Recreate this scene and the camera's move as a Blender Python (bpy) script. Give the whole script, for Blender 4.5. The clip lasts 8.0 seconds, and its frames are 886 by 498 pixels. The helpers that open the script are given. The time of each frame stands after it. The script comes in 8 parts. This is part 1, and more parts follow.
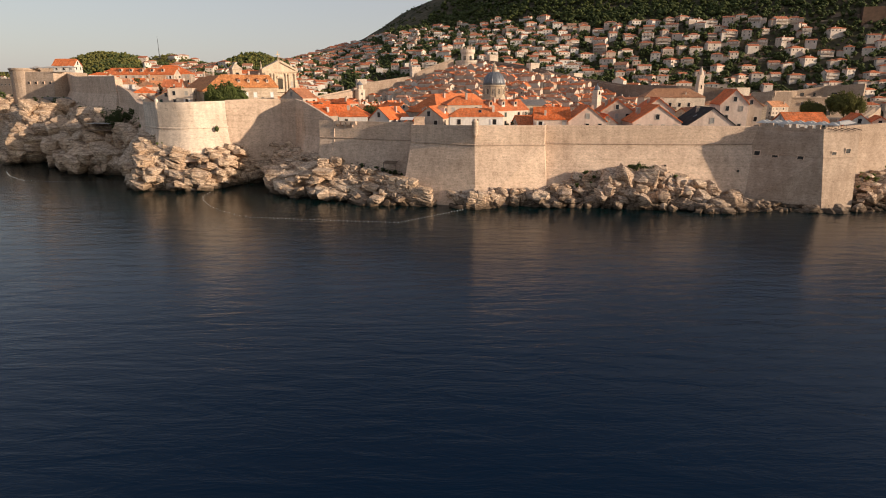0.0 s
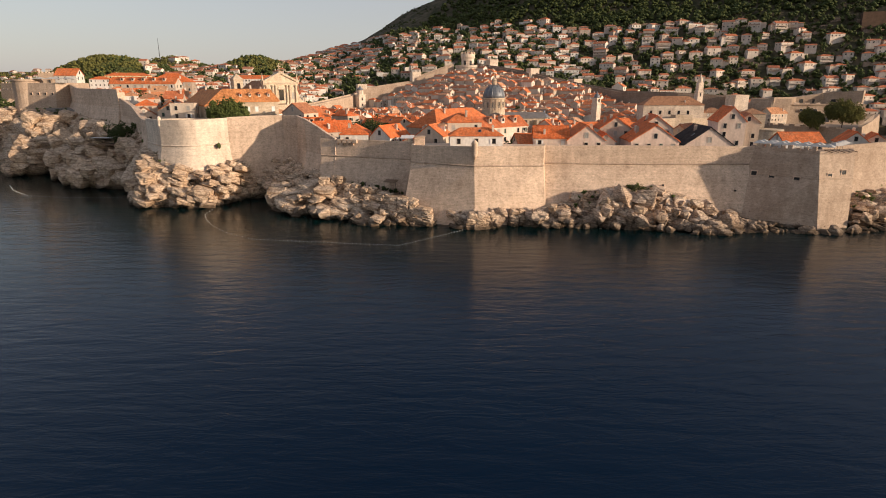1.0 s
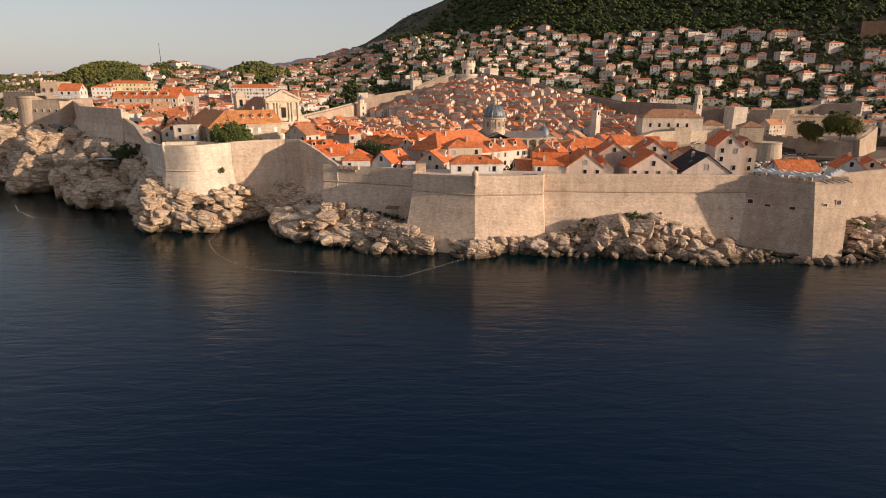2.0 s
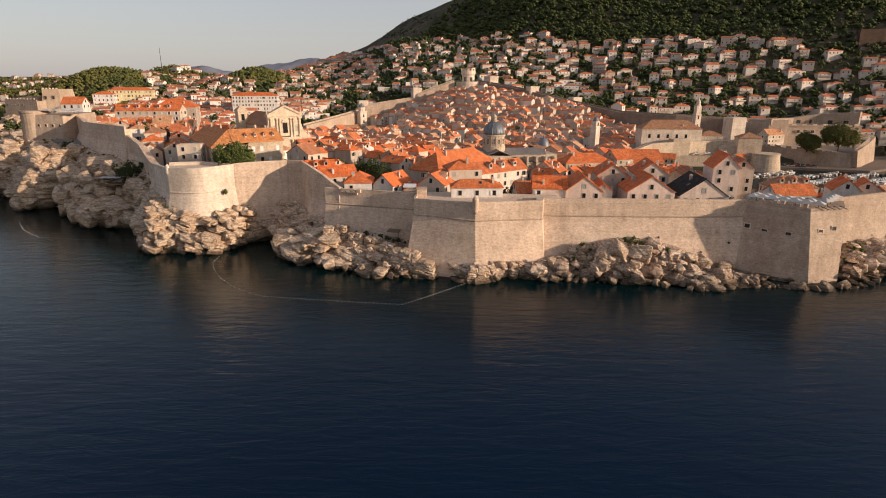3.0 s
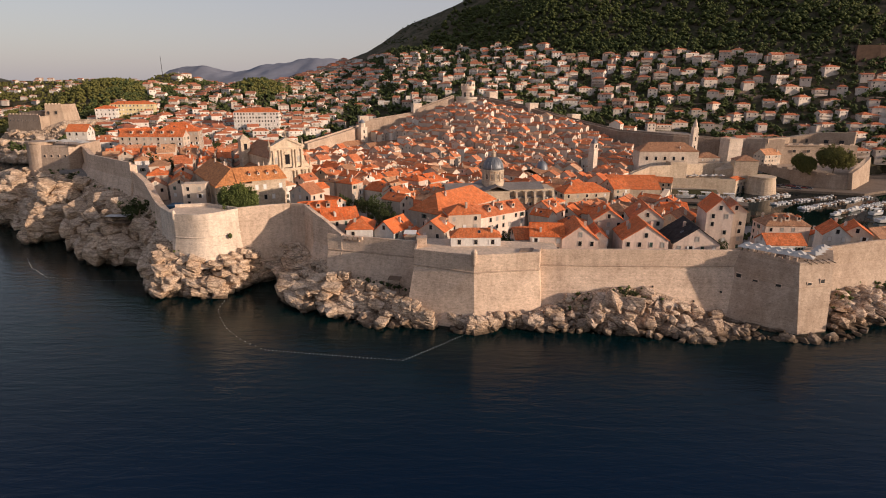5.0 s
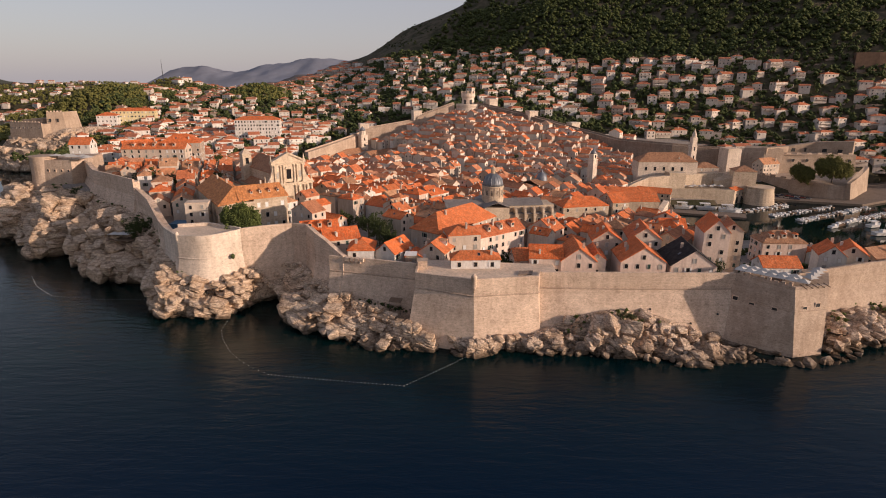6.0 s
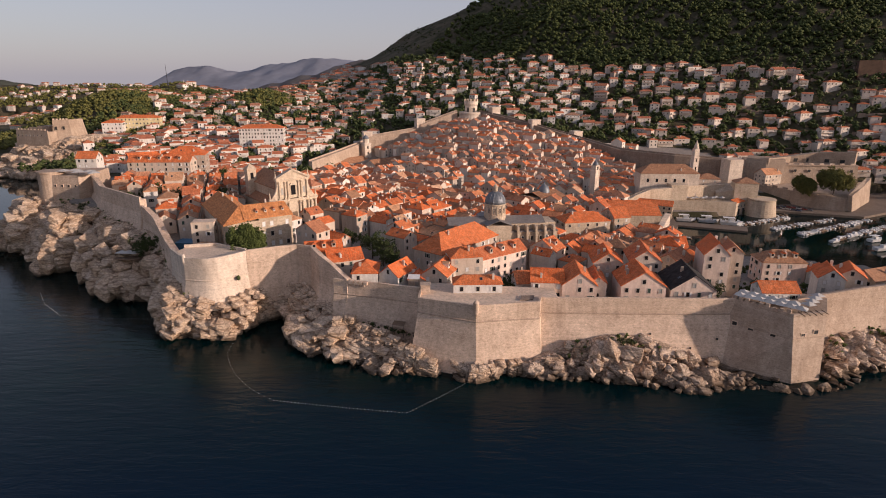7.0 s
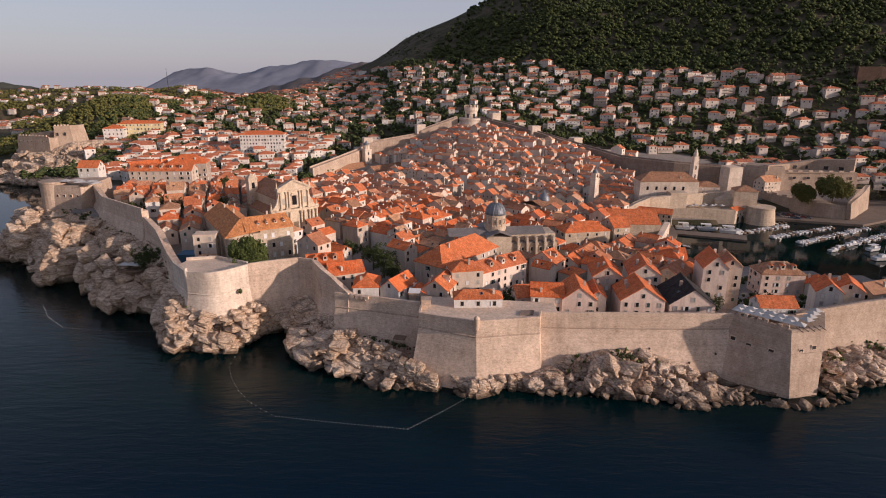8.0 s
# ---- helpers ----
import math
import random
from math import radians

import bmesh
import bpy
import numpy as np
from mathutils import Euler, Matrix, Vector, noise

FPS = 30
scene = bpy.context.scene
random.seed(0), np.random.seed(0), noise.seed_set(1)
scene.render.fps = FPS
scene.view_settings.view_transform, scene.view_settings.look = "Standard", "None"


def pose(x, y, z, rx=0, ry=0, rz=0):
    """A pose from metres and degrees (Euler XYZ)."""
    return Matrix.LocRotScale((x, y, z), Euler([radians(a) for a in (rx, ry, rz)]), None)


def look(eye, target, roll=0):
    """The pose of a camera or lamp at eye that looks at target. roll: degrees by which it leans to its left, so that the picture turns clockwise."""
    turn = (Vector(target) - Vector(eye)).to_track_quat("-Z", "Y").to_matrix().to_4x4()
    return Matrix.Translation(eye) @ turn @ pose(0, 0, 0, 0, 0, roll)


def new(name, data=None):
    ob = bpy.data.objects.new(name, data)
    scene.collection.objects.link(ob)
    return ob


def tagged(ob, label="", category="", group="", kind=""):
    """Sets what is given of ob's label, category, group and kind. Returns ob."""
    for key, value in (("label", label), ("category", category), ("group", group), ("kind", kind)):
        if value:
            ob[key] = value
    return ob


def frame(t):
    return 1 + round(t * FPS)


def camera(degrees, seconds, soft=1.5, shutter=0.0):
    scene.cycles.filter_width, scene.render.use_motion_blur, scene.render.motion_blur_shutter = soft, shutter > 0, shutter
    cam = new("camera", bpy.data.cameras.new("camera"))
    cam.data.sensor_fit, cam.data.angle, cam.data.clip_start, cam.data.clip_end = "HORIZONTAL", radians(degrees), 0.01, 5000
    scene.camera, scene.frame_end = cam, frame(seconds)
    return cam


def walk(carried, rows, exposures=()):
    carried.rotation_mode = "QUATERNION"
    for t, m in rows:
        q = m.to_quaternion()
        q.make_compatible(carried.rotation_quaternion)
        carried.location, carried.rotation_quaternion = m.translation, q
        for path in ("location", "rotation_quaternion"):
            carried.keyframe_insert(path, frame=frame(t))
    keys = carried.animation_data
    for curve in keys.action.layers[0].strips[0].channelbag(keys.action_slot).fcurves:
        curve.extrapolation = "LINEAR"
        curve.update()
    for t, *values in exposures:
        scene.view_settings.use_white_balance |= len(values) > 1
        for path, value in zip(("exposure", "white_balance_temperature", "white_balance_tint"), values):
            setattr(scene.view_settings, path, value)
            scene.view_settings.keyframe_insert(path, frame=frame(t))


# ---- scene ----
cam = camera(76.0, 8.0, 1.0)
METRES, EYE, TILT, LEAN, TURN = 65.0, 34.0, -15.85, 0.0, 0.0
ROWS = [
    (0.0, 0.0, 0.0, 0.0, 0.0, -0.0, -0.0),
    (0.5, 0.0002, -0.0111, 0.0381, 0.01, -0.13, -0.01),
    (1.0, 0.0003, -0.0288, 0.1011, 0.01, -0.22, -0.03),
    (1.5, -0.0007, -0.0494, 0.1707, 0.02, -0.26, -0.06),
    (3.0, -0.0077, -0.1037, 0.3568, 0.01, -0.36, -0.1),
    (3.5, -0.0072, -0.1216, 0.4205, 0.01, -0.44, -0.1),
    (4.0, -0.0066, -0.141, 0.4879, -0.0, -0.5, -0.1),
    (4.5, -0.0067, -0.1606, 0.5567, 0.0, -0.57, -0.11),
    (6.0, -0.0074, -0.2132, 0.7456, 0.02, -0.75, -0.08),
    (6.5, -0.0076, -0.2328, 0.8158, 0.21, -0.83, -0.13),
    (7.0, -0.0066, -0.2524, 0.8858, 0.31, -0.9, -0.17),
    (7.5, -0.0077, -0.2676, 0.9402, 0.32, -0.87, -0.18),
    (8.0, -0.0094, -0.273, 0.9617, 0.32, -0.81, -0.17),
]
walk(cam, [(t, pose(0, 0, EYE, TILT, LEAN, TURN) @ pose(METRES * x, METRES * y, METRES * z, 90 + pitch, roll, yaw)) for t, x, y, z, yaw, pitch, roll in ROWS],
     [(0.0, 0.1, 6500, 8), (4.0, 0.0, 6450, 12), (6.0, -0.12, 6350, 16), (8.0, -0.17, 5880, 18)])

# ---- light ----
SUN_ELEVATION, SUN_SIDE, SUN_FRONT = 13.0, 0.925, -0.380
world = bpy.data.worlds.new("world")
scene.world = world
world.use_nodes = True
wn = world.node_tree.nodes
wl = world.node_tree.links
sky = wn.new("ShaderNodeTexSky")
sky.sky_type = "NISHITA"
sky.sun_disc = False
sky.sun_elevation = radians(SUN_ELEVATION)
sky.sun_rotation = math.atan2(SUN_SIDE, SUN_FRONT)
sky.air_density, sky.dust_density, sky.ozone_density = 1.0, 1.4, 1.2
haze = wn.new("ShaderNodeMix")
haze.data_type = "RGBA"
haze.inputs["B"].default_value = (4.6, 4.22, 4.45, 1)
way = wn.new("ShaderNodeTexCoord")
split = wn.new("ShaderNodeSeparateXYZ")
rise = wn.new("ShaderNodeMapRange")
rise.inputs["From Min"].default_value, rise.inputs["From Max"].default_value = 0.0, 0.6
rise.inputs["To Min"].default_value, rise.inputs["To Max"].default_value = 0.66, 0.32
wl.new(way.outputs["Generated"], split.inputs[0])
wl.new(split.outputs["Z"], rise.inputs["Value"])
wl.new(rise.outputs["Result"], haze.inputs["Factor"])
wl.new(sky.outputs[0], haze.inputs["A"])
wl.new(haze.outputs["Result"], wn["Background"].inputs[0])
wn["Background"].inputs[1].default_value = 0.124
sun = new("sun", bpy.data.lights.new("sun", "SUN"))
sun.data.energy, sun.data.angle, sun.data.color = 5.0, radians(0.9), (1.0, 0.775, 0.585)
sun.matrix_world = look((SUN_SIDE * 300, SUN_FRONT * 300, 300 * math.tan(radians(SUN_ELEVATION))), (0, 0, 0))

# ---- materials ----


def shader(name, rough=0.8, metal=0.0, spec=0.3):
    """A node material; gives the tree, its principled shader and the object coordinates."""
    m = bpy.data.materials.new(name)
    m.use_nodes = True
    t = m.node_tree
    p = t.nodes["Principled BSDF"]
    p.inputs["Roughness"].default_value = rough
    p.inputs["Metallic"].default_value = metal
    p.inputs["Specular IOR Level"].default_value = spec
    return m, t, p


def coords(t, where="Object", scale=(1, 1, 1), turn=(0, 0, 0)):
    c = t.nodes.new("ShaderNodeTexCoord")
    mp = t.nodes.new("ShaderNodeMapping")
    mp.inputs["Scale"].default_value = scale
    mp.inputs["Rotation"].default_value = turn
    t.links.new(c.outputs[where], mp.inputs["Vector"])
    return mp.outputs["Vector"]


def world_coords(t, scale=(1, 1, 1), turn=(0, 0, 0)):
    g = t.nodes.new("ShaderNodeNewGeometry")
    mp = t.nodes.new("ShaderNodeMapping")
    mp.inputs["Scale"].default_value = scale
    mp.inputs["Rotation"].default_value = turn
    t.links.new(g.outputs["Position"], mp.inputs["Vector"])
    return mp.outputs["Vector"]


def noisy(t, vec, scale, detail=4.0, rough=0.55, distort=0.0):
    n = t.nodes.new("ShaderNodeTexNoise")
    n.inputs["Scale"].default_value = scale
    n.inputs["Detail"].default_value = detail
    n.inputs["Roughness"].default_value = rough
    n.inputs["Distortion"].default_value = distort
    t.links.new(vec, n.inputs["Vector"])
    return n.outputs["Fac"]


def ramp(t, fac, stops):
    r = t.nodes.new("ShaderNodeValToRGB")
    e = r.color_ramp.elements
    while len(e) < len(stops):
        e.new(0.5)
    for el, (pos, col) in zip(e, stops):
        el.position, el.color = pos, (*col, 1)
    t.links.new(fac, r.inputs["Fac"])
    return r.outputs["Color"]


def blend(t, fac, a, b, mode="MIX"):
    n = t.nodes.new("ShaderNodeMix")
    n.data_type, n.blend_type = "RGBA", mode
    for sock, val in ((n.inputs["Factor"], fac), (n.inputs["A"], a), (n.inputs["B"], b)):
        if isinstance(val, (int, float)):
            sock.default_value = val
        elif isinstance(val, tuple):
            sock.default_value = (*val, 1)
        else:
            t.links.new(val, sock)
    return n.outputs["Result"]


def bumped(t, p, height, strength, distance):
    b = t.nodes.new("ShaderNodeBump")
    b.inputs["Strength"].default_value = strength
    b.inputs["Distance"].default_value = distance
    t.links.new(height, b.inputs["Height"])
    t.links.new(b.outputs["Normal"], p.inputs["Normal"])


def chance(t, island=False):
    """A random number for each object, or for each island of a joined mesh."""
    if island:
        return t.nodes.new("ShaderNodeNewGeometry").outputs["Random Per Island"]
    return t.nodes.new("ShaderNodeObjectInfo").outputs["Random"]


def plain(name, col, rough=0.7, metal=0.0, grain=0.25, scale=3.0, bump=0.0):
    """One colour, broken by grain at two scales."""
    m, t, p = shader(name, rough, metal)
    v = world_coords(t)
    a = noisy(t, v, scale, 5)
    b = noisy(t, v, scale * 0.13, 3)
    dark = tuple(c * (1 - grain) for c in col)
    lite = tuple(min(1, c * (1 + grain * 0.6)) for c in col)
    c1 = ramp(t, a, [(0.3, dark), (0.7, lite)])
    c2 = ramp(t, b, [(0.3, (0.75, 0.74, 0.73)), (0.65, (1, 1, 1))])
    t.links.new(blend(t, 0.8, c1, c2, "MULTIPLY"), p.inputs["Base Color"])
    if bump:
        bumped(t, p, a, bump, 0.1)
    return m


def masonry(name, base, dark, block=1.15, course=0.52, wear=0.38):
    """Coursed limestone ashlar with stains, on any upright face."""
    m, t, p = shader(name, 0.88, 0, 0.2)
    g = t.nodes.new("ShaderNodeNewGeometry")
    sep = t.nodes.new("ShaderNodeSeparateXYZ")
    t.links.new(g.outputs["Position"], sep.inputs[0])
    add = t.nodes.new("ShaderNodeMath")
    add.operation = "MULTIPLY_ADD"
    t.links.new(sep.outputs["Y"], add.inputs[0])
    add.inputs[1].default_value = 0.83
    t.links.new(sep.outputs["X"], add.inputs[2])
    com = t.nodes.new("ShaderNodeCombineXYZ")
    t.links.new(add.outputs[0], com.inputs["X"])
    t.links.new(sep.outputs["Z"], com.inputs["Y"])
    br = t.nodes.new("ShaderNodeTexBrick")
    br.inputs["Scale"].default_value = 1.0
    br.inputs["Brick Width"].default_value = block
    br.inputs["Row Height"].default_value = course
    br.inputs["Mortar Size"].default_value = 0.03
    br.inputs["Mortar Smooth"].default_value = 0.4
    br.inputs["Bias"].default_value = -0.2
    br.inputs["Color1"].default_value = (*base, 1)
    br.inputs["Color2"].default_value = (*[0.35 * a + 0.65 * b for a, b in zip(base, dark)], 1)
    br.inputs["Mortar"].default_value = (*[c * 0.62 for c in base], 1)
    t.links.new(com.outputs[0], br.inputs["Vector"])
    v = world_coords(t)
    fine = noisy(t, v, 1.7, 8, 0.72)
    pits = noisy(t, world_coords(t, (1.0, 1.0, 1.9)), 1.0, 6, 0.85)
    streak = noisy(t, world_coords(t, (0.5, 0.5, 0.11)), 1.0, 6, 0.7)
    patch = noisy(t, v, 0.09, 4, 0.6)
    c = blend(t, wear, br.outputs["Color"], ramp(t, fine, [(0.3, dark), (0.62, base)]))
    c = blend(t, 0.45, c, ramp(t, streak, [(0.34, (0.56, 0.51, 0.47)), (0.58, (1, 1, 1))]), "MULTIPLY")
    c = blend(t, 0.6, c, ramp(t, patch, [(0.35, (0.72, 0.68, 0.65)), (0.6, (1.04, 1.03, 1.02))]), "MULTIPLY")
    band = noisy(t, world_coords(t, (0.02, 0.02, 1.3)), 1.0, 4, 0.7)
    c = blend(t, 0.22, c, ramp(t, band, [(0.36, (0.66, 0.62, 0.58)), (0.55, (1.05, 1.05, 1.05))]), "MULTIPLY")
    c = blend(t, 0.7, c, ramp(t, pits, [(0.34, (0.46, 0.42, 0.39)), (0.46, (0.96, 0.95, 0.94)), (0.66, (1.22, 1.21, 1.2))]), "MULTIPLY")
    t.links.new(c, p.inputs["Base Color"])
    h = blend(t, 0.6, br.outputs["Fac"], pits)
    bumped(t, p, h, 0.5, 0.06)
    return m


def tiles(name, stops, island=False):
    """Fired clay tiles: each roof has its own age, with patches and rows running down the slope."""
    m, t, p = shader(name, 0.85, 0, 0.2)
    v = coords(t)
    base = ramp(t, chance(t, island), stops)
    patch = noisy(t, world_coords(t), 0.45, 5, 0.7)
    fine = noisy(t, world_coords(t), 1.9, 4, 0.75)
    pale = noisy(t, world_coords(t), 1.1, 4, 0.75)
    base = blend(t, ramp(t, pale, [(0.48, (0, 0, 0)), (0.7, (0.55, 0.55, 0.55))]), base, (0.68, 0.36, 0.20))
    runs = noisy(t, coords(t, "Object", (2.4, 0.28, 0.28)), 1.0, 4, 0.7)
    base = blend(t, 0.6, base, ramp(t, runs, [(0.34, (0.66, 0.56, 0.52)), (0.52, (1.05, 1.03, 1.0)), (0.7, (1.25, 1.22, 1.2))]), "MULTIPLY")
    lich = noisy(t, world_coords(t), 0.22, 5, 0.7)
    base = blend(t, ramp(t, lich, [(0.55, (0, 0, 0)), (0.7, (0.4, 0.4, 0.4))]), base, (0.34, 0.215, 0.14))
    c = blend(t, 0.75, base, ramp(t, patch, [(0.35, (0.66, 0.6, 0.58)), (0.58, (1.08, 1.05, 1.02))]), "MULTIPLY")
    c = blend(t, 0.8, c, ramp(t, fine, [(0.3, (0.42, 0.37, 0.35)), (0.5, (0.95, 0.93, 0.9)), (0.7, (1.25, 1.2, 1.15))]), "MULTIPLY")
    t.links.new(c, p.inputs["Base Color"])
    w = t.nodes.new("ShaderNodeTexWave")
    w.wave_type, w.bands_direction = "BANDS", "X"
    w.inputs["Scale"].default_value = 0.9
    w.inputs["Distortion"].default_value = 0.4
    t.links.new(v, w.inputs["Vector"])
    bumped(t, p, blend(t, 0.35, w.outputs["Fac"], fine), 0.55, 0.09)
    return m


def render_wall(name, stops, island=False):
    """House walls: rubble stone or old render, one hue a house."""
    m, t, p = shader(name, 0.9, 0, 0.2)
    base = ramp(t, chance(t, island), stops)
    v = world_coords(t)
    fine = noisy(t, v, 1.3, 6, 0.7)
    streak = noisy(t, world_coords(t, (0.5, 0.5, 0.09)), 1.0, 5, 0.65)
    c = blend(t, 0.55, base, ramp(t, fine, [(0.3, (0.66, 0.63, 0.6)), (0.66, (1.05, 1.04, 1.02))]), "MULTIPLY")
    c = blend(t, 0.55, c, ramp(t, streak, [(0.32, (0.66, 0.62, 0.58)), (0.6, (1, 1, 1))]), "MULTIPLY")
    t.links.new(c, p.inputs["Base Color"])
    bumped(t, p, fine, 0.35, 0.06)
    return m


def leafy(name, a, b, scale=0.8):
    m, t, p = shader(name, 0.75, 0, 0.15)
    v = world_coords(t)
    f = noisy(t, v, scale, 5, 0.7)
    g = noisy(t, v, 0.035, 3, 0.6)
    c = blend(t, g, ramp(t, f, [(0.3, a), (0.7, b)]), ramp(t, f, [(0.3, tuple(x * 0.55 for x in a)), (0.7, tuple(x * 0.75 for x in b))]))
    t.links.new(c, p.inputs["Base Color"])
    bumped(t, p, noisy(t, v, scale * 3, 4, 0.8), 0.8, 0.35)
    return m


STONE = masonry("sea_wall_stone", (0.77, 0.605, 0.47), (0.51, 0.388, 0.288), 0.95, 0.42)
PALE_STONE = masonry("pale_ashlar", (0.80, 0.69, 0.57), (0.60, 0.49, 0.39), 0.9, 0.4, 0.4)
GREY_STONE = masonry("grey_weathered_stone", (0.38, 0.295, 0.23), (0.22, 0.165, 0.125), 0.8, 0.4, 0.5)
FORT_STONE = masonry("fort_stone", (0.50, 0.39, 0.295), (0.32, 0.245, 0.185), 1.0, 0.5, 0.5)
TOWER_STONE = masonry("tower_stone", (0.58, 0.455, 0.35), (0.385, 0.295, 0.225), 0.8, 0.4, 0.5)
CHURCH_STONE = masonry("church_stone", (0.66, 0.545, 0.41), (0.44, 0.35, 0.26), 1.2, 0.6, 0.35)
FACADE_STONE = masonry("carved_facade_stone", (0.73, 0.615, 0.47), (0.55, 0.44, 0.325), 1.4, 0.8, 0.3)
PAVING = plain("limestone_paving", (0.74, 0.575, 0.43), 0.8, 0, 0.25, 1.2, 0.2)
QUARRY = plain("brown_cut_rock", (0.12, 0.075, 0.05), 0.95, 0, 0.3, 0.3, 0.4)
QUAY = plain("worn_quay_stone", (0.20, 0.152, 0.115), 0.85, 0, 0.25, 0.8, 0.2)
ALLEY = plain("alley_paving", (0.26, 0.225, 0.195), 0.85, 0, 0.3, 0.8, 0.2)
OLD_TILES = tiles("old_town_tiles", [(0.0, (0.31, 0.155, 0.095)), (0.14, (0.46, 0.205, 0.115)), (0.3, (0.60, 0.165, 0.062)), (0.55, (0.70, 0.175, 0.055)), (0.78, (0.62, 0.22, 0.095)), (0.9, (0.58, 0.33, 0.19)), (1.0, (0.62, 0.40, 0.25))])
NEW_TILES = tiles("bright_tiles", [(0.0, (0.657, 0.158, 0.047)), (0.5, (0.700, 0.177, 0.052)), (1.0, (0.636, 0.191, 0.069))])
COLLEGE_TILES = tiles("ochre_tiles", [(0.0, (0.56, 0.235, 0.085)), (1.0, (0.60, 0.26, 0.10))])
BROWN_TILES = tiles("brown_tiles", [(0.0, (0.34, 0.185, 0.11)), (1.0, (0.40, 0.235, 0.145))])
HILL_TILES = tiles("suburb_tiles", [(0.0, (0.34, 0.165, 0.11)), (0.3, (0.48, 0.175, 0.10)), (0.6, (0.55, 0.18, 0.085)), (0.85, (0.46, 0.21, 0.13)), (1.0, (0.36, 0.25, 0.18))], True)
BLACK_ROOF = plain("dark_roofing_felt", (0.04, 0.036, 0.034), 0.95, 0, 0.75, 0.7)
TOWN_WALL = render_wall("town_house_walls", [(0.0, (0.48, 0.385, 0.31)), (0.35, (0.62, 0.515, 0.42)), (0.7, (0.68, 0.57, 0.465)), (0.9, (0.74, 0.65, 0.55)), (1.0, (0.80, 0.74, 0.66))])
PINK_WALL = render_wall("pink_house_walls", [(0.0, (0.78, 0.60, 0.50)), (0.5, (0.86, 0.70, 0.60)), (1.0, (0.76, 0.60, 0.48))])
WHITE_WALL = render_wall("white_house_walls", [(0.0, (0.78, 0.75, 0.71)), (1.0, (0.72, 0.68, 0.62))])
HILL_WALL = render_wall("suburb_walls", [(0.0, (0.44, 0.37, 0.30)), (0.2, (0.60, 0.52, 0.445)), (0.45, (0.74, 0.68, 0.61)), (0.8, (0.84, 0.81, 0.76)), (0.93, (0.62, 0.52, 0.42)), (1.0, (0.44, 0.37, 0.30))], True)
# beige, and darker than HILL_WALL: the eastern slope's half-shade is in the colour
VILLA_WALL = render_wall("shaded_eastern_suburb_walls", [(0.0, (0.42, 0.34, 0.28)), (0.3, (0.58, 0.49, 0.41)), (0.6, (0.70, 0.62, 0.54)), (0.85, (0.80, 0.75, 0.68)), (1.0, (0.50, 0.39, 0.31))], True)
FAR_TILES = tiles("far_town_tiles", [(0.0, (0.34, 0.19, 0.13)), (0.15, (0.50, 0.235, 0.145)), (0.35, (0.66, 0.21, 0.09)), (0.6, (0.76, 0.225, 0.08)), (0.8, (0.64, 0.28, 0.15)), (0.9, (0.64, 0.39, 0.25)), (1.0, (0.68, 0.47, 0.33))], True)
FAR_WALL = render_wall("far_town_walls", [(0.0, (0.48, 0.40, 0.325)), (0.35, (0.62, 0.53, 0.44)), (0.7, (0.69, 0.60, 0.50)), (0.9, (0.78, 0.71, 0.62)), (1.0, (0.84, 0.80, 0.74))], True)
YELLOW_WALL = plain("yellow_render", (0.72, 0.60, 0.34), 0.85, 0, 0.12, 1.5)
FRAME = plain("window_stone", (0.58, 0.51, 0.43), 0.8, 0, 0.15, 2.0)
SHUTTER = plain("grey_shutters", (0.42, 0.40, 0.36), 0.7, 0, 0.2, 4.0)
GREEN_SHUTTER = plain("green_shutters", (0.05, 0.09, 0.07), 0.7, 0, 0.2, 4.0)
GLASS, gt, gp = shader("dark_window_glass", 0.12, 0, 0.5)
gp.inputs["Base Color"].default_value = (0.018, 0.018, 0.02, 1)
LEAD = plain("weathered_lead", (0.20, 0.215, 0.235), 0.5, 0.35, 0.25, 1.2)
LEAD_ROOF = plain("lead_sheet_roof", (0.25, 0.225, 0.21), 0.6, 0.2, 0.25, 1.0)
WHITE_PAINT = plain("white_gel_coat", (0.62, 0.62, 0.61), 0.35, 0, 0.06, 2.0)
CANVAS = plain("pale_canvas", (0.52, 0.50, 0.47), 0.9, 0, 0.15, 1.0)
WHITE_CANVAS = plain("white_canvas", (0.82, 0.80, 0.77), 0.9, 0, 0.08, 1.0)
WOOD = plain("weathered_wood", (0.22, 0.15, 0.10), 0.8, 0, 0.3, 4.0)
# real ironwork, and the painted shade inside ports, holes and arches
IRON_AND_SHADE = plain("dark_iron_and_shade", (0.05, 0.05, 0.05), 0.6, 0.5, 0.2, 4.0)
POOL = plain("blue_court", (0.06, 0.16, 0.26), 0.6, 0, 0.1, 1.0)
TRUNK = plain("bark", (0.10, 0.075, 0.055), 0.9, 0, 0.4, 5.0)
PINE = leafy("pine_foliage", (0.026, 0.036, 0.011), (0.105, 0.125, 0.034), 0.4)
GARDEN = leafy("garden_foliage", (0.036, 0.050, 0.017), (0.11, 0.135, 0.045), 0.8)
BUSH = leafy("bright_foliage", (0.06, 0.085, 0.022), (0.17, 0.20, 0.06), 0.9)
PARK = leafy("park_foliage", (0.07, 0.076, 0.022), (0.24, 0.225, 0.065), 0.6)
ASPHALT = plain("asphalt", (0.06, 0.058, 0.056), 0.9, 0, 0.2, 1.0)


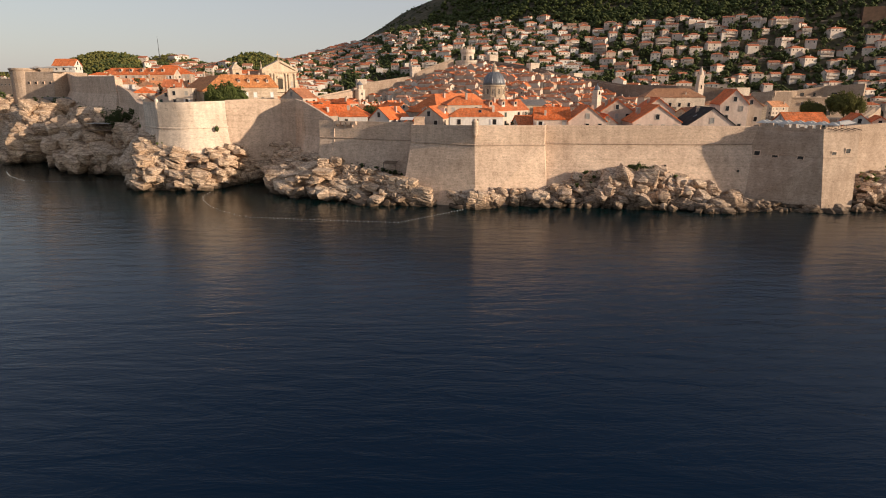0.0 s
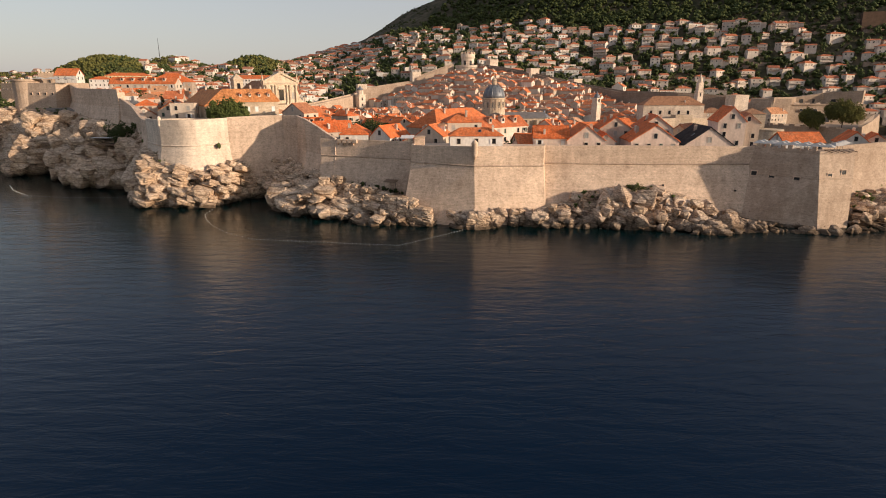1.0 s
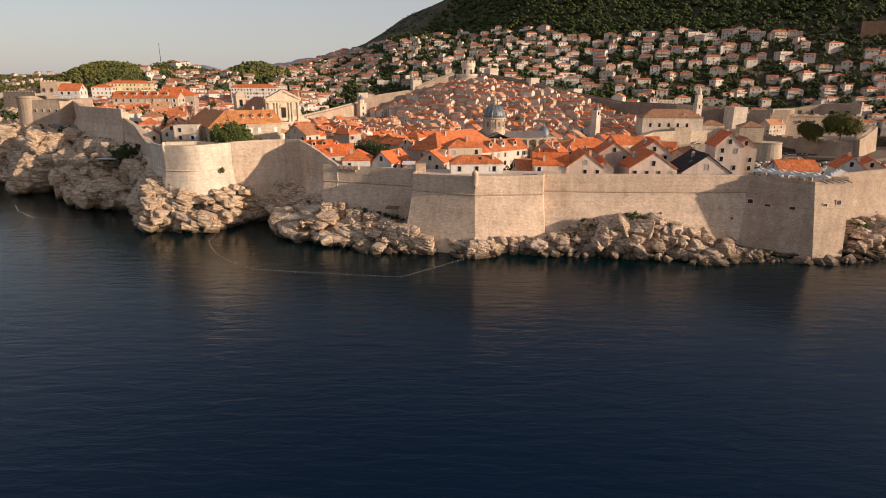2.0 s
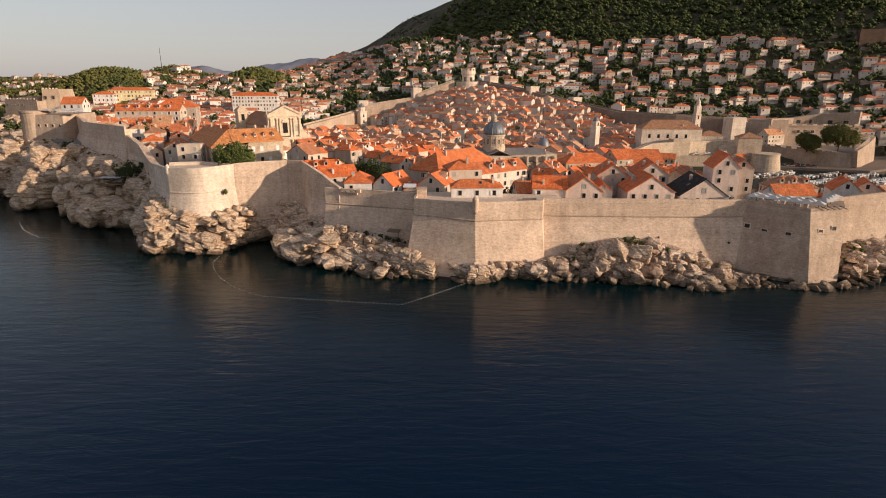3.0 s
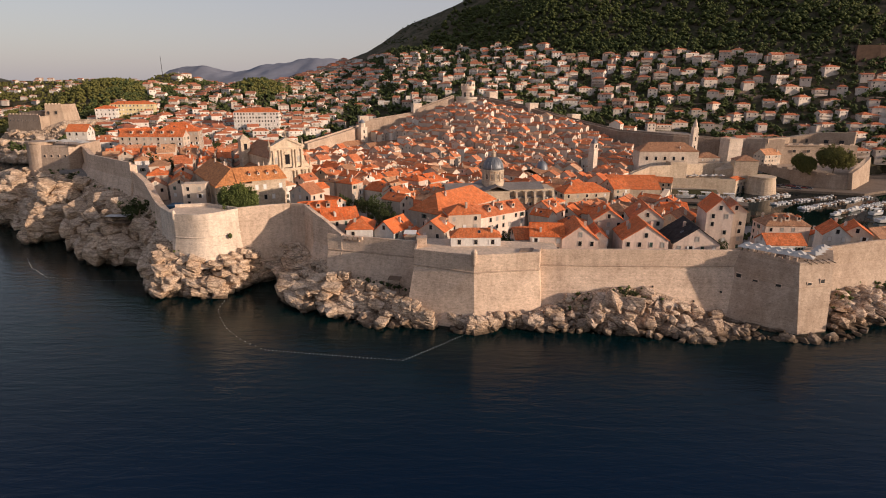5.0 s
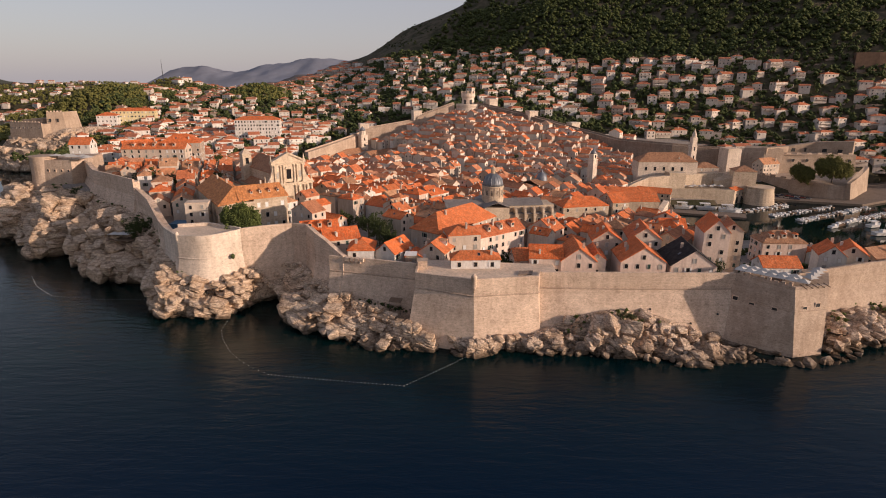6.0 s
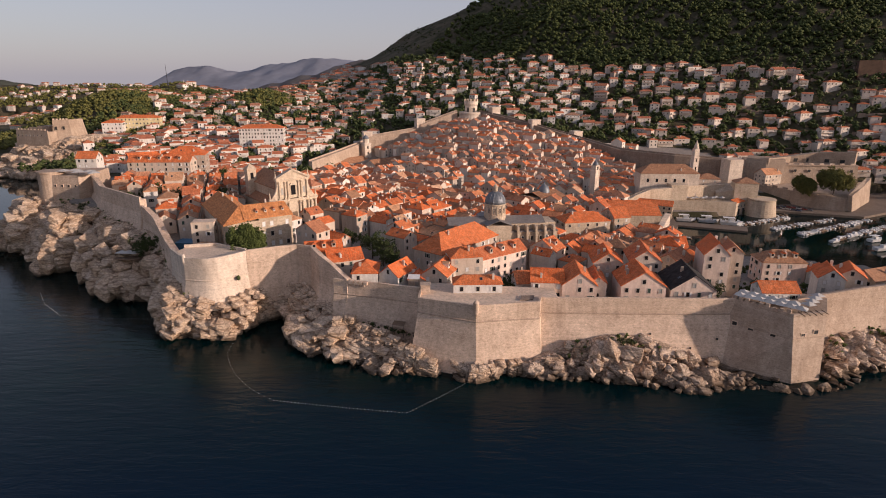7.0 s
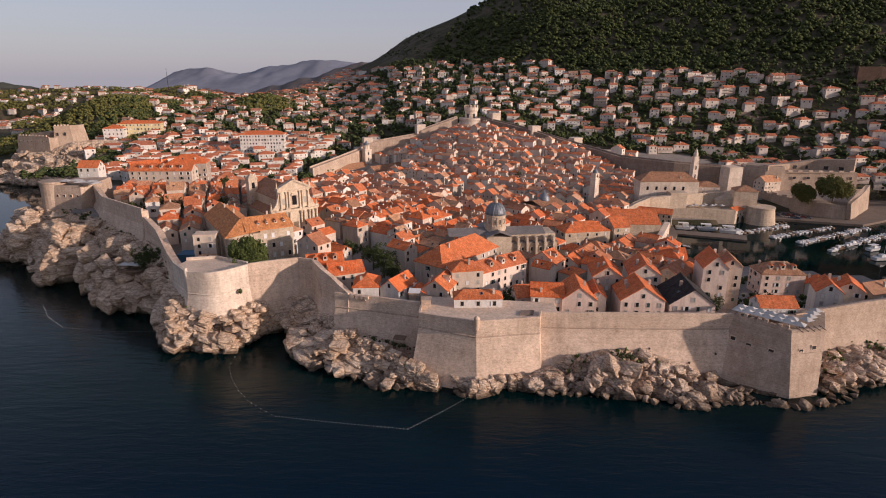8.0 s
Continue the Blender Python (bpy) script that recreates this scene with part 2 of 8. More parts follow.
def rock_shader(name, base, dark, rust, wet=2.4):
    """Pale limestone, grey on top, rusty near the water line, with cracks."""
    m, t, p = shader(name, 0.9, 0, 0.2)
    v = world_coords(t)
    f = noisy(t, v, 0.55, 8, 0.7, 0.3)
    g = noisy(t, v, 0.12, 4, 0.6)
    vo = t.nodes.new("ShaderNodeTexVoronoi")
    vo.feature = "DISTANCE_TO_EDGE"
    vo.inputs["Scale"].default_value = 0.46
    t.links.new(world_coords(t, (0.8, 0.8, 1.9), (0.25, 0.3, 0.2)), vo.inputs["Vector"])
    c = ramp(t, f, [(0.3, dark), (0.48, base), (0.72, tuple(min(1, x * 1.18) for x in base))])
    c = blend(t, ramp(t, g, [(0.42, (0, 0, 0)), (0.62, (1, 1, 1))]), c, blend(t, 0.6, c, rust))
    crack = ramp(t, vo.outputs["Distance"], [(0.0, (0.35, 0.32, 0.3)), (0.06, (1, 1, 1))])
    c = blend(t, 0.9, c, crack, "MULTIPLY")
    vs = t.nodes.new("ShaderNodeTexVoronoi")
    vs.feature = "DISTANCE_TO_EDGE"
    vs.inputs["Scale"].default_value = 1.0
    t.links.new(world_coords(t, (0.9, 0.9, 1.5), (0.1, 0.27, 0.5)), vs.inputs["Vector"])
    c = blend(t, 0.8, c, ramp(t, vs.outputs["Distance"], [(0.0, (0.42, 0.38, 0.35)), (0.07, (1, 1, 1))]), "MULTIPLY")
    beds = noisy(t, world_coords(t, (0.16, 0.16, 1.7), (0.06, 0.27, 0.2)), 1.0, 5, 0.7)
    c = blend(t, 0.8, c, ramp(t, beds, [(0.36, (0.48, 0.43, 0.39)), (0.52, (1.05, 1.05, 1.05))]), "MULTIPLY")
    sep = t.nodes.new("ShaderNodeSeparateXYZ")
    g2 = t.nodes.new("ShaderNodeNewGeometry")
    t.links.new(g2.outputs["Position"], sep.inputs[0])
    hi = t.nodes.new("ShaderNodeMapRange")
    hi.inputs["From Min"].default_value, hi.inputs["From Max"].default_value = 0.4, wet
    tide = t.nodes.new("ShaderNodeMath")
    tide.operation = "MULTIPLY_ADD"
    t.links.new(noisy(t, v, 0.3, 3), tide.inputs[0])
    tide.inputs[1].default_value = -3.0
    t.links.new(sep.outputs["Z"], tide.inputs[2])
    up = t.nodes.new("ShaderNodeMath")
    up.inputs[1].default_value = 1.5
    t.links.new(tide.outputs[0], up.inputs[0])
    t.links.new(up.outputs[0], hi.inputs["Value"])
    c = blend(t, hi.outputs["Result"], blend(t, 0.9, c, (0.055, 0.037, 0.022)), c)
    t.links.new(c, p.inputs["Base Color"])
    h = blend(t, 0.45, blend(t, 0.4, f, vo.outputs["Distance"]), blend(t, 0.5, beds, vs.outputs["Distance"]))
    bumped(t, p, h, 1.0, 0.8)
    return m


ROCK = rock_shader("limestone_rock", (0.63, 0.495, 0.37), (0.31, 0.235, 0.172), (0.50, 0.335, 0.205))
GREY_ROCK = rock_shader("grey_limestone", (0.66, 0.52, 0.40), (0.27, 0.20, 0.15), (0.42, 0.28, 0.175), 4.4)

HILL, ht, hp = shader("hillside_ground", 0.95, 0, 0.1)
hv = world_coords(ht)
hc = blend(ht, ramp(ht, noisy(ht, hv, 0.05, 5, 0.65), [(0.4, (0, 0, 0)), (0.6, (1, 1, 1))]), (0.052, 0.052, 0.026), (0.135, 0.108, 0.07))
ht.links.new(blend(ht, 0.6, hc, ramp(ht, noisy(ht, hv, 0.6, 5, 0.7), [(0.3, (0.45, 0.45, 0.45)), (0.7, (1, 1, 1))]), "MULTIPLY"), hp.inputs["Base Color"])
bumped(ht, hp, noisy(ht, hv, 0.4, 5, 0.7), 0.8, 0.8)

# aerial haze is mixed into this colour: paler and bluer with distance
FAR_HILL = plain("far_mountain_haze_tint", (0.22, 0.235, 0.285), 1.0, 0, 0.12, 0.02)
FAR_WOOD = plain("far_woods", (0.075, 0.08, 0.06), 1.0, 0, 0.3, 0.05)
FAR_RIDGE = plain("nearer_mountain", (0.13, 0.115, 0.11), 1.0, 0, 0.3, 0.02)

WATER, wt, wp = shader("sea_water", 0.12, 0, 0.21)
wp.inputs["IOR"].default_value = 1.33
wvec = world_coords(wt)
swell = noisy(wt, wvec, 0.011, 3, 0.5)
wshore = wt.nodes.new("ShaderNodeSeparateXYZ")
wt.links.new(wvec, wshore.inputs[0])
shoal = wt.nodes.new("ShaderNodeMapRange")
shoal.inputs["From Min"].default_value, shoal.inputs["From Max"].default_value = 95.0, 165.0
wt.links.new(wshore.outputs["Y"], shoal.inputs["Value"])
deep = ramp(wt, swell, [(0.35, (0.0002, 0.0080, 0.0240)), (0.65, (0.0002, 0.0104, 0.0300))])
teal = ramp(wt, noisy(wt, wvec, 0.05, 4, 0.6), [(0.35, (0.0002, 0.0080, 0.0098)), (0.65, (0.0004, 0.0118, 0.0112))])
wt.links.new(blend(wt, shoal.outputs["Result"], deep, teal), wp.inputs["Base Color"])
rip1 = noisy(wt, world_coords(wt, (0.11, 0.42, 1), (0, 0, 0.2)), 1.0, 5, 0.6, 0.4)
rip2 = noisy(wt, world_coords(wt, (0.025, 0.075, 1), (0, 0, -0.15)), 1.0, 3, 0.5, 0.3)
rip = blend(wt, 0.5, rip1, rip2)
# calmer inside the harbour
wsep = wt.nodes.new("ShaderNodeSeparateXYZ")
wt.links.new(wvec, wsep.inputs[0])
calm = wt.nodes.new("ShaderNodeMapRange")
calm.inputs["From Min"].default_value, calm.inputs["From Max"].default_value = 265.0, 300.0
calm.inputs["To Min"].default_value, calm.inputs["To Max"].default_value = 0.0, 0.97
wt.links.new(wsep.outputs["Y"], calm.inputs["Value"])
still = wt.nodes.new("ShaderNodeMapRange")
still.inputs["To Min"].default_value, still.inputs["To Max"].default_value = 0.13, 0.04
wt.links.new(calm.outputs["Result"], still.inputs["Value"])
wt.links.new(still.outputs["Result"], wp.inputs["Roughness"])
bumped(wt, wp, blend(wt, calm.outputs["Result"], rip, (0.5, 0.5, 0.5)), 0.45, 0.85)

# ---- mesh tools ----
rng = np.random.default_rng(7)


class Shape:
    """Vertices and faces of one mesh, with a material slot for each face."""

    def __init__(self):
        self.v, self.f, self.m = [], [], []

    def add(self, verts, faces, slot=0):
        n = len(self.v)
        self.v += [tuple(p) for p in verts]
        self.f += [tuple(i + n for i in f) for f in faces]
        self.m += [slot] * len(faces)
        return self

    def box(self, x0, x1, y0, y1, z0, z1, slot=0):
        c = [(x, y, z) for z in (z0, z1) for x, y in ((x0, y0), (x1, y0), (x1, y1), (x0, y1))]
        return self.add(c, [(3, 2, 1, 0), (4, 5, 6, 7), (0, 1, 5, 4), (1, 2, 6, 5), (2, 3, 7, 6), (3, 0, 4, 7)], slot)

    def prism(self, base, z0, top=None, z1=1.0, slot=0):
        """A solid between a base outline and a top outline, both anticlockwise; z0 and z1 may be lists."""
        top = top or base
        n = len(base)
        za = z0 if isinstance(z0, (list, tuple)) else [z0] * n
        zb = z1 if isinstance(z1, (list, tuple)) else [z1] * n
        v = [(p[0], p[1], z) for p, z in zip(base, za)] + [(p[0], p[1], z) for p, z in zip(top, zb)]
        f = [(i, (i + 1) % n, n + (i + 1) % n, n + i) for i in range(n)]
        return self.add(v, [tuple(range(n - 1, -1, -1)), tuple(range(n, 2 * n))] + f, slot)

    def round(self, x, y, rings, n=16, slot=0, cap=True):
        """A turned body: rings of (radius, z) from below."""
        v = [(x + r * math.cos(2 * math.pi * i / n), y + r * math.sin(2 * math.pi * i / n), z) for r, z in rings for i in range(n)]
        f = [(k * n + i, k * n + (i + 1) % n, (k + 1) * n + (i + 1) % n, (k + 1) * n + i) for k in range(len(rings) - 1) for i in range(n)]
        if cap:
            f += [tuple(range(n - 1, -1, -1)), tuple(range((len(rings) - 1) * n, len(rings) * n))]
        return self.add(v, f, slot)

    def gable_roof(self, w, d, z, rise, over=0.4, thick=0.28, slot=0):
        """Two slabs that meet in a ridge along x."""
        x, y = w / 2 + over, d / 2 + over
        drop = rise * over / (d / 2)
        for s in (-1, 1):
            v = []
            for t in (0, thick):
                v += [(-x, s * y, z - drop + t), (x, s * y, z - drop + t), (x, 0, z + rise + t), (-x, 0, z + rise + t)]
            f = [(0, 1, 2, 3), (7, 6, 5, 4), (0, 4, 5, 1), (1, 5, 6, 2), (3, 2, 6, 7), (0, 3, 7, 4)]
            self.add(v, f if s > 0 else [q[::-1] for q in f], slot)
        self.box(-x, x, -0.16, 0.16, z + rise + thick - 0.1, z + rise + thick + 0.12, slot)
        return self

    def hip_roof(self, w, d, z, rise, over=0.4, thick=0.28, slot=0):
        x, y = w / 2 + over, d / 2 + over
        r = max(0.15, (w - d) / 2)
        v = [(-x, -y, z - 0.1), (x, -y, z - 0.1), (x, y, z - 0.1), (-x, y, z - 0.1),
             (-x, -y, z + thick - 0.1), (x, -y, z + thick - 0.1), (x, y, z + thick - 0.1), (-x, y, z + thick - 0.1),
             (-r, 0, z + rise), (r, 0, z + rise)]
        f = [(3, 2, 1, 0), (0, 1, 5, 4), (1, 2, 6, 5), (2, 3, 7, 6), (3, 0, 4, 7), (4, 5, 9, 8), (6, 7, 8, 9), (5, 6, 9), (7, 4, 8)]
        return self.add(v, f, slot)

    def window(self, o, u, w=0.95, h=1.45, slots=(0, 1)):
        """A stone surround with a pane set back in it; o: middle of its sill on the wall, u: along the wall, outward is to the right of u."""
        ox, oy, oz = o
        nx, ny = u[1], -u[0]

        def at(a, b, c):
            return (ox + u[0] * a + nx * c, oy + u[1] * a + ny * c, oz + b)
        e, g = 0.16, 0.11
        v = [at(-w / 2 - e, -e, g), at(w / 2 + e, -e, g), at(w / 2 + e, h + e, g), at(-w / 2 - e, h + e, g),
             at(-w / 2, 0, g), at(w / 2, 0, g), at(w / 2, h, g), at(-w / 2, h, g),
             at(-w / 2 - e, -e, -0.05), at(w / 2 + e, -e, -0.05), at(w / 2 + e, h + e, -0.05), at(-w / 2 - e, h + e, -0.05)]
        self.add(v, [(0, 1, 5, 4), (1, 2, 6, 5), (2, 3, 7, 6), (3, 0, 4, 7), (1, 0, 8, 9), (2, 1, 9, 10), (3, 2, 10, 11), (0, 3, 11, 8)], slots[0])
        self.add([at(-w / 2, 0, 0.02), at(w / 2, 0, 0.02), at(w / 2, h, 0.02), at(-w / 2, h, 0.02)], [(0, 1, 2, 3)], slots[1])
        return self

    def mesh(self, name, mats):
        me = bpy.data.meshes.new(name)
        me.from_pydata(self.v, [], self.f)
        for m in mats if isinstance(mats, (list, tuple)) else [mats]:
            me.materials.append(m)
        if any(self.m):
            me.polygons.foreach_set("material_index", self.m)
        me.update()
        return me


def part(name, shape, mats, parent=None, label="", smooth=False):
    """Links a shape, or a ready mesh, as one mesh object under a thing or part."""
    me = shape if isinstance(shape, bpy.types.Mesh) else shape.mesh(name, mats)
    if smooth:
        me.polygons.foreach_set("use_smooth", [True] * len(me.polygons))
    ob = new(name, me)
    if parent is not None:
        ob.parent = parent
    if label:
        ob["label"] = label
    return ob


def thing(name, m, label, category, group="", kind=""):
    """An empty at a thing's base."""
    ob = new(name)
    ob.empty_display_size = 0.5
    ob.matrix_world = m
    return tagged(ob, label, category, group, kind)


def array_mesh(name, verts, faces, mats, smooth=False):
    """A mesh from numpy arrays; faces all of one size."""
    me = bpy.data.meshes.new(name)
    k = faces.shape[1]
    me.vertices.add(len(verts))
    me.vertices.foreach_set("co", verts.astype(np.float32).ravel())
    me.loops.add(faces.size)
    me.loops.foreach_set("vertex_index", faces.astype(np.int32).ravel())
    me.polygons.add(len(faces))
    me.polygons.foreach_set("loop_start", np.arange(0, faces.size, k, dtype=np.int32))
    me.polygons.foreach_set("loop_total", np.full(len(faces), k, dtype=np.int32))
    if smooth:
        me.polygons.foreach_set("use_smooth", np.ones(len(faces), dtype=bool))
    for m in mats if isinstance(mats, (list, tuple)) else [mats]:
        me.materials.append(m)
    me.update(calc_edges=True)
    me.validate()
    return me


def hashed(i, j, k, s):
    """A repeatable random number for each cell."""
    h = (i * 374761393 + j * 668265263 + k * 2147483647 + s * 1274126177) & 0x7FFFFFFF
    h = ((h ^ (h >> 13)) * 1274126177) & 0x7FFFFFFF
    return ((h ^ (h >> 16)) & 0xFFFF) / 65535.0


def cells(p, seed):
    """Cell noise: each point's own random value and its distance to the joint beside it."""
    b = np.floor(p).astype(np.int64)
    best = np.full(len(p), 9.0)
    second = np.full(len(p), 9.0)
    val = np.zeros(len(p))
    for di in (-1, 0, 1):
        for dj in (-1, 0, 1):
            for dk in (-1, 0, 1):
                c = b + (di, dj, dk)
                o = np.stack([hashed(c[:, 0], c[:, 1], c[:, 2], seed + q) for q in range(3)], 1)
                d = np.linalg.norm(c + 0.15 + 0.7 * o - p, axis=1)
                r = hashed(c[:, 0], c[:, 1], c[:, 2], seed + 5)
                near = d < best
                second = np.where(near, best, np.minimum(second, d))
                val = np.where(near, r, val)
                best = np.where(near, d, best)
    return val, second - best


def waves(p, seed, octaves=4):
    """Smooth noise from summed value noise on a lattice, about -1 to 1."""
    out = np.zeros(len(p))
    amp, tot = 1.0, 0.0
    q = p.astype(float)
    for o in range(octaves):
        b = np.floor(q).astype(np.int64)
        f = q - b
        f = f * f * (3 - 2 * f)
        acc = 0
        for di in (0, 1):
            for dj in (0, 1):
                for dk in (0, 1):
                    w = (f[:, 0] if di else 1 - f[:, 0]) * (f[:, 1] if dj else 1 - f[:, 1]) * (f[:, 2] if dk else 1 - f[:, 2])
                    acc = acc + w * hashed(b[:, 0] + di, b[:, 1] + dj, b[:, 2] + dk, seed + o)
        out += amp * (2 * acc - 1)
        tot += amp
        amp *= 0.5
        q = q * 2.03 + 17.1
    return out / tot


def inside(px, py, poly):
    ok = np.zeros(np.shape(px), bool)
    n = len(poly)
    for i in range(n):
        (x0, y0), (x1, y1) = poly[i], poly[(i + 1) % n]
        if y0 != y1:
            ok ^= ((y0 > py) != (y1 > py)) & (px < (x1 - x0) * (py - y0) / (y1 - y0) + x0)
    return ok


def edge_distance(px, py, poly):
    best = np.full(np.shape(px), 1e9)
    n = len(poly)
    for i in range(n):
        (x0, y0), (x1, y1) = poly[i], poly[(i + 1) % n]
        dx, dy = x1 - x0, y1 - y0
        t = np.clip(((px - x0) * dx + (py - y0) * dy) / (dx * dx + dy * dy), 0, 1)
        best = np.minimum(best, np.hypot(px - x0 - t * dx, py - y0 - t * dy))
    return best


# ---- the lie of the land ----
COAST = [(-1500, 1330), (-1000, 1330), (-850, 1300), (-815, 1130), (-880, 960), (-1500, 900), (-1500, 760), (-700, 640), (-520, 610), (-440, 575), (-400, 560), (-360, 570), (-330, 520), (-270, 400), (-235, 325), (-205, 302), (-172, 284), (-148, 260), (-126, 238), (-108, 212),
         (-80, 209), (-62, 218), (-47, 204), (-34, 194), (-10, 185), (10, 175), (31, 178), (98, 180), (120, 178), (150, 192), (230, 216), (420, 270),
         (420, 280), (222, 272), (190, 287), (140, 296), (124, 312), (148, 362), (156, 392), (213, 396), (243, 420), (284, 432), (378, 484), (600, 540), (1500, 300), (3000, 300), (3000, 3000), (-1500, 3000)]
SECTIONS = {
    -900: [(600, 6), (900, 8), (1300, 18), (1400, 50), (1550, 76), (1700, 70)],
    -600: [(560, 8), (700, 15), (900, 18), (1050, 34), (1250, 62), (1450, 72), (1700, 50)],
    -450: [(520, 14), (600, 16), (720, 34), (900, 62), (1000, 62), (1300, 58), (1700, 25)],
    -300: [(330, 32), (400, 30), (450, 24), (560, 28), (640, 38), (700, 46), (860, 58), (950, 66), (1250, 76), (1700, 40)],
    -150: [(240, 18), (290, 28), (350, 29), (400, 22), (480, 15), (560, 25), (640, 36), (760, 50), (860, 66), (950, 84), (1100, 116), (1250, 142), (1500, 90)],
    -60: [(190, 10), (240, 18), (300, 14), (380, 6), (480, 5), (550, 12), (590, 22), (640, 44), (760, 74), (860, 98), (960, 122), (1250, 190), (1500, 150)],
    30: [(180, 13), (230, 12), (290, 5), (440, 4), (500, 18), (530, 34), (560, 43), (600, 51), (630, 57), (700, 76), (800, 98), (890, 118), (1000, 160), (1250, 232), (1500, 220)],
    150: [(180, 13), (215, 8), (260, 3), (400, 3), (455, 8), (490, 23), (515, 32), (566, 34), (612, 46), (700, 84), (754, 108), (850, 150), (1000, 206), (1250, 290), (1500, 330)],
    300: [(180, 10), (215, 8), (260, 2.5), (430, 2.5), (475, 8), (530, 16), (560, 32), (600, 62), (656, 98), (740, 136), (900, 206), (1250, 330), (1500, 390)],
    450: [(200, 8), (400, 2.5), (450, 9), (500, 36), (580, 82), (665, 138), (900, 236), (1250, 370), (1500, 420)],
    800: [(300, 5), (400, 20), (500, 80), (600, 150), (900, 300), (1500, 450)],
    1200: [(300, 20), (400, 60), (600, 180), (900, 330), (1500, 460)],
}
GX, GY = np.arange(-1404, 1201, 7.0), np.arange(150, 1701, 7.0)


def smoothed(a, k):
    pad = np.pad(a, ((k, k), (0, 0)), mode="edge")
    a = sum(pad[i:i + a.shape[0]] for i in range(2 * k + 1)) / (2 * k + 1)
    pad = np.pad(a, ((0, 0), (k, k)), mode="edge")
    return sum(pad[:, i:i + a.shape[1]] for i in range(2 * k + 1)) / (2 * k + 1)


stations = sorted(SECTIONS)
columns = np.array([np.interp(GY, *zip(*SECTIONS[s])) for s in stations])
LAND = np.array([[np.interp(x, stations, columns[:, j]) for x in GX] for j in range(len(GY))])
LAND = smoothed(smoothed(LAND, 2), 2)
mx, my = np.meshgrid(GX, GY)
flat = np.stack([mx.ravel() / 90, my.ravel() / 90, np.zeros(mx.size)], 1)
wild = np.clip((LAND - 95) / 60, 0, 1)
LAND = LAND + (waves(flat, 3) * 14).reshape(LAND.shape) * wild
# the wooded knolls to the west
LAND += 20 * np.exp(-(((mx + 256) / 42) ** 2 + ((my - 800) / 55) ** 2)) + 32 * np.exp(-(((mx + 445) / 75) ** 2 + ((my - 765) / 85) ** 2)) + 26 * np.exp(-(((mx + 470) / 60) ** 2 + ((my - 1000) / 60) ** 2))
land_mask, shore_gap = inside(mx, my, COAST), edge_distance(mx, my, COAST)


def ground(x, y):
    """Height of the land at a place."""
    i = min(max((x - GX[0]) / 7.0, 0), len(GX) - 1.001)
    j = min(max((y - GY[0]) / 7.0, 0), len(GY) - 1.001)
    a, b = int(i), int(j)
    u, v = i - a, j - b
    return float((1 - v) * ((1 - u) * LAND[b, a] + u * LAND[b, a + 1]) + v * ((1 - u) * LAND[b + 1, a] + u * LAND[b + 1, a + 1]))


drawn = np.where(land_mask, LAND, -7.0)
gv = np.stack([mx.ravel(), my.ravel(), drawn.ravel()], 1)
idx = np.arange(mx.size).reshape(mx.shape)
gf = np.stack([idx[:-1, :-1].ravel(), idx[:-1, 1:].ravel(), idx[1:, 1:].ravel(), idx[1:, :-1].ravel()], 1)
ground_mesh = array_mesh("ground", gv, gf, [HILL, ALLEY], True)
TOWN = [(-235, 320), (-205, 300), (-148, 262), (-108, 212), (-60, 216), (-30, 192), (10, 176), (100, 180), (150, 192), (420, 275), (222, 274), (140, 297), (124, 312), (148, 362), (158, 395), (215, 398), (245, 425), (272, 526), (222, 552), (170, 548), (119, 582), (25, 608), (-28, 600), (-82, 584), (-122, 490), (-230, 430)]
fc = gv[gf].mean(1)
ground_mesh.polygons.foreach_set("material_index", inside(fc[:, 0], fc[:, 1], TOWN).astype(np.int32))
tagged(part("ground", ground_mesh, None), "dry scrubby hillside and paved old town ground", "ground", kind="structure")

sea = Shape().add([(-4600, -600, 0), (4600, -600, 0), (4600, 4700, 0), (-4600, 4700, 0)], [(0, 1, 2, 3)])
tagged(part("water", sea, WATER), "calm dark blue sea with fine ripples", "sea", kind="structure")
bed = Shape().add([(-4600, -600, -9), (4600, -600, -9), (4600, 4700, -9), (-4600, 4700, -9)], [(0, 1, 2, 3)])
tagged(part("sea_bed", bed, HILL), "dark sea bed under the water", "sea bed", kind="structure")


def mountain_chain(name, x0, x1, y0, depth, heights, mat, seed, label):
    """A far ridge: a long rough slope with summits given along its length."""
    nx, ny = 160, 24
    xs, ts = np.linspace(x0, x1, nx), np.linspace(0, 1, ny)
    X, T = np.meshgrid(xs, ts)
    crest = np.interp(X, *zip(*heights))
    prof = np.where(T < 0.6, T / 0.6, 1 - (T - 0.6) * 0.8)
    pts = np.stack([X.ravel() / 260, T.ravel() * depth / 260, np.zeros(X.size)], 1)
    Z = crest * prof * (1 + 0.22 * waves(pts, seed).reshape(X.shape) * np.sin(np.pi * np.clip(T * 0.9, 0, 1))) + 14 * waves(pts * 3.4, seed + 3, 5).reshape(X.shape) * prof - 4
    v = np.stack([X.ravel(), (y0 + T * depth).ravel(), Z.ravel()], 1)
    i = np.arange(X.size).reshape(X.shape)
    f = np.stack([i[:-1, :-1].ravel(), i[:-1, 1:].ravel(), i[1:, 1:].ravel(), i[1:, :-1].ravel()], 1)
    tagged(part(name, array_mesh(name, v, f, mat, True), None), label, "mountain", kind="structure")


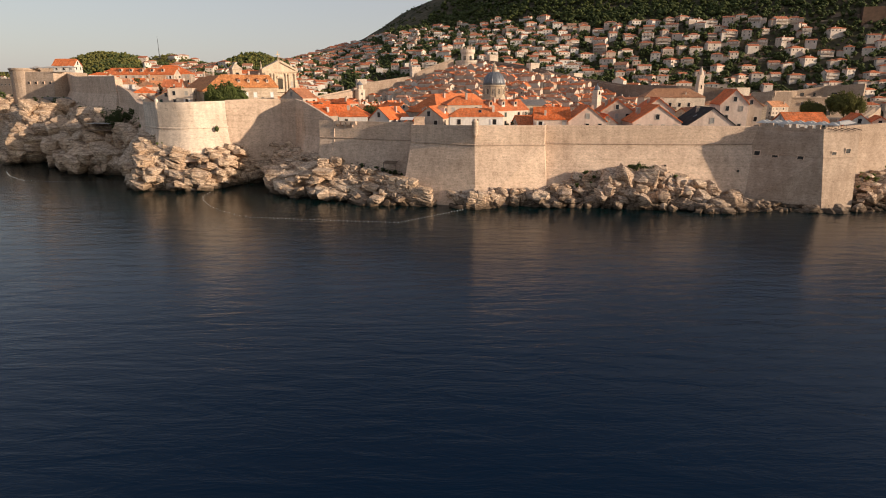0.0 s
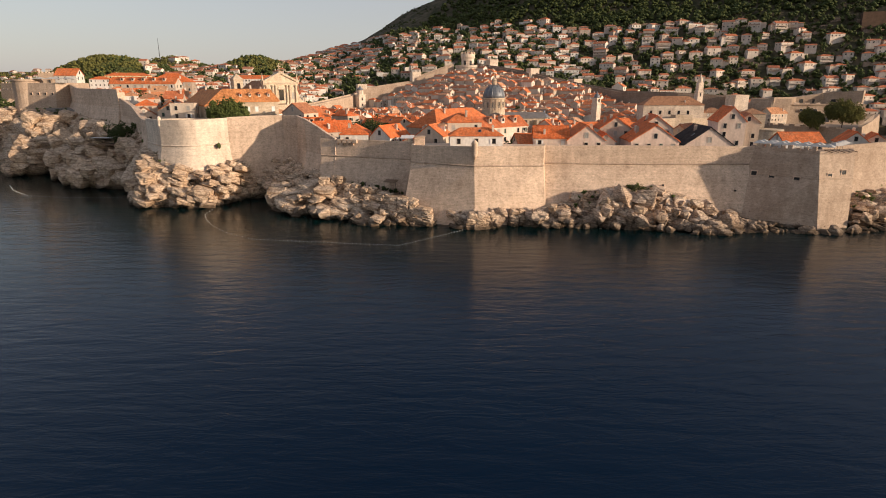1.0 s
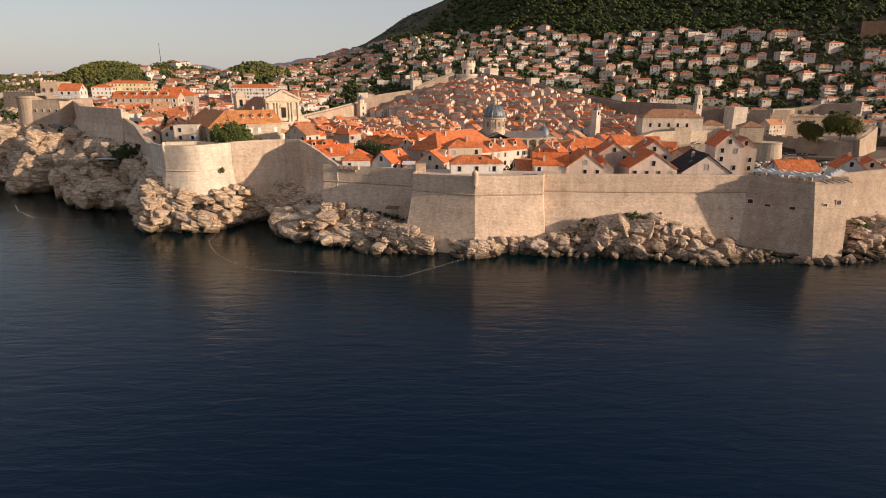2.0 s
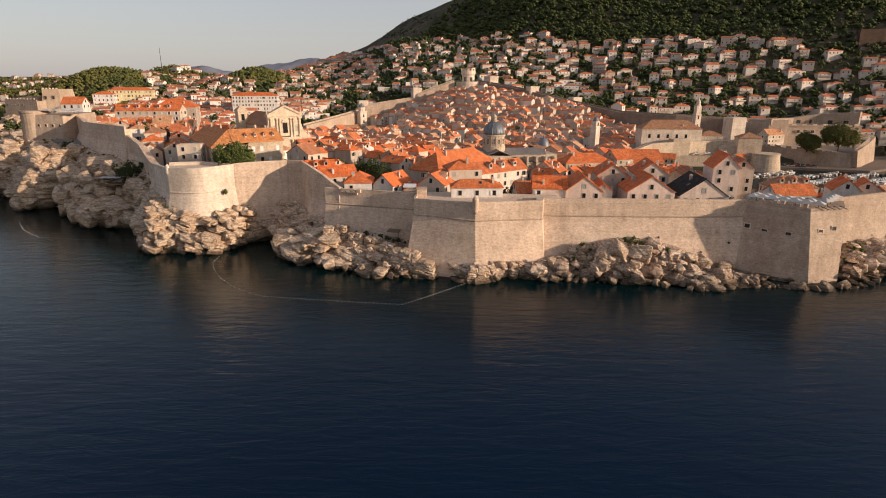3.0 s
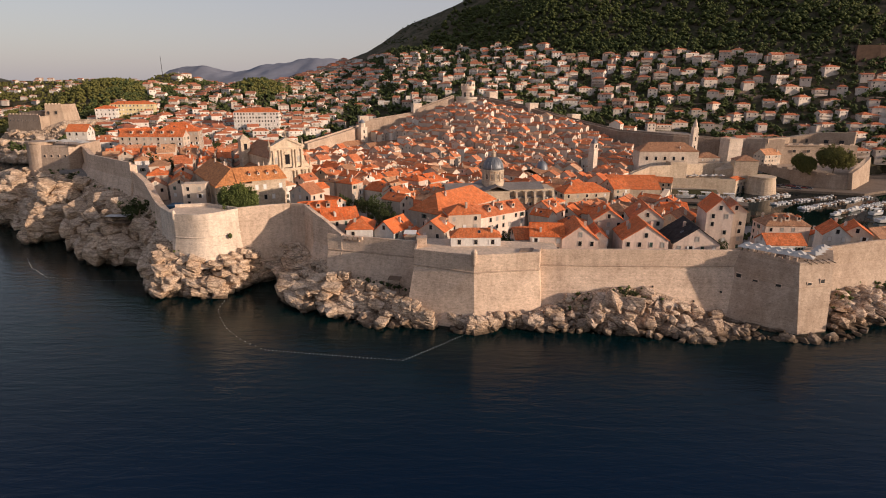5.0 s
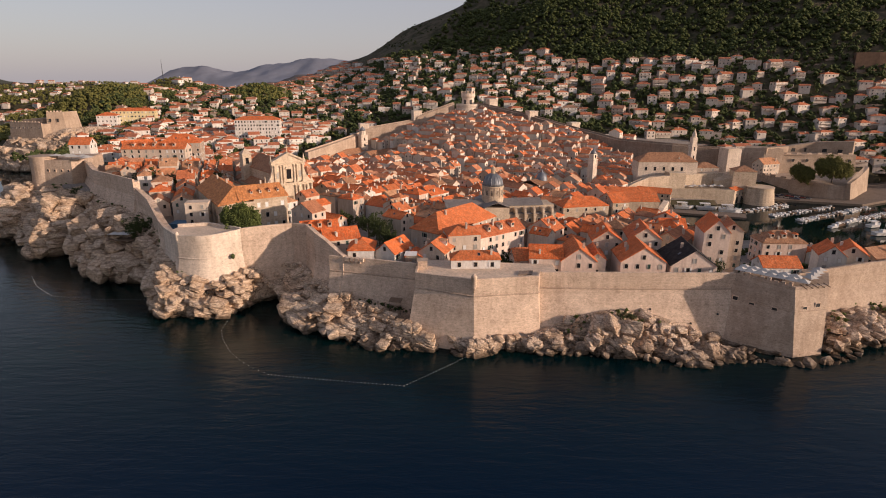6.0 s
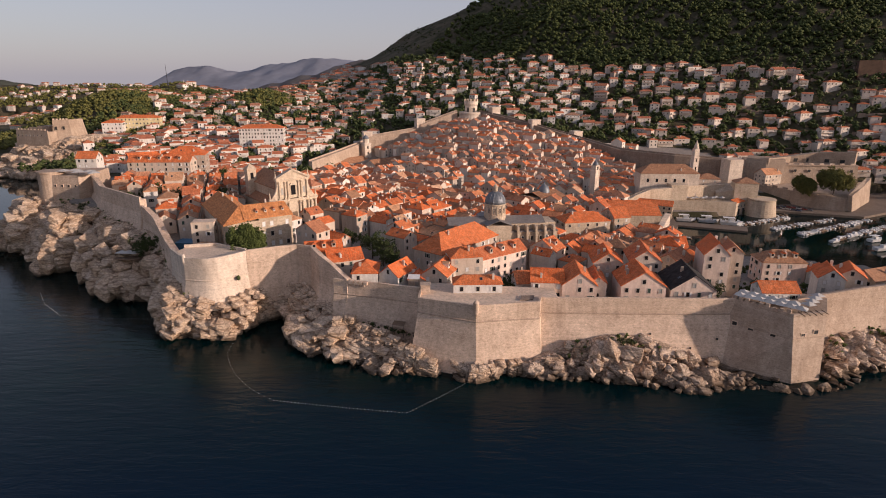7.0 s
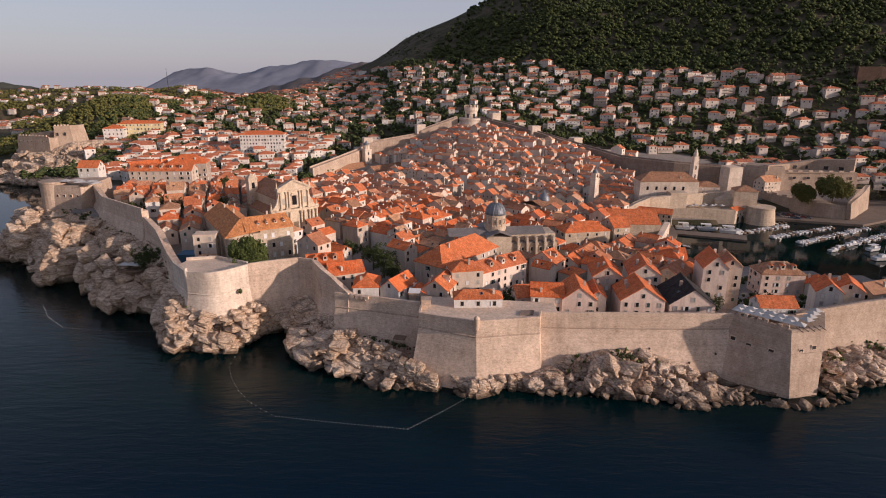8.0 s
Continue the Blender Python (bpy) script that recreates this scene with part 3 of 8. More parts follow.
# ---- sea walls ----


def inward(pts, i):
    a, b = pts[max(i - 1, 0)], pts[min(i + 1, len(pts) - 1)]
    dx, dy = b[0] - a[0], b[1] - a[1]
    n = math.hypot(dx, dy)
    return -dy / n, dx / n


def wall_run(name, secs, thick, label, mat=STONE, cordon=True, parapet=1.3, depth=12.0, merlons=0.0, band_mat=None):
    """A fortress wall seen with its outside to the right of its run: sections of (base x, y, z, top x, y, z, cordon z)."""
    root = thing(name, Matrix(), label, "wall", kind="structure")
    tops = [(s[3], s[4]) for s in secs]
    body, band, prof = Shape(), Shape(), []
    for i, (bx, by, bz, tx, ty, tz, zc) in enumerate(secs):
        nx, ny = inward(tops, i)
        prof.append([(bx, by, bz), (tx, ty, zc), (tx, ty, tz), (tx + nx * 0.9, ty + ny * 0.9, tz), (tx + nx * 0.9, ty + ny * 0.9, tz - parapet),
                     (tx + nx * thick, ty + ny * thick, tz - parapet), (tx + nx * thick, ty + ny * thick, min(bz, tz - depth))])
    k = len(prof[0])
    v = [p for q in prof for p in q]
    f = [(i * k + j, (i + 1) * k + j, (i + 1) * k + j + 1, i * k + j + 1) for i in range(len(prof) - 1) for j in range(k - 1)]
    f += [tuple(range(k)), tuple(reversed(range((len(prof) - 1) * k, len(prof) * k)))]
    body.add(v, f)
    part("wall_body", body, mat, root)
    if cordon:
        rows = []
        for i, s in enumerate(secs):
            nx, ny = inward(tops, i)
            rows.append([(s[3] + nx * a, s[4] + ny * a, s[6] + c) for a, c in ((0.15, -0.30), (-0.26, -0.2), (-0.36, 0.0), (-0.26, 0.2), (0.15, 0.30))])
        v = [p for q in rows for p in q]
        f = [(i * 5 + j, (i + 1) * 5 + j, (i + 1) * 5 + j + 1, i * 5 + j + 1) for i in range(len(rows) - 1) for j in range(4)]
        # default stone is darker than the wall: shade and grime under the cordon, as colour
        part("cordon", band.add(v, f), band_mat or TOWER_STONE, root, "rounded stone string course")
    if merlons:
        for a, b in zip(secs[:-1], secs[1:]):
            n = max(1, int(math.hypot(b[3] - a[3], b[4] - a[4]) / merlons))
            ang = math.atan2(b[4] - a[4], b[3] - a[3])
            for q in range(n):
                t = (q + 0.5) / n
                ob = part("merlon", MERLON, None, root)
                ob.matrix_local = Matrix.Translation([a[c] + (b[c] - a[c]) * t for c in (3, 4, 5)]) @ Matrix.Rotation(ang, 4, "Z")
    return root


MERLON = Shape().box(-0.75, 0.75, 0.0, 0.8, -0.1, 1.1).mesh("merlon", STONE)


def embrasure(parent, x, y, z, turn, w=1.3, h=1.1):
    """A gun port: a splayed opening in a stone surround, its inner shade painted dark."""
    s = Shape()
    e = 0.22
    s.add([(-w / 2 - e, -0.1, -e), (w / 2 + e, -0.1, -e), (w / 2 + e, -0.1, h + e), (-w / 2 - e, -0.1, h + e), (-w / 2, -0.1, 0), (w / 2, -0.1, 0), (w / 2, -0.1, h), (-w / 2, -0.1, h)],
          [(0, 1, 5, 4), (1, 2, 6, 5), (2, 3, 7, 6), (3, 0, 4, 7)], 0)
    s.add([(-w / 2 - e, -0.1, -e), (w / 2 + e, -0.1, -e), (w / 2 + e, -0.1, h + e), (-w / 2 - e, -0.1, h + e), (-w / 2 - e, 0.5, -e), (w / 2 + e, 0.5, -e), (w / 2 + e, 0.5, h + e), (-w / 2 - e, 0.5, h + e)],
          [(1, 0, 4, 5), (2, 1, 5, 6), (3, 2, 6, 7), (0, 3, 7, 4)], 0)
    s.add([(-w / 2, -0.1, 0), (w / 2, -0.1, 0), (w / 2, -0.1, h), (-w / 2, -0.1, h), (-w / 3, -0.02, 0.1), (w / 3, -0.02, 0.1), (w / 3, -0.02, h - 0.1), (-w / 3, -0.02, h - 0.1)],
          [(0, 1, 5, 4), (1, 2, 6, 5), (2, 3, 7, 6), (3, 0, 4, 7), (4, 5, 6, 7)], 1)
    ob = part("gun_port", s, [STONE, IRON_AND_SHADE], parent)
    ob.matrix_local = pose(x, y, z, 0, 0, turn)


def floor_slab(name, poly, z, mat, parent, thick=0.5):
    part(name, Shape().prism(poly, z - thick, None, z), mat, parent)


# the western run, from the far fort down to the round bastion
west = wall_run("wall_west", [(-203, 308, 20, -200.5, 316, 41.5, 33), (-184, 289, 18, -182.8, 293.7, 39.5, 32), (-149, 261, 14, -147.5, 265.9, 39.2, 31)], 3.2,
                "tall pale limestone sea wall on the cliff top", cordon=False)
stair = wall_run("wall_stair", [(-148, 261, 14, -146.6, 265, 35.5, 28), (-137, 249, 12, -135, 252.5, 32.5, 26), (-126, 234, 10, -123.5, 236, 28.6, 22), (-121, 226, 10, -119, 229, 28.2, 22), (-113, 214, 10, -110.5, 216.5, 28.0, 22)], 3.4,
                 "stepped limestone wall walk that climbs along the cliff", cordon=False)
# round bastion
arc_top = [(-110.2, 214.8), (-99.2, 202.2), (-93.6, 200.9), (-90.2, 200.6), (-87.4, 201.4), (-84.8, 203.2), (-82.2, 205.6), (-79.8, 208.2), (-77.6, 211.2)]
arc_low = [(-111.8, 213.0), (-100.6, 200.2), (-94.1, 198.8), (-90.4, 198.6), (-87.2, 199.6), (-84.4, 201.6), (-81.7, 204.3), (-79.3, 207.1), (-77.1, 210.3)]


def rounded(pts, keep, times=2):
    """Corner cutting of a line past its first points."""
    head, q = pts[:keep], pts[keep - 1:]
    for _ in range(times):
        n = [q[0]]
        for a, b in zip(q[:-1], q[1:]):
            n += [(a[0] * 0.75 + b[0] * 0.25, a[1] * 0.75 + b[1] * 0.25), (a[0] * 0.25 + b[0] * 0.75, a[1] * 0.25 + b[1] * 0.75)]
        q = n + [q[-1]]
    return head[:-1] + q


arc_top, arc_low = rounded(arc_top, 2), rounded(arc_low, 2)
bastion = wall_run("wall_round_bastion", [(b[0], b[1], 9, a[0], a[1], 29.2 + 0.014 * i, 20.5) for i, (a, b) in enumerate(zip(arc_top, arc_low))], 1.4,
                   "round-fronted pale limestone bastion on layered rock", PALE_STONE, True, 1.2, band_mat=PALE_STONE)
floor_slab("terrace", [(-108.6, 214.6), (-98.8, 203.4), (-93.4, 202.1), (-90.2, 201.9), (-87.8, 202.6), (-85.4, 204.2), (-82.8, 206.6), (-79.6, 211.0), (-80.5, 216), (-96, 224), (-107, 221)], 27.5, PAVING, bastion, 14)
part("back_parapet", Shape().prism([(-80.6, 215.6), (-80.2, 216.4), (-96.2, 224.8), (-107.4, 221.8), (-107.2, 221.0), (-96, 223.9)], 26.0, None, 28.7), PALE_STONE, bastion)
part("turret_stub", Shape().round(-99.2, 202.6, [(0.4, 26.8), (0.65, 27.4), (0.65, 30.0), (0.3, 30.5)], 10), PALE_STONE, bastion)
part("plant_tuft", Shape().round(-80.4, 205.6, [(0.1, 19.0), (0.7, 19.6), (0.8, 20.4), (0.2, 21.2)], 7), GARDEN, bastion)
# from the bastion to the notch
inner = wall_run("wall_cove", [(-79, 209.5, 8, -78.2, 210.2, 29.8, 20), (-69, 212.5, 8, -68.5, 213.8, 30.2, 20), (-60.5, 215.5, 8, -60, 217.2, 30.2, 20)], 3.0,
                 "plain limestone wall above a rocky cove", cordon=False)
step = wall_run("wall_step", [(-60.8, 215.2, 6, -60, 217, 30.2, 20), (-55.6, 212.4, 6, -54.5, 215.3, 30.2, 19), (-51.0, 202.8, 6, -49.3, 206.4, 29.4, 18), (-46.4, 198.4, 6, -44.5, 202.7, 27.2, 17.6), (-42.4, 194.0, 6, -39.8, 197.7, 25.0, 17.6), (-39.4, 190.9, 6, -36.6, 194.2, 23.7, 17.6)], 3.0,
                "limestone wall whose parapet slopes down", cordon=False)
low = wall_run("wall_low", [(-43, 191.5, 4, -41.8, 195.8, 23.5, 17.9), (-29.5, 188, 3, -28.5, 192.3, 23.4, 17.8), (-10.6, 182.5, 1, -9.8, 186.9, 23.3, 17.6)], 2.6, "limestone sea wall with a string course above the rocks")
for i in range(4):
    a = part("machicolation", Shape().prism([(-0.7, -0.9), (0.7, -0.9), (0.7, 0.1), (-0.7, 0.1)], 0.5, None, 1.6).prism([(-0.9, -0.4), (-0.55, -0.4), (-0.55, 0.1), (-0.9, 0.1)], -0.4, [(-0.9, -0.9), (-0.55, -0.9), (-0.55, 0.1), (-0.9, 0.1)], 0.5), STONE, low)
    a.matrix_local = pose(-34.7 + i * 1.78, 194.0 - i * 0.51, 21.85, 0, 0, -16)
# the corner bastion
corner = wall_run("wall_corner_bastion", [(-11.0, 188, -1, -9.6, 191.0, 23.1, 17.9), (-13.2, 172.8, -1, -9.9, 178.2, 23.1, 17.9), (9.6, 165.2, -1, 9.4, 170.6, 23.4, 17.6), (32.2, 172.2, -1, 30.8, 174.8, 23.2, 17.2), (33.0, 178, -1, 32.4, 181.0, 23.2, 17.2)], 1.2,
                  "sharp-cornered battered limestone bastion with a string course")
floor_slab("terrace", [(-9.2, 179.0), (9.4, 171.6), (30.0, 175.6), (32, 180), (38, 182), (38, 190), (-9, 196)], 22.1, PAVING, corner, 12)
t = Shape().round(9.4, 170.3, [(0.25, 19.6), (0.95, 21.0), (0.95, 24.1), (1.05, 24.2), (0.9, 24.7), (0.45, 25.2), (0.1, 25.4)], 14)
part("sentry_turret", t, STONE, corner, "small domed stone sentry turret", True)
part("guard_box", Shape().box(-9.2, -6.0, 184.4, 187.8, 20, 25.0).box(-9.4, -5.8, 184.2, 188.0, 25.0, 25.2), STONE, corner, "square stone guard box")
part("hatch", Shape().prism([(24.5, 178), (29, 178.6), (30, 182.4), (25.5, 182)], 22.0, None, 22.5), GREY_STONE, corner)
# the long curtain to the tower
curtain = wall_run("wall_curtain", [(31.0, 172.2, -1, 31.4, 179.2, 22.9, 17.4), (55, 172.4, -1, 55, 179.0, 22.9, 17.2), (80, 172.4, -1, 80, 178.9, 22.8, 17.1), (97.5, 173, -1, 97.5, 179.2, 22.6, 17.2)], 4.0, "long limestone sea wall with a string course")
for x, y, z in ((91.6, 175.6, 9.0), (82.5, 174.6, 6.1), (69.0, 176.2, 10.6)):
    # a solid dark block paints the shade in the hole
    part("putlog_hole", Shape().box(x - 0.22, x + 0.22, y, y + 0.9, z, z + 0.5), IRON_AND_SHADE, curtain)
# the unseen 40 m stretch stands in for a fort, to shade the harbour houses
east = wall_run("wall_east", [(119, 176, -1, 119.5, 180.5, 22.2, 16), (147, 183, -1, 147, 188.0, 23.4, 16), (195, 196, -1, 195, 201, 23.6, 16), (236, 207.5, -1, 236, 212.5, 24, 16), (240, 208.6, -1, 240, 213.6, 40, 16), (300, 226, -1, 300, 231, 40, 16), (430, 262, -1, 430, 267, 24, 16)], 4.0, "sunlit limestone sea wall beyond the tower, raised out of view as a fort for shade", TOWER_STONE, cordon=False)
# the tower with the terrace
tower = thing("wall_tower", Matrix(), "battered grey stone tower with gun ports beside the sea", "tower", kind="structure")
T_TOP = [(96.7, 180.2), (109.5, 166.0), (121.6, 168.4), (131, 183), (118, 192)]
T_MID = [(96.0, 178.8), (109.9, 164.9), (121.4, 167.2), (131, 182), (118, 192)]
T_LOW = [(92.7, 173.0), (110.5, 162.4), (121.2, 165.2), (132, 180), (118, 192)]
part("tower_body", Shape().prism(T_LOW, -1, T_MID, 14.6), TOWER_STONE, tower)
part("tower_top", Shape().prism(T_MID, 14.6, T_TOP, 21.6), TOWER_STONE, tower)
part("tower_parapet", Shape().prism([(96.7, 180.2), (109.5, 166.0), (110.2, 167.4), (97.7, 181.2)], 21.6, None, 22.6).prism([(109.5, 166.0), (121.6, 168.4), (121.0, 169.6), (110.2, 167.4)], 21.6, None, 22.5), TOWER_STONE, tower)
for px_, py_, pz_, pt in ((100.9, 173.45, 13.1, -45), (105.7, 168.65, 13.3, -45), (113.4, 165.75, 14.9, 11.3), (118.0, 166.7, 15.7, 11.3), (97.3, 177.1, 14.0, -45)):
    embrasure(tower, px_, py_, pz_, pt, 1.5, 1.25)
part("ledge", Shape().prism([(95.8, 178.8), (109.85, 164.65), (121.6, 167.0), (121.4, 167.6), (110.0, 165.3), (96.3, 179.1)], 14.4, None, 14.75), TOWER_STONE, tower)
for k in range(9):
    t = k / 8.5
    part("merlon", Shape().box(-0.55, 0.55, -0.4, 0.4, 0, 0.5 + 0.35 * ((k * 7) % 3)), TOWER_STONE, tower).matrix_local = pose(97.5 + 12.0 * t, 180.0 - 13.2 * t, 22.55, 0, 0, -48)
for k in range(5):
    part("roof_beam", Shape().box(-0.1, 0.1, -2.4, 0.6, 0, 0.2), WOOD, tower).matrix_local = pose(112.2 + k * 2.1, 167.6 + k * 0.42, 22.5, 8, 0, 11)
part("buttress", Shape().prism([(94.0, 176.8), (96.2, 174.2), (97.4, 176.6), (95.2, 178.6)], -1, [(95.8, 179.4), (97.0, 178.2), (98.0, 179.2), (96.8, 180.2)], 13.5), TOWER_STONE, tower)
# the far fort with a round end
fort = thing("wall_west_fort", Matrix(), "stone fort with a flaring round tower on the cliff", "fort", kind="structure")
part("fort_body", Shape().prism([(-224, 309), (-203, 306), (-199, 314), (-204, 342), (-222, 338)], 20, [(-223, 311), (-203, 309), (-200, 315), (-204, 340), (-222, 336)], 42.2), TOWER_STONE, fort)
part("round_tower", Shape().round(-222.5, 316, [(8.6, 20), (7.4, 28), (6.8, 36), (6.8, 42.8), (7.2, 43.0), (7.2, 44.0)], 24), TOWER_STONE, fort)
for i in range(4):
    embrasure(fort, -217 + i * 4.0, 309.7 - i * 0.42, 36.0, -6, 1.0, 1.2)

# ---- cliffs and boulders ----
SHORE = [((-262, 312), (-240, 330), 28), ((-250, 300), (-234, 318), 29), ((-237, 301), (-224, 312), 30), ((-214, 284), (-214, 310), 30), ((-203, 269), (-203, 308), 29.5), ((-191, 270), (-192, 300), 29), ((-186, 278), (-186, 294), 28), ((-176, 257), (-174, 286), 27), ((-163, 245), (-161, 276), 26),
         ((-151, 234), (-148, 266), 25), ((-138, 230), (-137, 254), 25), ((-124, 229), (-125, 240), 24), ((-116, 214), (-118, 229), 21), ((-111, 199), (-110, 216), 18.5), ((-104, 194), (-101, 204), 18.5), ((-93, 192), (-93, 203), 15), ((-83, 193), (-84, 205), 13), ((-77, 197), (-78, 212), 15.5),
         ((-72, 207), (-70, 216), 17), ((-66, 211), (-61, 219), 16), ((-60, 200), (-53, 210), 13.5), ((-53, 186), (-46, 201), 13), ((-46, 179), (-41, 197), 12.5), ((-36, 174), (-33, 195), 11), ((-22, 167.5), (-22, 192), 8.5), ((-10, 167), (-11, 185), 5), ((-4, 172), (-5, 182), 1.5),
         ((1, 174), (3, 177), 0.6), ((5, 164.6), (7, 171), 4.5), ((10, 163.2), (11, 171), 6.5), ((15, 163.8), (15, 172), 5.5), ((19, 169), (20, 173), 2.0), ((24, 169), (25, 174), 3.6), ((32, 166), (33, 174), 5), ((44, 163.5), (44, 175), 9), ((56, 162), (56, 176), 11), ((66, 159.5), (67, 176), 10.5), ((74, 156.5), (75, 175), 8), ((84, 157), (86, 175), 4), ((94, 160), (94, 173), 1.6),
         ((104, 158.5), (104, 166), 0.8), ((113, 157.5), (113, 163), 1.2), ((124, 159), (122, 172), 2.6), ((131, 163), (127, 182), 7.5), ((148, 172), (148, 188), 9.5), ((175, 180), (176, 196), 9), ((230, 194), (230, 214), 8)]


def resample(pts, step):
    p = np.array(pts, float)
    s = np.concatenate([[0], np.cumsum(np.linalg.norm(np.diff(p, axis=0), axis=1))])
    q = np.arange(0, s[-1], step)
    return np.stack([np.interp(q, s, p[:, c]) for c in range(p.shape[1])], 1)


def blocks(q, size, seed):
    """Beds broken by joints, like rough masonry: each block's own value and the way to its nearest joint in metres."""
    k = np.floor(q[:, 2] / size[2]).astype(np.int64)
    zero = np.zeros_like(k)
    x = q[:, 0] / size[0] + hashed(k, zero, zero, seed) * 7
    i = np.floor(x).astype(np.int64)
    x = x + (hashed(i, k, zero, seed + 1) - 0.5) * 0.3
    y = q[:, 1] / size[1] + hashed(k, zero, zero, seed + 2) * 7
    j = np.floor(y).astype(np.int64)
    fx, fy, fz = x - i, y - j, q[:, 2] / size[2] - k
    gap = np.minimum(np.minimum(np.clip(np.minimum(fx, 1 - fx), 0, 1) * size[0], np.minimum(fy, 1 - fy) * size[1]), np.minimum(fz, 1 - fz) * size[2])
    lean = (fx - 0.5) * (hashed(i, j, k, seed + 4) - 0.5) + (fz - 0.5) * (hashed(i, j, k, seed + 5) - 0.7)
    return hashed(i, j, k, seed + 3) + 0.7 * lean, gap


def boulder_mesh(seed, mat, square=0.75, corners=15):
    """A broken lump of limestone about 2 m across: flat joint faces with chipped edges."""
    r = random.Random(seed)
    bm = bmesh.new()
    for k in range(corners):
        c = Vector((r.uniform(-1, 1), r.uniform(-1, 1), r.uniform(-1, 1)))
        c = c / max(abs(c.x), abs(c.y), abs(c.z)) * square + c.normalized() * (1 - square)
        bm.verts.new(c * r.uniform(0.86, 1.06))
    hull = bmesh.ops.convex_hull(bm, input=bm.verts)
    bmesh.ops.delete(bm, geom=list({g for g in hull["geom_interior"] + hull["geom_unused"] if isinstance(g, bmesh.types.BMVert)}), context="VERTS")
    bmesh.ops.bevel(bm, geom=list(bm.edges), offset=0.07, segments=1, affect="EDGES")
    bmesh.ops.triangulate(bm, faces=bm.faces)
    bmesh.ops.subdivide_edges(bm, edges=[e for e in bm.edges if e.calc_length() > 0.35], cuts=1)
    bmesh.ops.triangulate(bm, faces=bm.faces)
    for v in bm.verts:
        c = v.co.copy()
        v.co = c * (1 + 0.10 * noise.noise(c * 1.6 + Vector((seed, 0, 0))) + 0.05 * noise.noise(c * 5.3 + Vector((0, seed, 0))))
    me = bpy.data.meshes.new("boulder")
    bm.to_mesh(me)
    bm.free()
    me.materials.append(mat)
    return me


def block_mesh(seed, mat):
    """A joint-bounded block of bedded limestone: a skewed box with chipped edges and a split along its beds."""
    r = random.Random(seed)
    bm = bmesh.new()
    for k in range(8):
        bm.verts.new([(1 if k >> a & 1 else -1) * r.uniform(0.74, 1.06) for a in range(3)])
    for k in range(2):
        bm.verts.new((r.uniform(-0.6, 0.6), -1.12, r.uniform(-0.6, 0.6)))
    bmesh.ops.convex_hull(bm, input=bm.verts)
    bmesh.ops.bevel(bm, geom=list(bm.edges), offset=0.08, segments=1, affect="EDGES")
    bmesh.ops.triangulate(bm, faces=bm.faces)
    bmesh.ops.subdivide_edges(bm, edges=[e for e in bm.edges if e.calc_length() > 0.4], cuts=1)
    bmesh.ops.triangulate(bm, faces=bm.faces)
    split = r.uniform(-0.3, 0.3)
    for v in bm.verts:
        c = v.co.copy()
        k = 1 + 0.07 * noise.noise(c * 1.5 + Vector((seed, 0, 0))) + 0.05 * noise.noise(c * 4.7 + Vector((0, seed, 0))) - 0.12 * max(0.0, 1 - abs(c.z - split) / 0.14)
        v.co = (c.x * k, c.y * k, c.z * (1 + 0.06 * noise.noise(c * 3.1)))
    me = bpy.data.meshes.new("block")
    bm.to_mesh(me)
    bm.free()
    me.materials.append(mat)
    return me


BLOCKS = [block_mesh(60 + k, ROCK) for k in range(12)]
LUMPS = {m.name: [boulder_mesh(80 + k, m, 0.8, 15) for k in range(10)] for m in (ROCK, GREY_ROCK)}


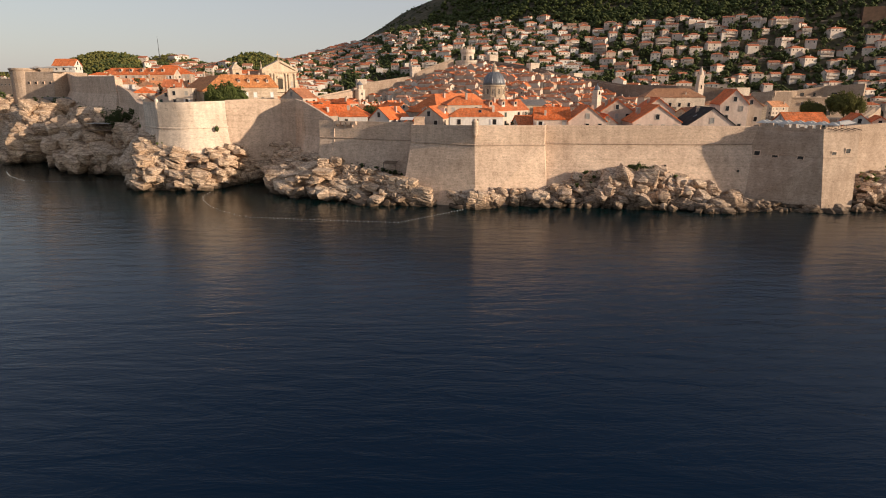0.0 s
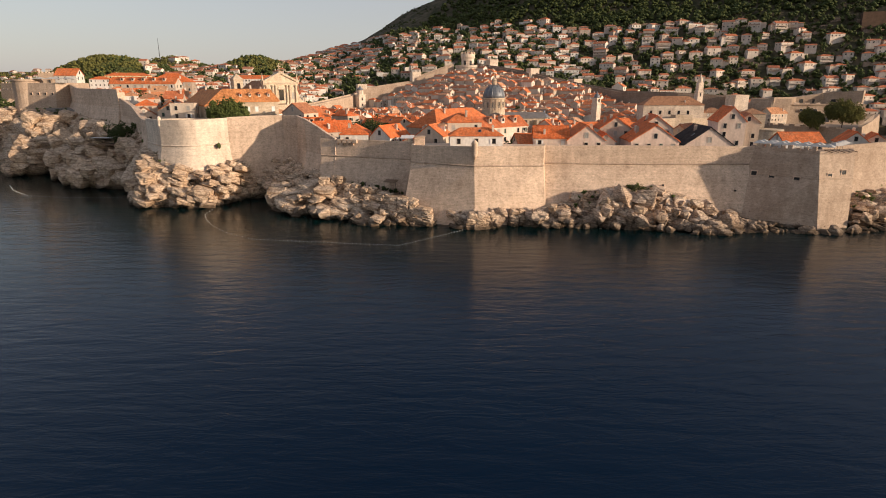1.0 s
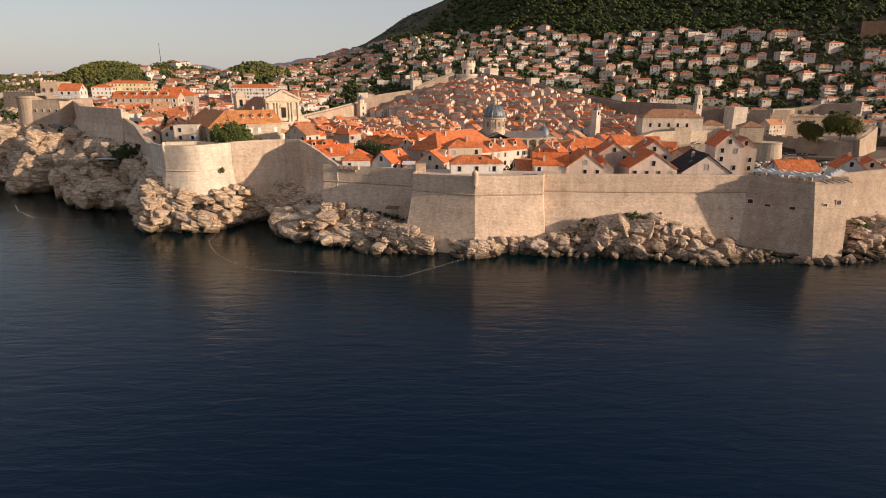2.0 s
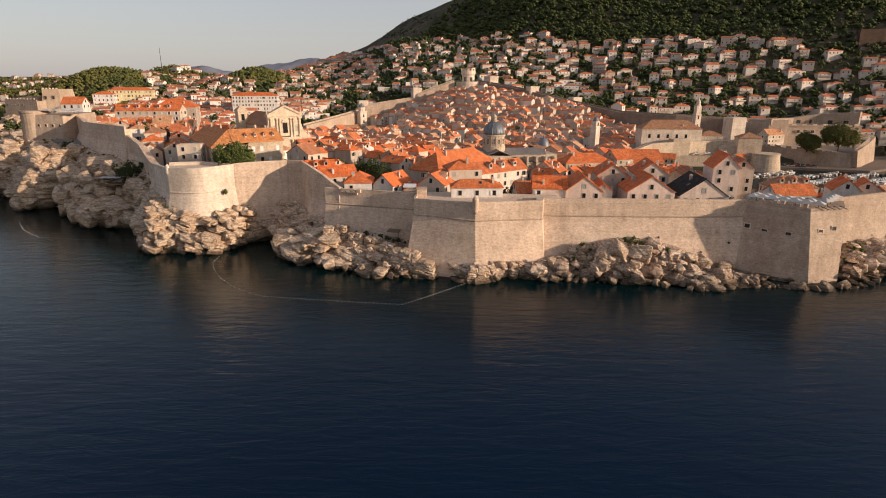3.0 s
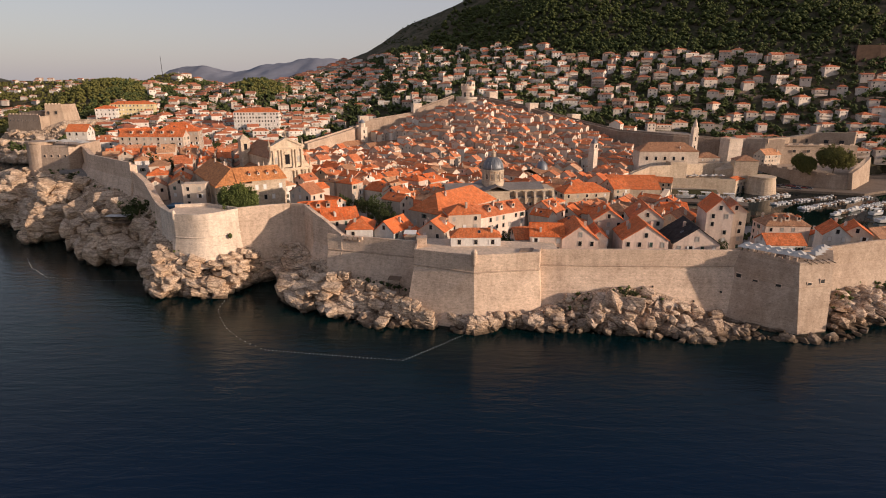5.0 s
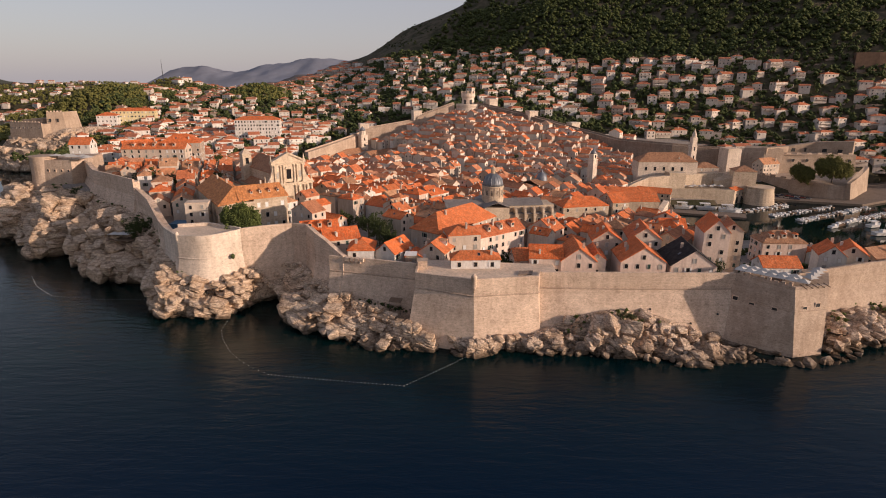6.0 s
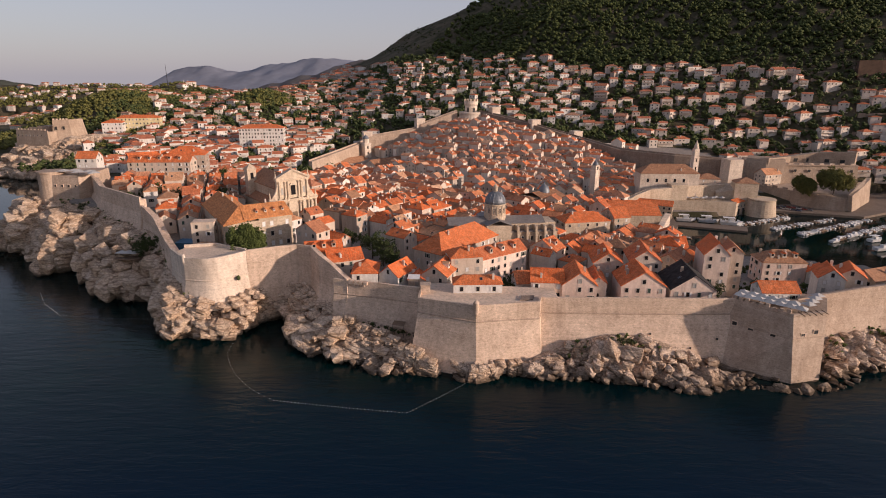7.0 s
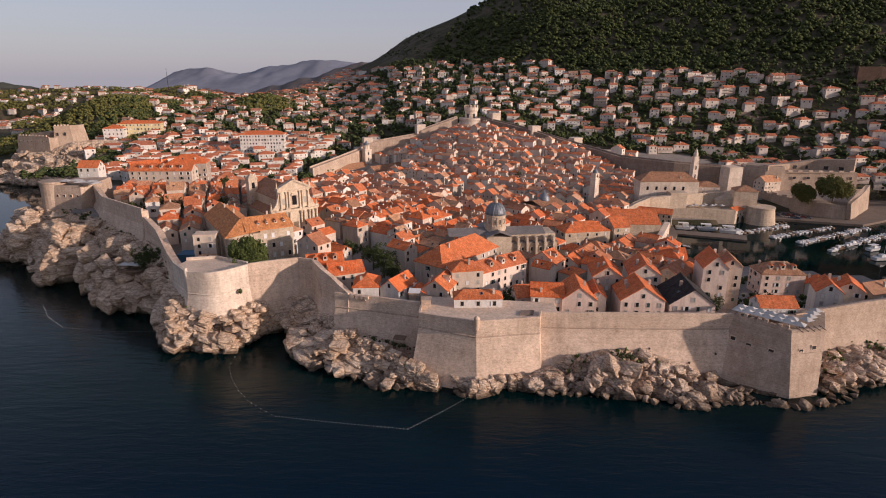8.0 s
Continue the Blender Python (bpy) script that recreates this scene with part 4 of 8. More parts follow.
def cliff(name, lines, step, rows, seed, mat, label, bulge=1.0, dip=(0.10, -0.24, 0.35), wander=0.9, bed_size=3.1, ribs=(), relief=(3.0, 1.5, 0.4, 2.4), joint=(0.24, 0.8), undercut=1.0, broken=()):
    """Layered, jointed rock between a water line and a foot of wall: tilted beds, broken into blocks that stand in and out."""
    line = resample([(*a, *b, z) for a, b, z in lines], step)
    a, b, z = line[:, :2], line[:, 2:4], line[:, 4]
    v = np.linspace(0, 1, rows)
    U, V = len(line), rows
    P = np.zeros((V, U, 3))
    for j, t in enumerate(v):
        out = t ** 1.5
        P[j, :, :2] = a + (b - a) * out
        P[j, :, 2] = -1.5 + (z + 1.5) * (t ** 0.8)
    tang = np.gradient(a, axis=0)
    tang /= np.linalg.norm(tang, axis=1)[:, None]
    for _ in range(6):
        tang[1:-1] = (tang[:-2] + tang[1:-1] * 2 + tang[2:]) / 4
    nrm = np.stack([tang[:, 1], -tang[:, 0]], 1)
    nrm /= np.linalg.norm(nrm, axis=1)[:, None]
    N = np.zeros_like(P)
    N[:, :, :2] = nrm[None]
    N[:, :, 2] = np.linspace(0.15, 0.8, V)[:, None]
    p = P.reshape(-1, 3)
    n = N.reshape(-1, 3)
    bed = np.array(Euler(dip).to_matrix())
    q = p @ bed.T
    q = q + np.stack([waves(p / 7, seed + 41, 2), waves(p / 7, seed + 43, 2), waves(p / 9, seed + 47, 2)], 1) * (wander, wander, wander * 0.8)
    big, gap = cells(q / (12.0, 12.0, 10.0), seed)
    mid, gap2 = blocks(q, (bed_size * 1.15, bed_size * 1.15, bed_size * 0.8), seed + 11)
    fine, gap3 = blocks(q, (bed_size * 0.5, bed_size * 0.5, bed_size * 0.36), seed + 23)
    wob = waves(p / 15, seed + 31, 3)
    rough = waves(p / 1.6, seed + 53, 3)
    d = (big - 0.5) * relief[0] + (mid - 0.5) * relief[1] + (fine - 0.5) * relief[2] + wob * relief[3] + rough * 0.12
    d -= undercut * np.exp(-((p[:, 2] - 0.2) / 1.5) ** 2)
    for rx, width, amp in ribs:
        side = (p[:, 0] - rx) / np.where(p[:, 0] > rx, width * 0.45, width)
        d += amp * np.exp(-side * side) * np.repeat(np.sin(np.pi * np.clip(v * 0.85 + 0.12, 0, 1)), U)
    d -= 0.9 * np.exp(-gap / 0.05) + joint[1] * (gap2 < joint[0]) * (0.4 + 1.1 * hashed(np.floor(p[:, 0] / 3).astype(np.int64), np.floor(p[:, 1] / 3).astype(np.int64), np.floor(p[:, 2] / 3).astype(np.int64), seed)) + 0.3 * (gap3 < joint[0] * 0.7)
    fade = np.repeat(np.clip((1 - v) * 4, 0.12, 1), U) * np.repeat(np.clip(v * 6 + 0.45, 0, 1), U)
    p = p + n * ((d * bulge - 0.9 * bool(broken)) * fade)[:, None]
    p[:, 2] += (mid - 0.5) * 0.5 * fade * bulge
    i = np.arange(U * V).reshape(V, U)
    f = np.stack([i[:-1, :-1].ravel(), i[:-1, 1:].ravel(), i[1:, 1:].ravel(), i[1:, :-1].ravel()], 1)
    rock = tagged(part(name, array_mesh(name, p, f, mat), None), label, "rock", kind="structure")
    # joint-bounded blocks that stand out of the face, bed upon bed
    r = random.Random(seed)
    grid = p.reshape(V, U, 3)
    for long, tall, tilt, odds, low, high, x0, x1, square in broken:
        u = 0.0
        while u < U - 1:
            height = float(z[int(u)])
            rise = low * height + r.uniform(0, tall)
            while rise < high * height:
                t = min(1.0, max(0.0, (rise + 1.5) / (height + 1.5))) ** 1.25
                c = grid[min(V - 1, int(t * (V - 1))), min(U - 1, max(0, int(u + r.gauss(0, 0.3) * long / step)))]
                if r.random() < odds and x0 <= c[0] <= x1:
                    k = r.uniform(0.6, 1.3)
                    side = math.atan2(tang[int(u)][1], tang[int(u)][0])
                    ob = part("block", BLOCKS[r.randrange(12)] if r.random() < square else LUMPS[mat.name][r.randrange(10)], None, rock)
                    ob.matrix_world = (Matrix.Translation(Vector(c) + Vector((*nrm[int(u)], 0.3)) * (0.9 - 0.12 * long))
                                       @ Euler((r.gauss(tilt[0], 0.09), r.gauss(tilt[1], 0.06), side + r.gauss(0, 0.16))).to_matrix().to_4x4()
                                       @ Matrix.Diagonal((0.50 * long * k, 0.5 * long * r.uniform(0.7, 1.1), 0.47 * tall * r.uniform(0.85, 1.15), 1)))
                rise += tall * r.uniform(0.85, 1.2)
            u += long / step * r.uniform(0.75, 1.15)
    return rock


def near(lines, x0, x1):
    return [q for q in lines if x0 <= q[0][0] <= x1]


cliff("cliff_west", near(SHORE, -300, -110), 0.42, 116, 5, ROCK, "tall jointed limestone headlands above the sea", 1.2, (0.25, 0.30, 0.5), 0.5, 5.0, ((-228, 13, 7.0), (-193, 13, 9.0), (-172, 7, 2.5), (-146, 16, 6.0), (-122, 8, 3.0)), (2.6, 2.6, 1.0, 2.0), (0.34, 1.2), 2.2, broken=((8.6, 5.6, (0.1, 0.46), 0.9, 0.05, 0.86, -290, -112, 0.55), (4.2, 2.8, (0.1, 0.46), 0.3, 0.08, 0.95, -290, -112, 0.6)))
cliff("cliff_bastion", near(SHORE, -125, -59), 0.26, 96, 9, ROCK, "jointed limestone beds under the round bastion", 1.0, (0.06, 0.27, 0.35), 0.14, 4.4, ((-101, 5, 2.2), (-80, 6, 2.0)), (2.0, 2.4, 0.6, 1.2), (0.20, 0.8), 1.2, broken=((5.2, 2.4, (0.05, 0.34), 0.93, 0.05, 0.90, -119, -74, 0.95), (3.4, 2.0, (0.05, 0.30), 0.45, 0.4, 0.92, -76, -58, 0.8)))
shelf = cliff("cliff_shelf", near(SHORE, -67, 9), 0.28, 84, 14, ROCK, "broken limestone shelf along the foot of the wall", 1.0, (0.05, 0.10, 0.5), 0.6, 3.8, (), (4.6, 2.4, 0.45, 2.2), (0.22, 0.7), 0.8, broken=((9.0, 2.8, (0.12, 0.24), 0.85, 0.02, 0.86, -66, 12, 0.7), (4.4, 1.7, (0.1, 0.22), 0.4, 0.05, 0.95, -66, 12, 0.7), (2.0, 1.1, (0.1, 0.2), 0.12, 0.05, 0.95, -66, 12, 0.5)))
cliff("cliff_east", near(SHORE, 0, 240), 0.33, 70, 21, GREY_ROCK, "weathered pale rocks along the foot of the wall", 0.95, (-0.1, 0.22, 0.9), 0.8, 4.2, (), (5.6, 2.3, 0.45, 2.6), (0.22, 0.7), 0.6, broken=((5.0, 3.2, (0.15, 0.2), 0.6, 0.02, 0.95, 8, 92, 0.1), (4.4, 2.0, (0.1, 0.12), 0.6, 0.02, 0.9, 118, 200, 0.3), (2.8, 1.8, (0.1, 0.2), 0.5, 0.02, 0.95, 8, 100, 0.15)))


def outcrop(parent, x, y, low, high, w, turn, seed):
    """A stack of tilted limestone beds, each a little out of line with the one below."""
    r = random.Random(seed)
    z = low
    while z < high:
        bed = r.uniform(0.9, 1.7)
        k = 1.15 - 0.35 * (z - low) / (high - low)
        for side in (-1, 1):
            ob = part("block", BLOCKS[r.randrange(12)], None, parent)
            ob.matrix_world = (pose(x + side * w * 0.45 * k * math.cos(radians(turn)) + r.gauss(0, 0.2), y + side * w * 0.45 * k * math.sin(radians(turn)) + r.gauss(0, 0.25), z + bed * 0.5, r.gauss(5, 3), r.gauss(8, 3), turn + r.gauss(0, 9))
                               @ Matrix.Diagonal((w * 0.56 * k * r.uniform(0.85, 1.15), w * 0.62 * k * r.uniform(0.85, 1.15), bed * 0.56, 1)))
        z += bed * 0.86


for k, (x, y, low, high, w, turn) in enumerate(((-39.2, 187.6, 4, 10.2, 2.7, 10), (-35.2, 188.2, 5, 11.4, 2.4, -12), (-30.0, 185.6, 3, 9.4, 2.8, -18), (-24.0, 182.8, 2, 8.2, 3.0, -14), (-18.5, 179.6, 1, 6.8, 3.0, -20), (-13.8, 173.6, -1, 6.6, 3.4, -24), (-10.4, 171.0, -1, 6.4, 3.4, -18), (-6.0, 168.4, -1, 4.6, 3.2, -20), (9.8, 164.6, -1, 4.2, 3.0, 4), (13.6, 165.8, -1, 3.0, 2.6, 14), (22.6, 168.4, -1, 4.4, 2.4, 17))):
    outcrop(shelf, x, y, low, high, w, turn, 300 + k)


BOULDERS = [boulder_mesh(s, GREY_ROCK if s % 3 else ROCK) for s in range(14)]
shore_line = resample([(*a, *b, z) for a, b, z in SHORE], 1.0)


def strew(count, x0, x1, low, high, small, large, seed, label):
    """Boulders along a stretch of shore, between two heights of its slope."""
    r = random.Random(seed)
    rows = [q for q in shore_line if x0 <= q[0] <= x1]
    for _ in range(count):
        q = r.choice(rows)
        t = max(0.0, r.uniform(low, high))
        s = small + (large - small) * r.random() ** 2.2
        x, y = q[0] + (q[2] - q[0]) * t ** 1.5, q[1] + (q[3] - q[1]) * t ** 1.5
        z = -1.0 + (q[4] + 1.5) * t ** 0.8
        ob = tagged(part("boulder", BOULDERS[r.randrange(14)], None), label, "boulder", "shore boulders")
        ob.matrix_world = Matrix.Translation((x, y, z + s * 0.15)) @ Euler((r.gauss(0, 0.35), r.gauss(0, 0.35), r.uniform(0, 6.3))).to_matrix().to_4x4() @ Matrix.Diagonal((s * r.uniform(0.8, 1.35), s * r.uniform(0.75, 1.1), s * r.uniform(0.7, 1.1), 1))


strew(52, 28, 99, 0.0, 0.14, 0.4, 1.5, 1, "small dark wet boulder at the water's edge")
strew(14, 30, 92, 0.3, 0.85, 1.0, 2.4, 2, "pale weathered limestone boulder at the foot of the wall")
strew(4, 46, 60, 0.4, 0.65, 3.4, 4.6, 3, "huge pale limestone block among smaller boulders")
strew(34, 92, 130, 0.0, 0.3, 0.6, 2.2, 4, "dark boulder lapped by the sea below the tower")
strew(22, 122, 160, 0.0, 0.6, 0.8, 2.6, 5, "brown boulder on the rocky point")
strew(16, -58, -4, 0.0, 0.2, 1.2, 3.4, 6, "rounded limestone boulder at the water's edge")
strew(6, -50, -10, 0.4, 0.9, 1.0, 2.0, 7, "pale slab of limestone on the rock shelf")
strew(7, 5, 27, 0.1, 0.6, 1.2, 2.6, 8, "pale boulder beside the bastion's foot")
strew(14, -240, -110, 0.0, 0.12, 1.0, 3.0, 9, "dark boulder at the foot of the cliff")


# scrub on the cliff tops
def scrub(name, count, x0, x1, low, high, seed, label):
    g = np.random.default_rng(seed)
    rows = shore_line[(shore_line[:, 0] >= x0) & (shore_line[:, 0] <= x1)]
    q = rows[g.integers(0, len(rows), count)]
    t = g.uniform(low, high, count)
    c = np.stack([q[:, 0] + (q[:, 2] - q[:, 0]) * t ** 1.5, q[:, 1] + (q[:, 3] - q[:, 1]) * t ** 1.5, -1.5 + (q[:, 4] + 1.5) * t ** 0.8], 1)
    return c, g.uniform(0.35, 1.2, count), label

# ---- houses ----
WINDOW_OPEN = Shape().window((0, 0, 0), (1, 0), 1.1, 1.6).mesh("window", [FRAME, GLASS])
WINDOW_SHUT = Shape().window((0, 0, 0), (1, 0), 1.1, 1.6).mesh("window", [FRAME, SHUTTER])
WINDOW_PALE = Shape().window((0, 0, 0), (1, 0), 1.1, 1.6).mesh("window", [FRAME, WHITE_CANVAS])
WINDOW_GREEN = Shape().window((0, 0, 0), (1, 0), 1.0, 1.6).mesh("window", [FRAME, GREEN_SHUTTER])
WINDOW_BIG = Shape().window((0, 0, 0), (1, 0), 1.3, 2.2).mesh("window", [FRAME, GLASS])
WINDOW_LEAVES = Shape().window((0, 0, 0), (1, 0), 1.1, 1.6).box(-1.25, -0.68, -0.2, -0.13, -0.02, 1.62, 2).box(0.68, 1.25, -0.2, -0.13, -0.02, 1.62, 2).mesh("window", [FRAME, GLASS, WHITE_CANVAS])
WINDOW_GREEN_LEAVES = Shape().window((0, 0, 0), (1, 0), 1.1, 1.6).box(-1.25, -0.68, -0.2, -0.13, -0.02, 1.62, 2).box(0.68, 1.25, -0.2, -0.13, -0.02, 1.62, 2).mesh("window", [FRAME, GLASS, GREEN_SHUTTER])
SKYLIGHT = Shape().box(-0.45, 0.45, -0.6, 0.6, 0, 0.14).add([(-0.36, -0.5, 0.145), (0.36, -0.5, 0.145), (0.36, 0.5, 0.145), (-0.36, 0.5, 0.145)], [(0, 1, 2, 3)], 1).mesh("skylight", [LEAD, GLASS])
CHIMNEY = Shape().box(-0.35, 0.35, -0.45, 0.45, -1.5, 1.3).box(-0.45, 0.45, -0.55, 0.55, 1.3, 1.42).box(-0.3, 0.3, -0.4, 0.4, 1.42, 1.75).mesh("chimney", TOWN_WALL)
DORMER = Shape().prism([(-0.8, -1.2), (0.8, -1.2), (0.8, 1.2), (-0.8, 1.2)], -1.2, None, 0.9).add(
    [(-1.0, -1.4, 0.85), (1.0, -1.4, 0.85), (1.0, 1.3, 0.85), (-1.0, 1.3, 0.85), (0, -1.4, 1.6), (0, 1.3, 1.6)], [(0, 1, 4), (2, 3, 5), (1, 2, 5, 4), (3, 0, 4, 5), (3, 2, 1, 0)], 1).add(
    [(-0.5, -1.22, -0.3), (0.5, -1.22, -0.3), (0.5, -1.22, 0.7), (-0.5, -1.22, 0.7)], [(0, 1, 2, 3)], 2).mesh("dormer", [TOWN_WALL, OLD_TILES, GLASS])


def window_places(w, d, h, r, low=3.4, pitch=3.0, floor=3.1, skip=0.18):
    """Middles of the sills on the four walls of a house, storey by storey, with the way along each wall."""
    found = []
    for u, run, off in (((1, 0), w, d / 2), ((-1, 0), w, d / 2), ((0, 1), d, w / 2), ((0, -1), d, w / 2)):
        n = max(1, int((run - 1.2) / pitch))
        nx, ny = u[1], -u[0]
        z = max(1.2, h - 0.9 - 1.5 - floor * int((h - low) / floor))
        while z < h - 1.9:
            for i in range(n):
                if r.random() > skip:
                    a = (i + 0.5) / n * run - run / 2
                    found.append(((u[0] * a + nx * off, u[1] * a + ny * off, z), u))
            z += floor
    return found


class Batch:
    """Far houses, joined: walls, roofs and windows of a whole quarter."""

    def __init__(self):
        self.shape = Shape()

    def add(self, shape, m, slots):
        n = len(self.shape.v)
        self.shape.v += [tuple(m @ Vector(p)) for p in shape.v]
        self.shape.f += [tuple(i + n for i in f) for f in shape.f]
        self.shape.m += [slots[k] for k in shape.m]

    def link(self, name, walls, tile, label, category="houses"):
        tagged(part(name, self.shape, [*walls, *tile, FRAME, GLASS, SHUTTER]), label, category, kind="stuff")


def far_house(batch, x, y, z, w, d, h, turn, roof, rise, r, wall_slot, tile_slot, first, pitch=3.2, skip=0.15, sink=7.0, over=0.35, floor=3.0, lively=False, terraced=False):
    """A house of a joined quarter: one island of walls, one of roof, and its windows. first: the slot of the window stone."""
    m = pose(x, y, z, 0, 0, turn)
    s, cap, q = Shape(), Shape(), Shape()
    if roof == "gable":
        s.add([(-w / 2, -d / 2, -sink), (w / 2, -d / 2, -sink), (w / 2, d / 2, -sink), (-w / 2, d / 2, -sink), (-w / 2, -d / 2, h), (w / 2, -d / 2, h), (w / 2, d / 2, h), (-w / 2, d / 2, h), (-w / 2, 0, h + rise), (w / 2, 0, h + rise)],
              [(0, 1, 5, 4), (2, 3, 7, 6), (1, 2, 6, 9, 5), (3, 0, 4, 8, 7), (4, 5, 9, 8), (6, 7, 8, 9), (3, 2, 1, 0)])
        a, b, g = w / 2 + over, d / 2 + over, rise * over / (d / 2)
        top = [(-a, -b, h - g), (a, -b, h - g), (a, b, h - g), (-a, b, h - g), (-a, 0, h + rise), (a, 0, h + rise)]
        cap.add([(x_, y_, z_ + 0.05) for x_, y_, z_ in top] + [(x_, y_, z_ + 0.32) for x_, y_, z_ in top],
                [(1, 0, 4, 5), (3, 2, 5, 4), (6, 7, 11, 10), (8, 9, 10, 11), (0, 1, 7, 6), (2, 3, 9, 8), (1, 5, 11, 7), (5, 2, 8, 11), (4, 0, 6, 10), (3, 4, 10, 9)])
    else:
        s.box(-w / 2, w / 2, -d / 2, d / 2, -sink, h)
        if roof == "hip":
            cap.hip_roof(w, d, h + 0.1, rise, over)
        else:
            cap.box(-w / 2 - 0.2, w / 2 + 0.2, -d / 2 - 0.2, d / 2 + 0.2, h, h + 0.4)
    batch.add(s, m, [wall_slot])
    batch.add(cap, m, [tile_slot])
    for o, u in window_places(w, d, h, r, 3.0, pitch, floor, skip):
        if u != (-1, 0):
            q.window(o, u, 1.0, 1.4, (0, 1 if r.random() < 0.75 else 2))
    batch.add(q, m, [first, first + 1, first + 2])
    if lively and r.random() < 0.4:
        a, b, e = w * r.uniform(0.4, 0.8), r.uniform(2.0, 3.4), h * r.uniform(0.6, 0.9)
        k = r.choice((-1, 1))
        box = [(-a / 2, k * d / 2), (a / 2, k * d / 2), (a / 2, k * (d / 2 + b)), (-a / 2, k * (d / 2 + b))]
        lip = [e, e, e - 1.0, e - 1.0]
        if k < 0:
            box, lip = box[::-1], lip[::-1]
        batch.add(Shape().prism(box, -sink, None, lip), m, [wall_slot])
        batch.add(Shape().prism([(x_ * 1.08, y_) for x_, y_ in box], [z_ + 0.05 for z_ in lip], None, [z_ + 0.32 for z_ in lip]), m, [tile_slot])
    if terraced and r.random() < 0.5:
        k, a, b, e = r.choice((-1, 1)), r.uniform(4, 8), d * r.uniform(0.6, 0.9), h * r.uniform(0.5, 0.85)
        m2 = m @ Matrix.Translation((k * (w / 2 + a / 2 - 0.2), r.uniform(-0.2, 0.1) * d, 0))
        batch.add(Shape().box(-a / 2, a / 2, -b / 2, b / 2, -sink, e), m2, [wall_slot])
        if r.random() < 0.65:
            batch.add(Shape().hip_roof(a, b, e + 0.1, b * 0.26, over), m2, [tile_slot])
        else:
            batch.add(Shape().box(-a / 2, a / 2, -b / 2, -b / 2 + 0.2, e, e + 1.0), m2, [wall_slot])
    if terraced and r.random() < 0.45:
        for k in range(r.choice((1, 2))):
            zb = h - 2.7 - 2.9 * k
            batch.add(Shape().box(-w * 0.42, w * 0.42, -d / 2 - 1.5, -d / 2 + 0.1, zb - 0.22, zb).box(-w * 0.42, w * 0.42, -d / 2 - 1.5, -d / 2 - 1.4, zb, zb + 0.9), m, [wall_slot])
    if lively and r.random() < 0.25:
        batch.add(Shape().box(-0.8, 0.8, -1.2, 1.2, -0.6, 1.0), m @ Matrix.Translation((r.uniform(-0.25, 0.25) * w, -0.22 * d, h + rise * 0.55)), [wall_slot])
    for _ in range(r.choice((0, 1, 2) if lively else (0, 1))):
        batch.add(Shape().box(-0.4, 0.4, -0.4, 0.4, 0, 1.9), m @ Matrix.Translation((r.uniform(-0.3, 0.3) * w, r.uniform(-0.2, 0.2) * d, h + rise * 0.55)), [wall_slot])


def villa(x, y, z, turn, label, grp, *size_and_shape):
    """A hillside house of its own: walls with their windows, and the roof."""
    b = Batch()
    far_house(b, 0, 0, 0, size_and_shape[0], size_and_shape[1], size_and_shape[2], 0, *size_and_shape[3:])
    root = thing("villa", pose(x, y, z, 0, 0, turn), label, "house", grp)
    for name, keep, mats in (("wall", lambda k: k != 1, [VILLA_WALL if x > 150 else HILL_WALL, HILL_TILES, FRAME, GLASS, SHUTTER]), ("roof", lambda k: k == 1, [HILL_TILES])):
        s = Shape()
        s.v = b.shape.v
        pick = [i for i, k in enumerate(b.shape.m) if keep(k)]
        used = sorted({v for i in pick for v in b.shape.f[i]})
        order = {v: n for n, v in enumerate(used)}
        s.v = [b.shape.v[v] for v in used]
        s.f = [tuple(order[v] for v in b.shape.f[i]) for i in pick]
        s.m = [b.shape.m[i] if name == "wall" else 0 for i in pick]
        part(name, s, mats, root)


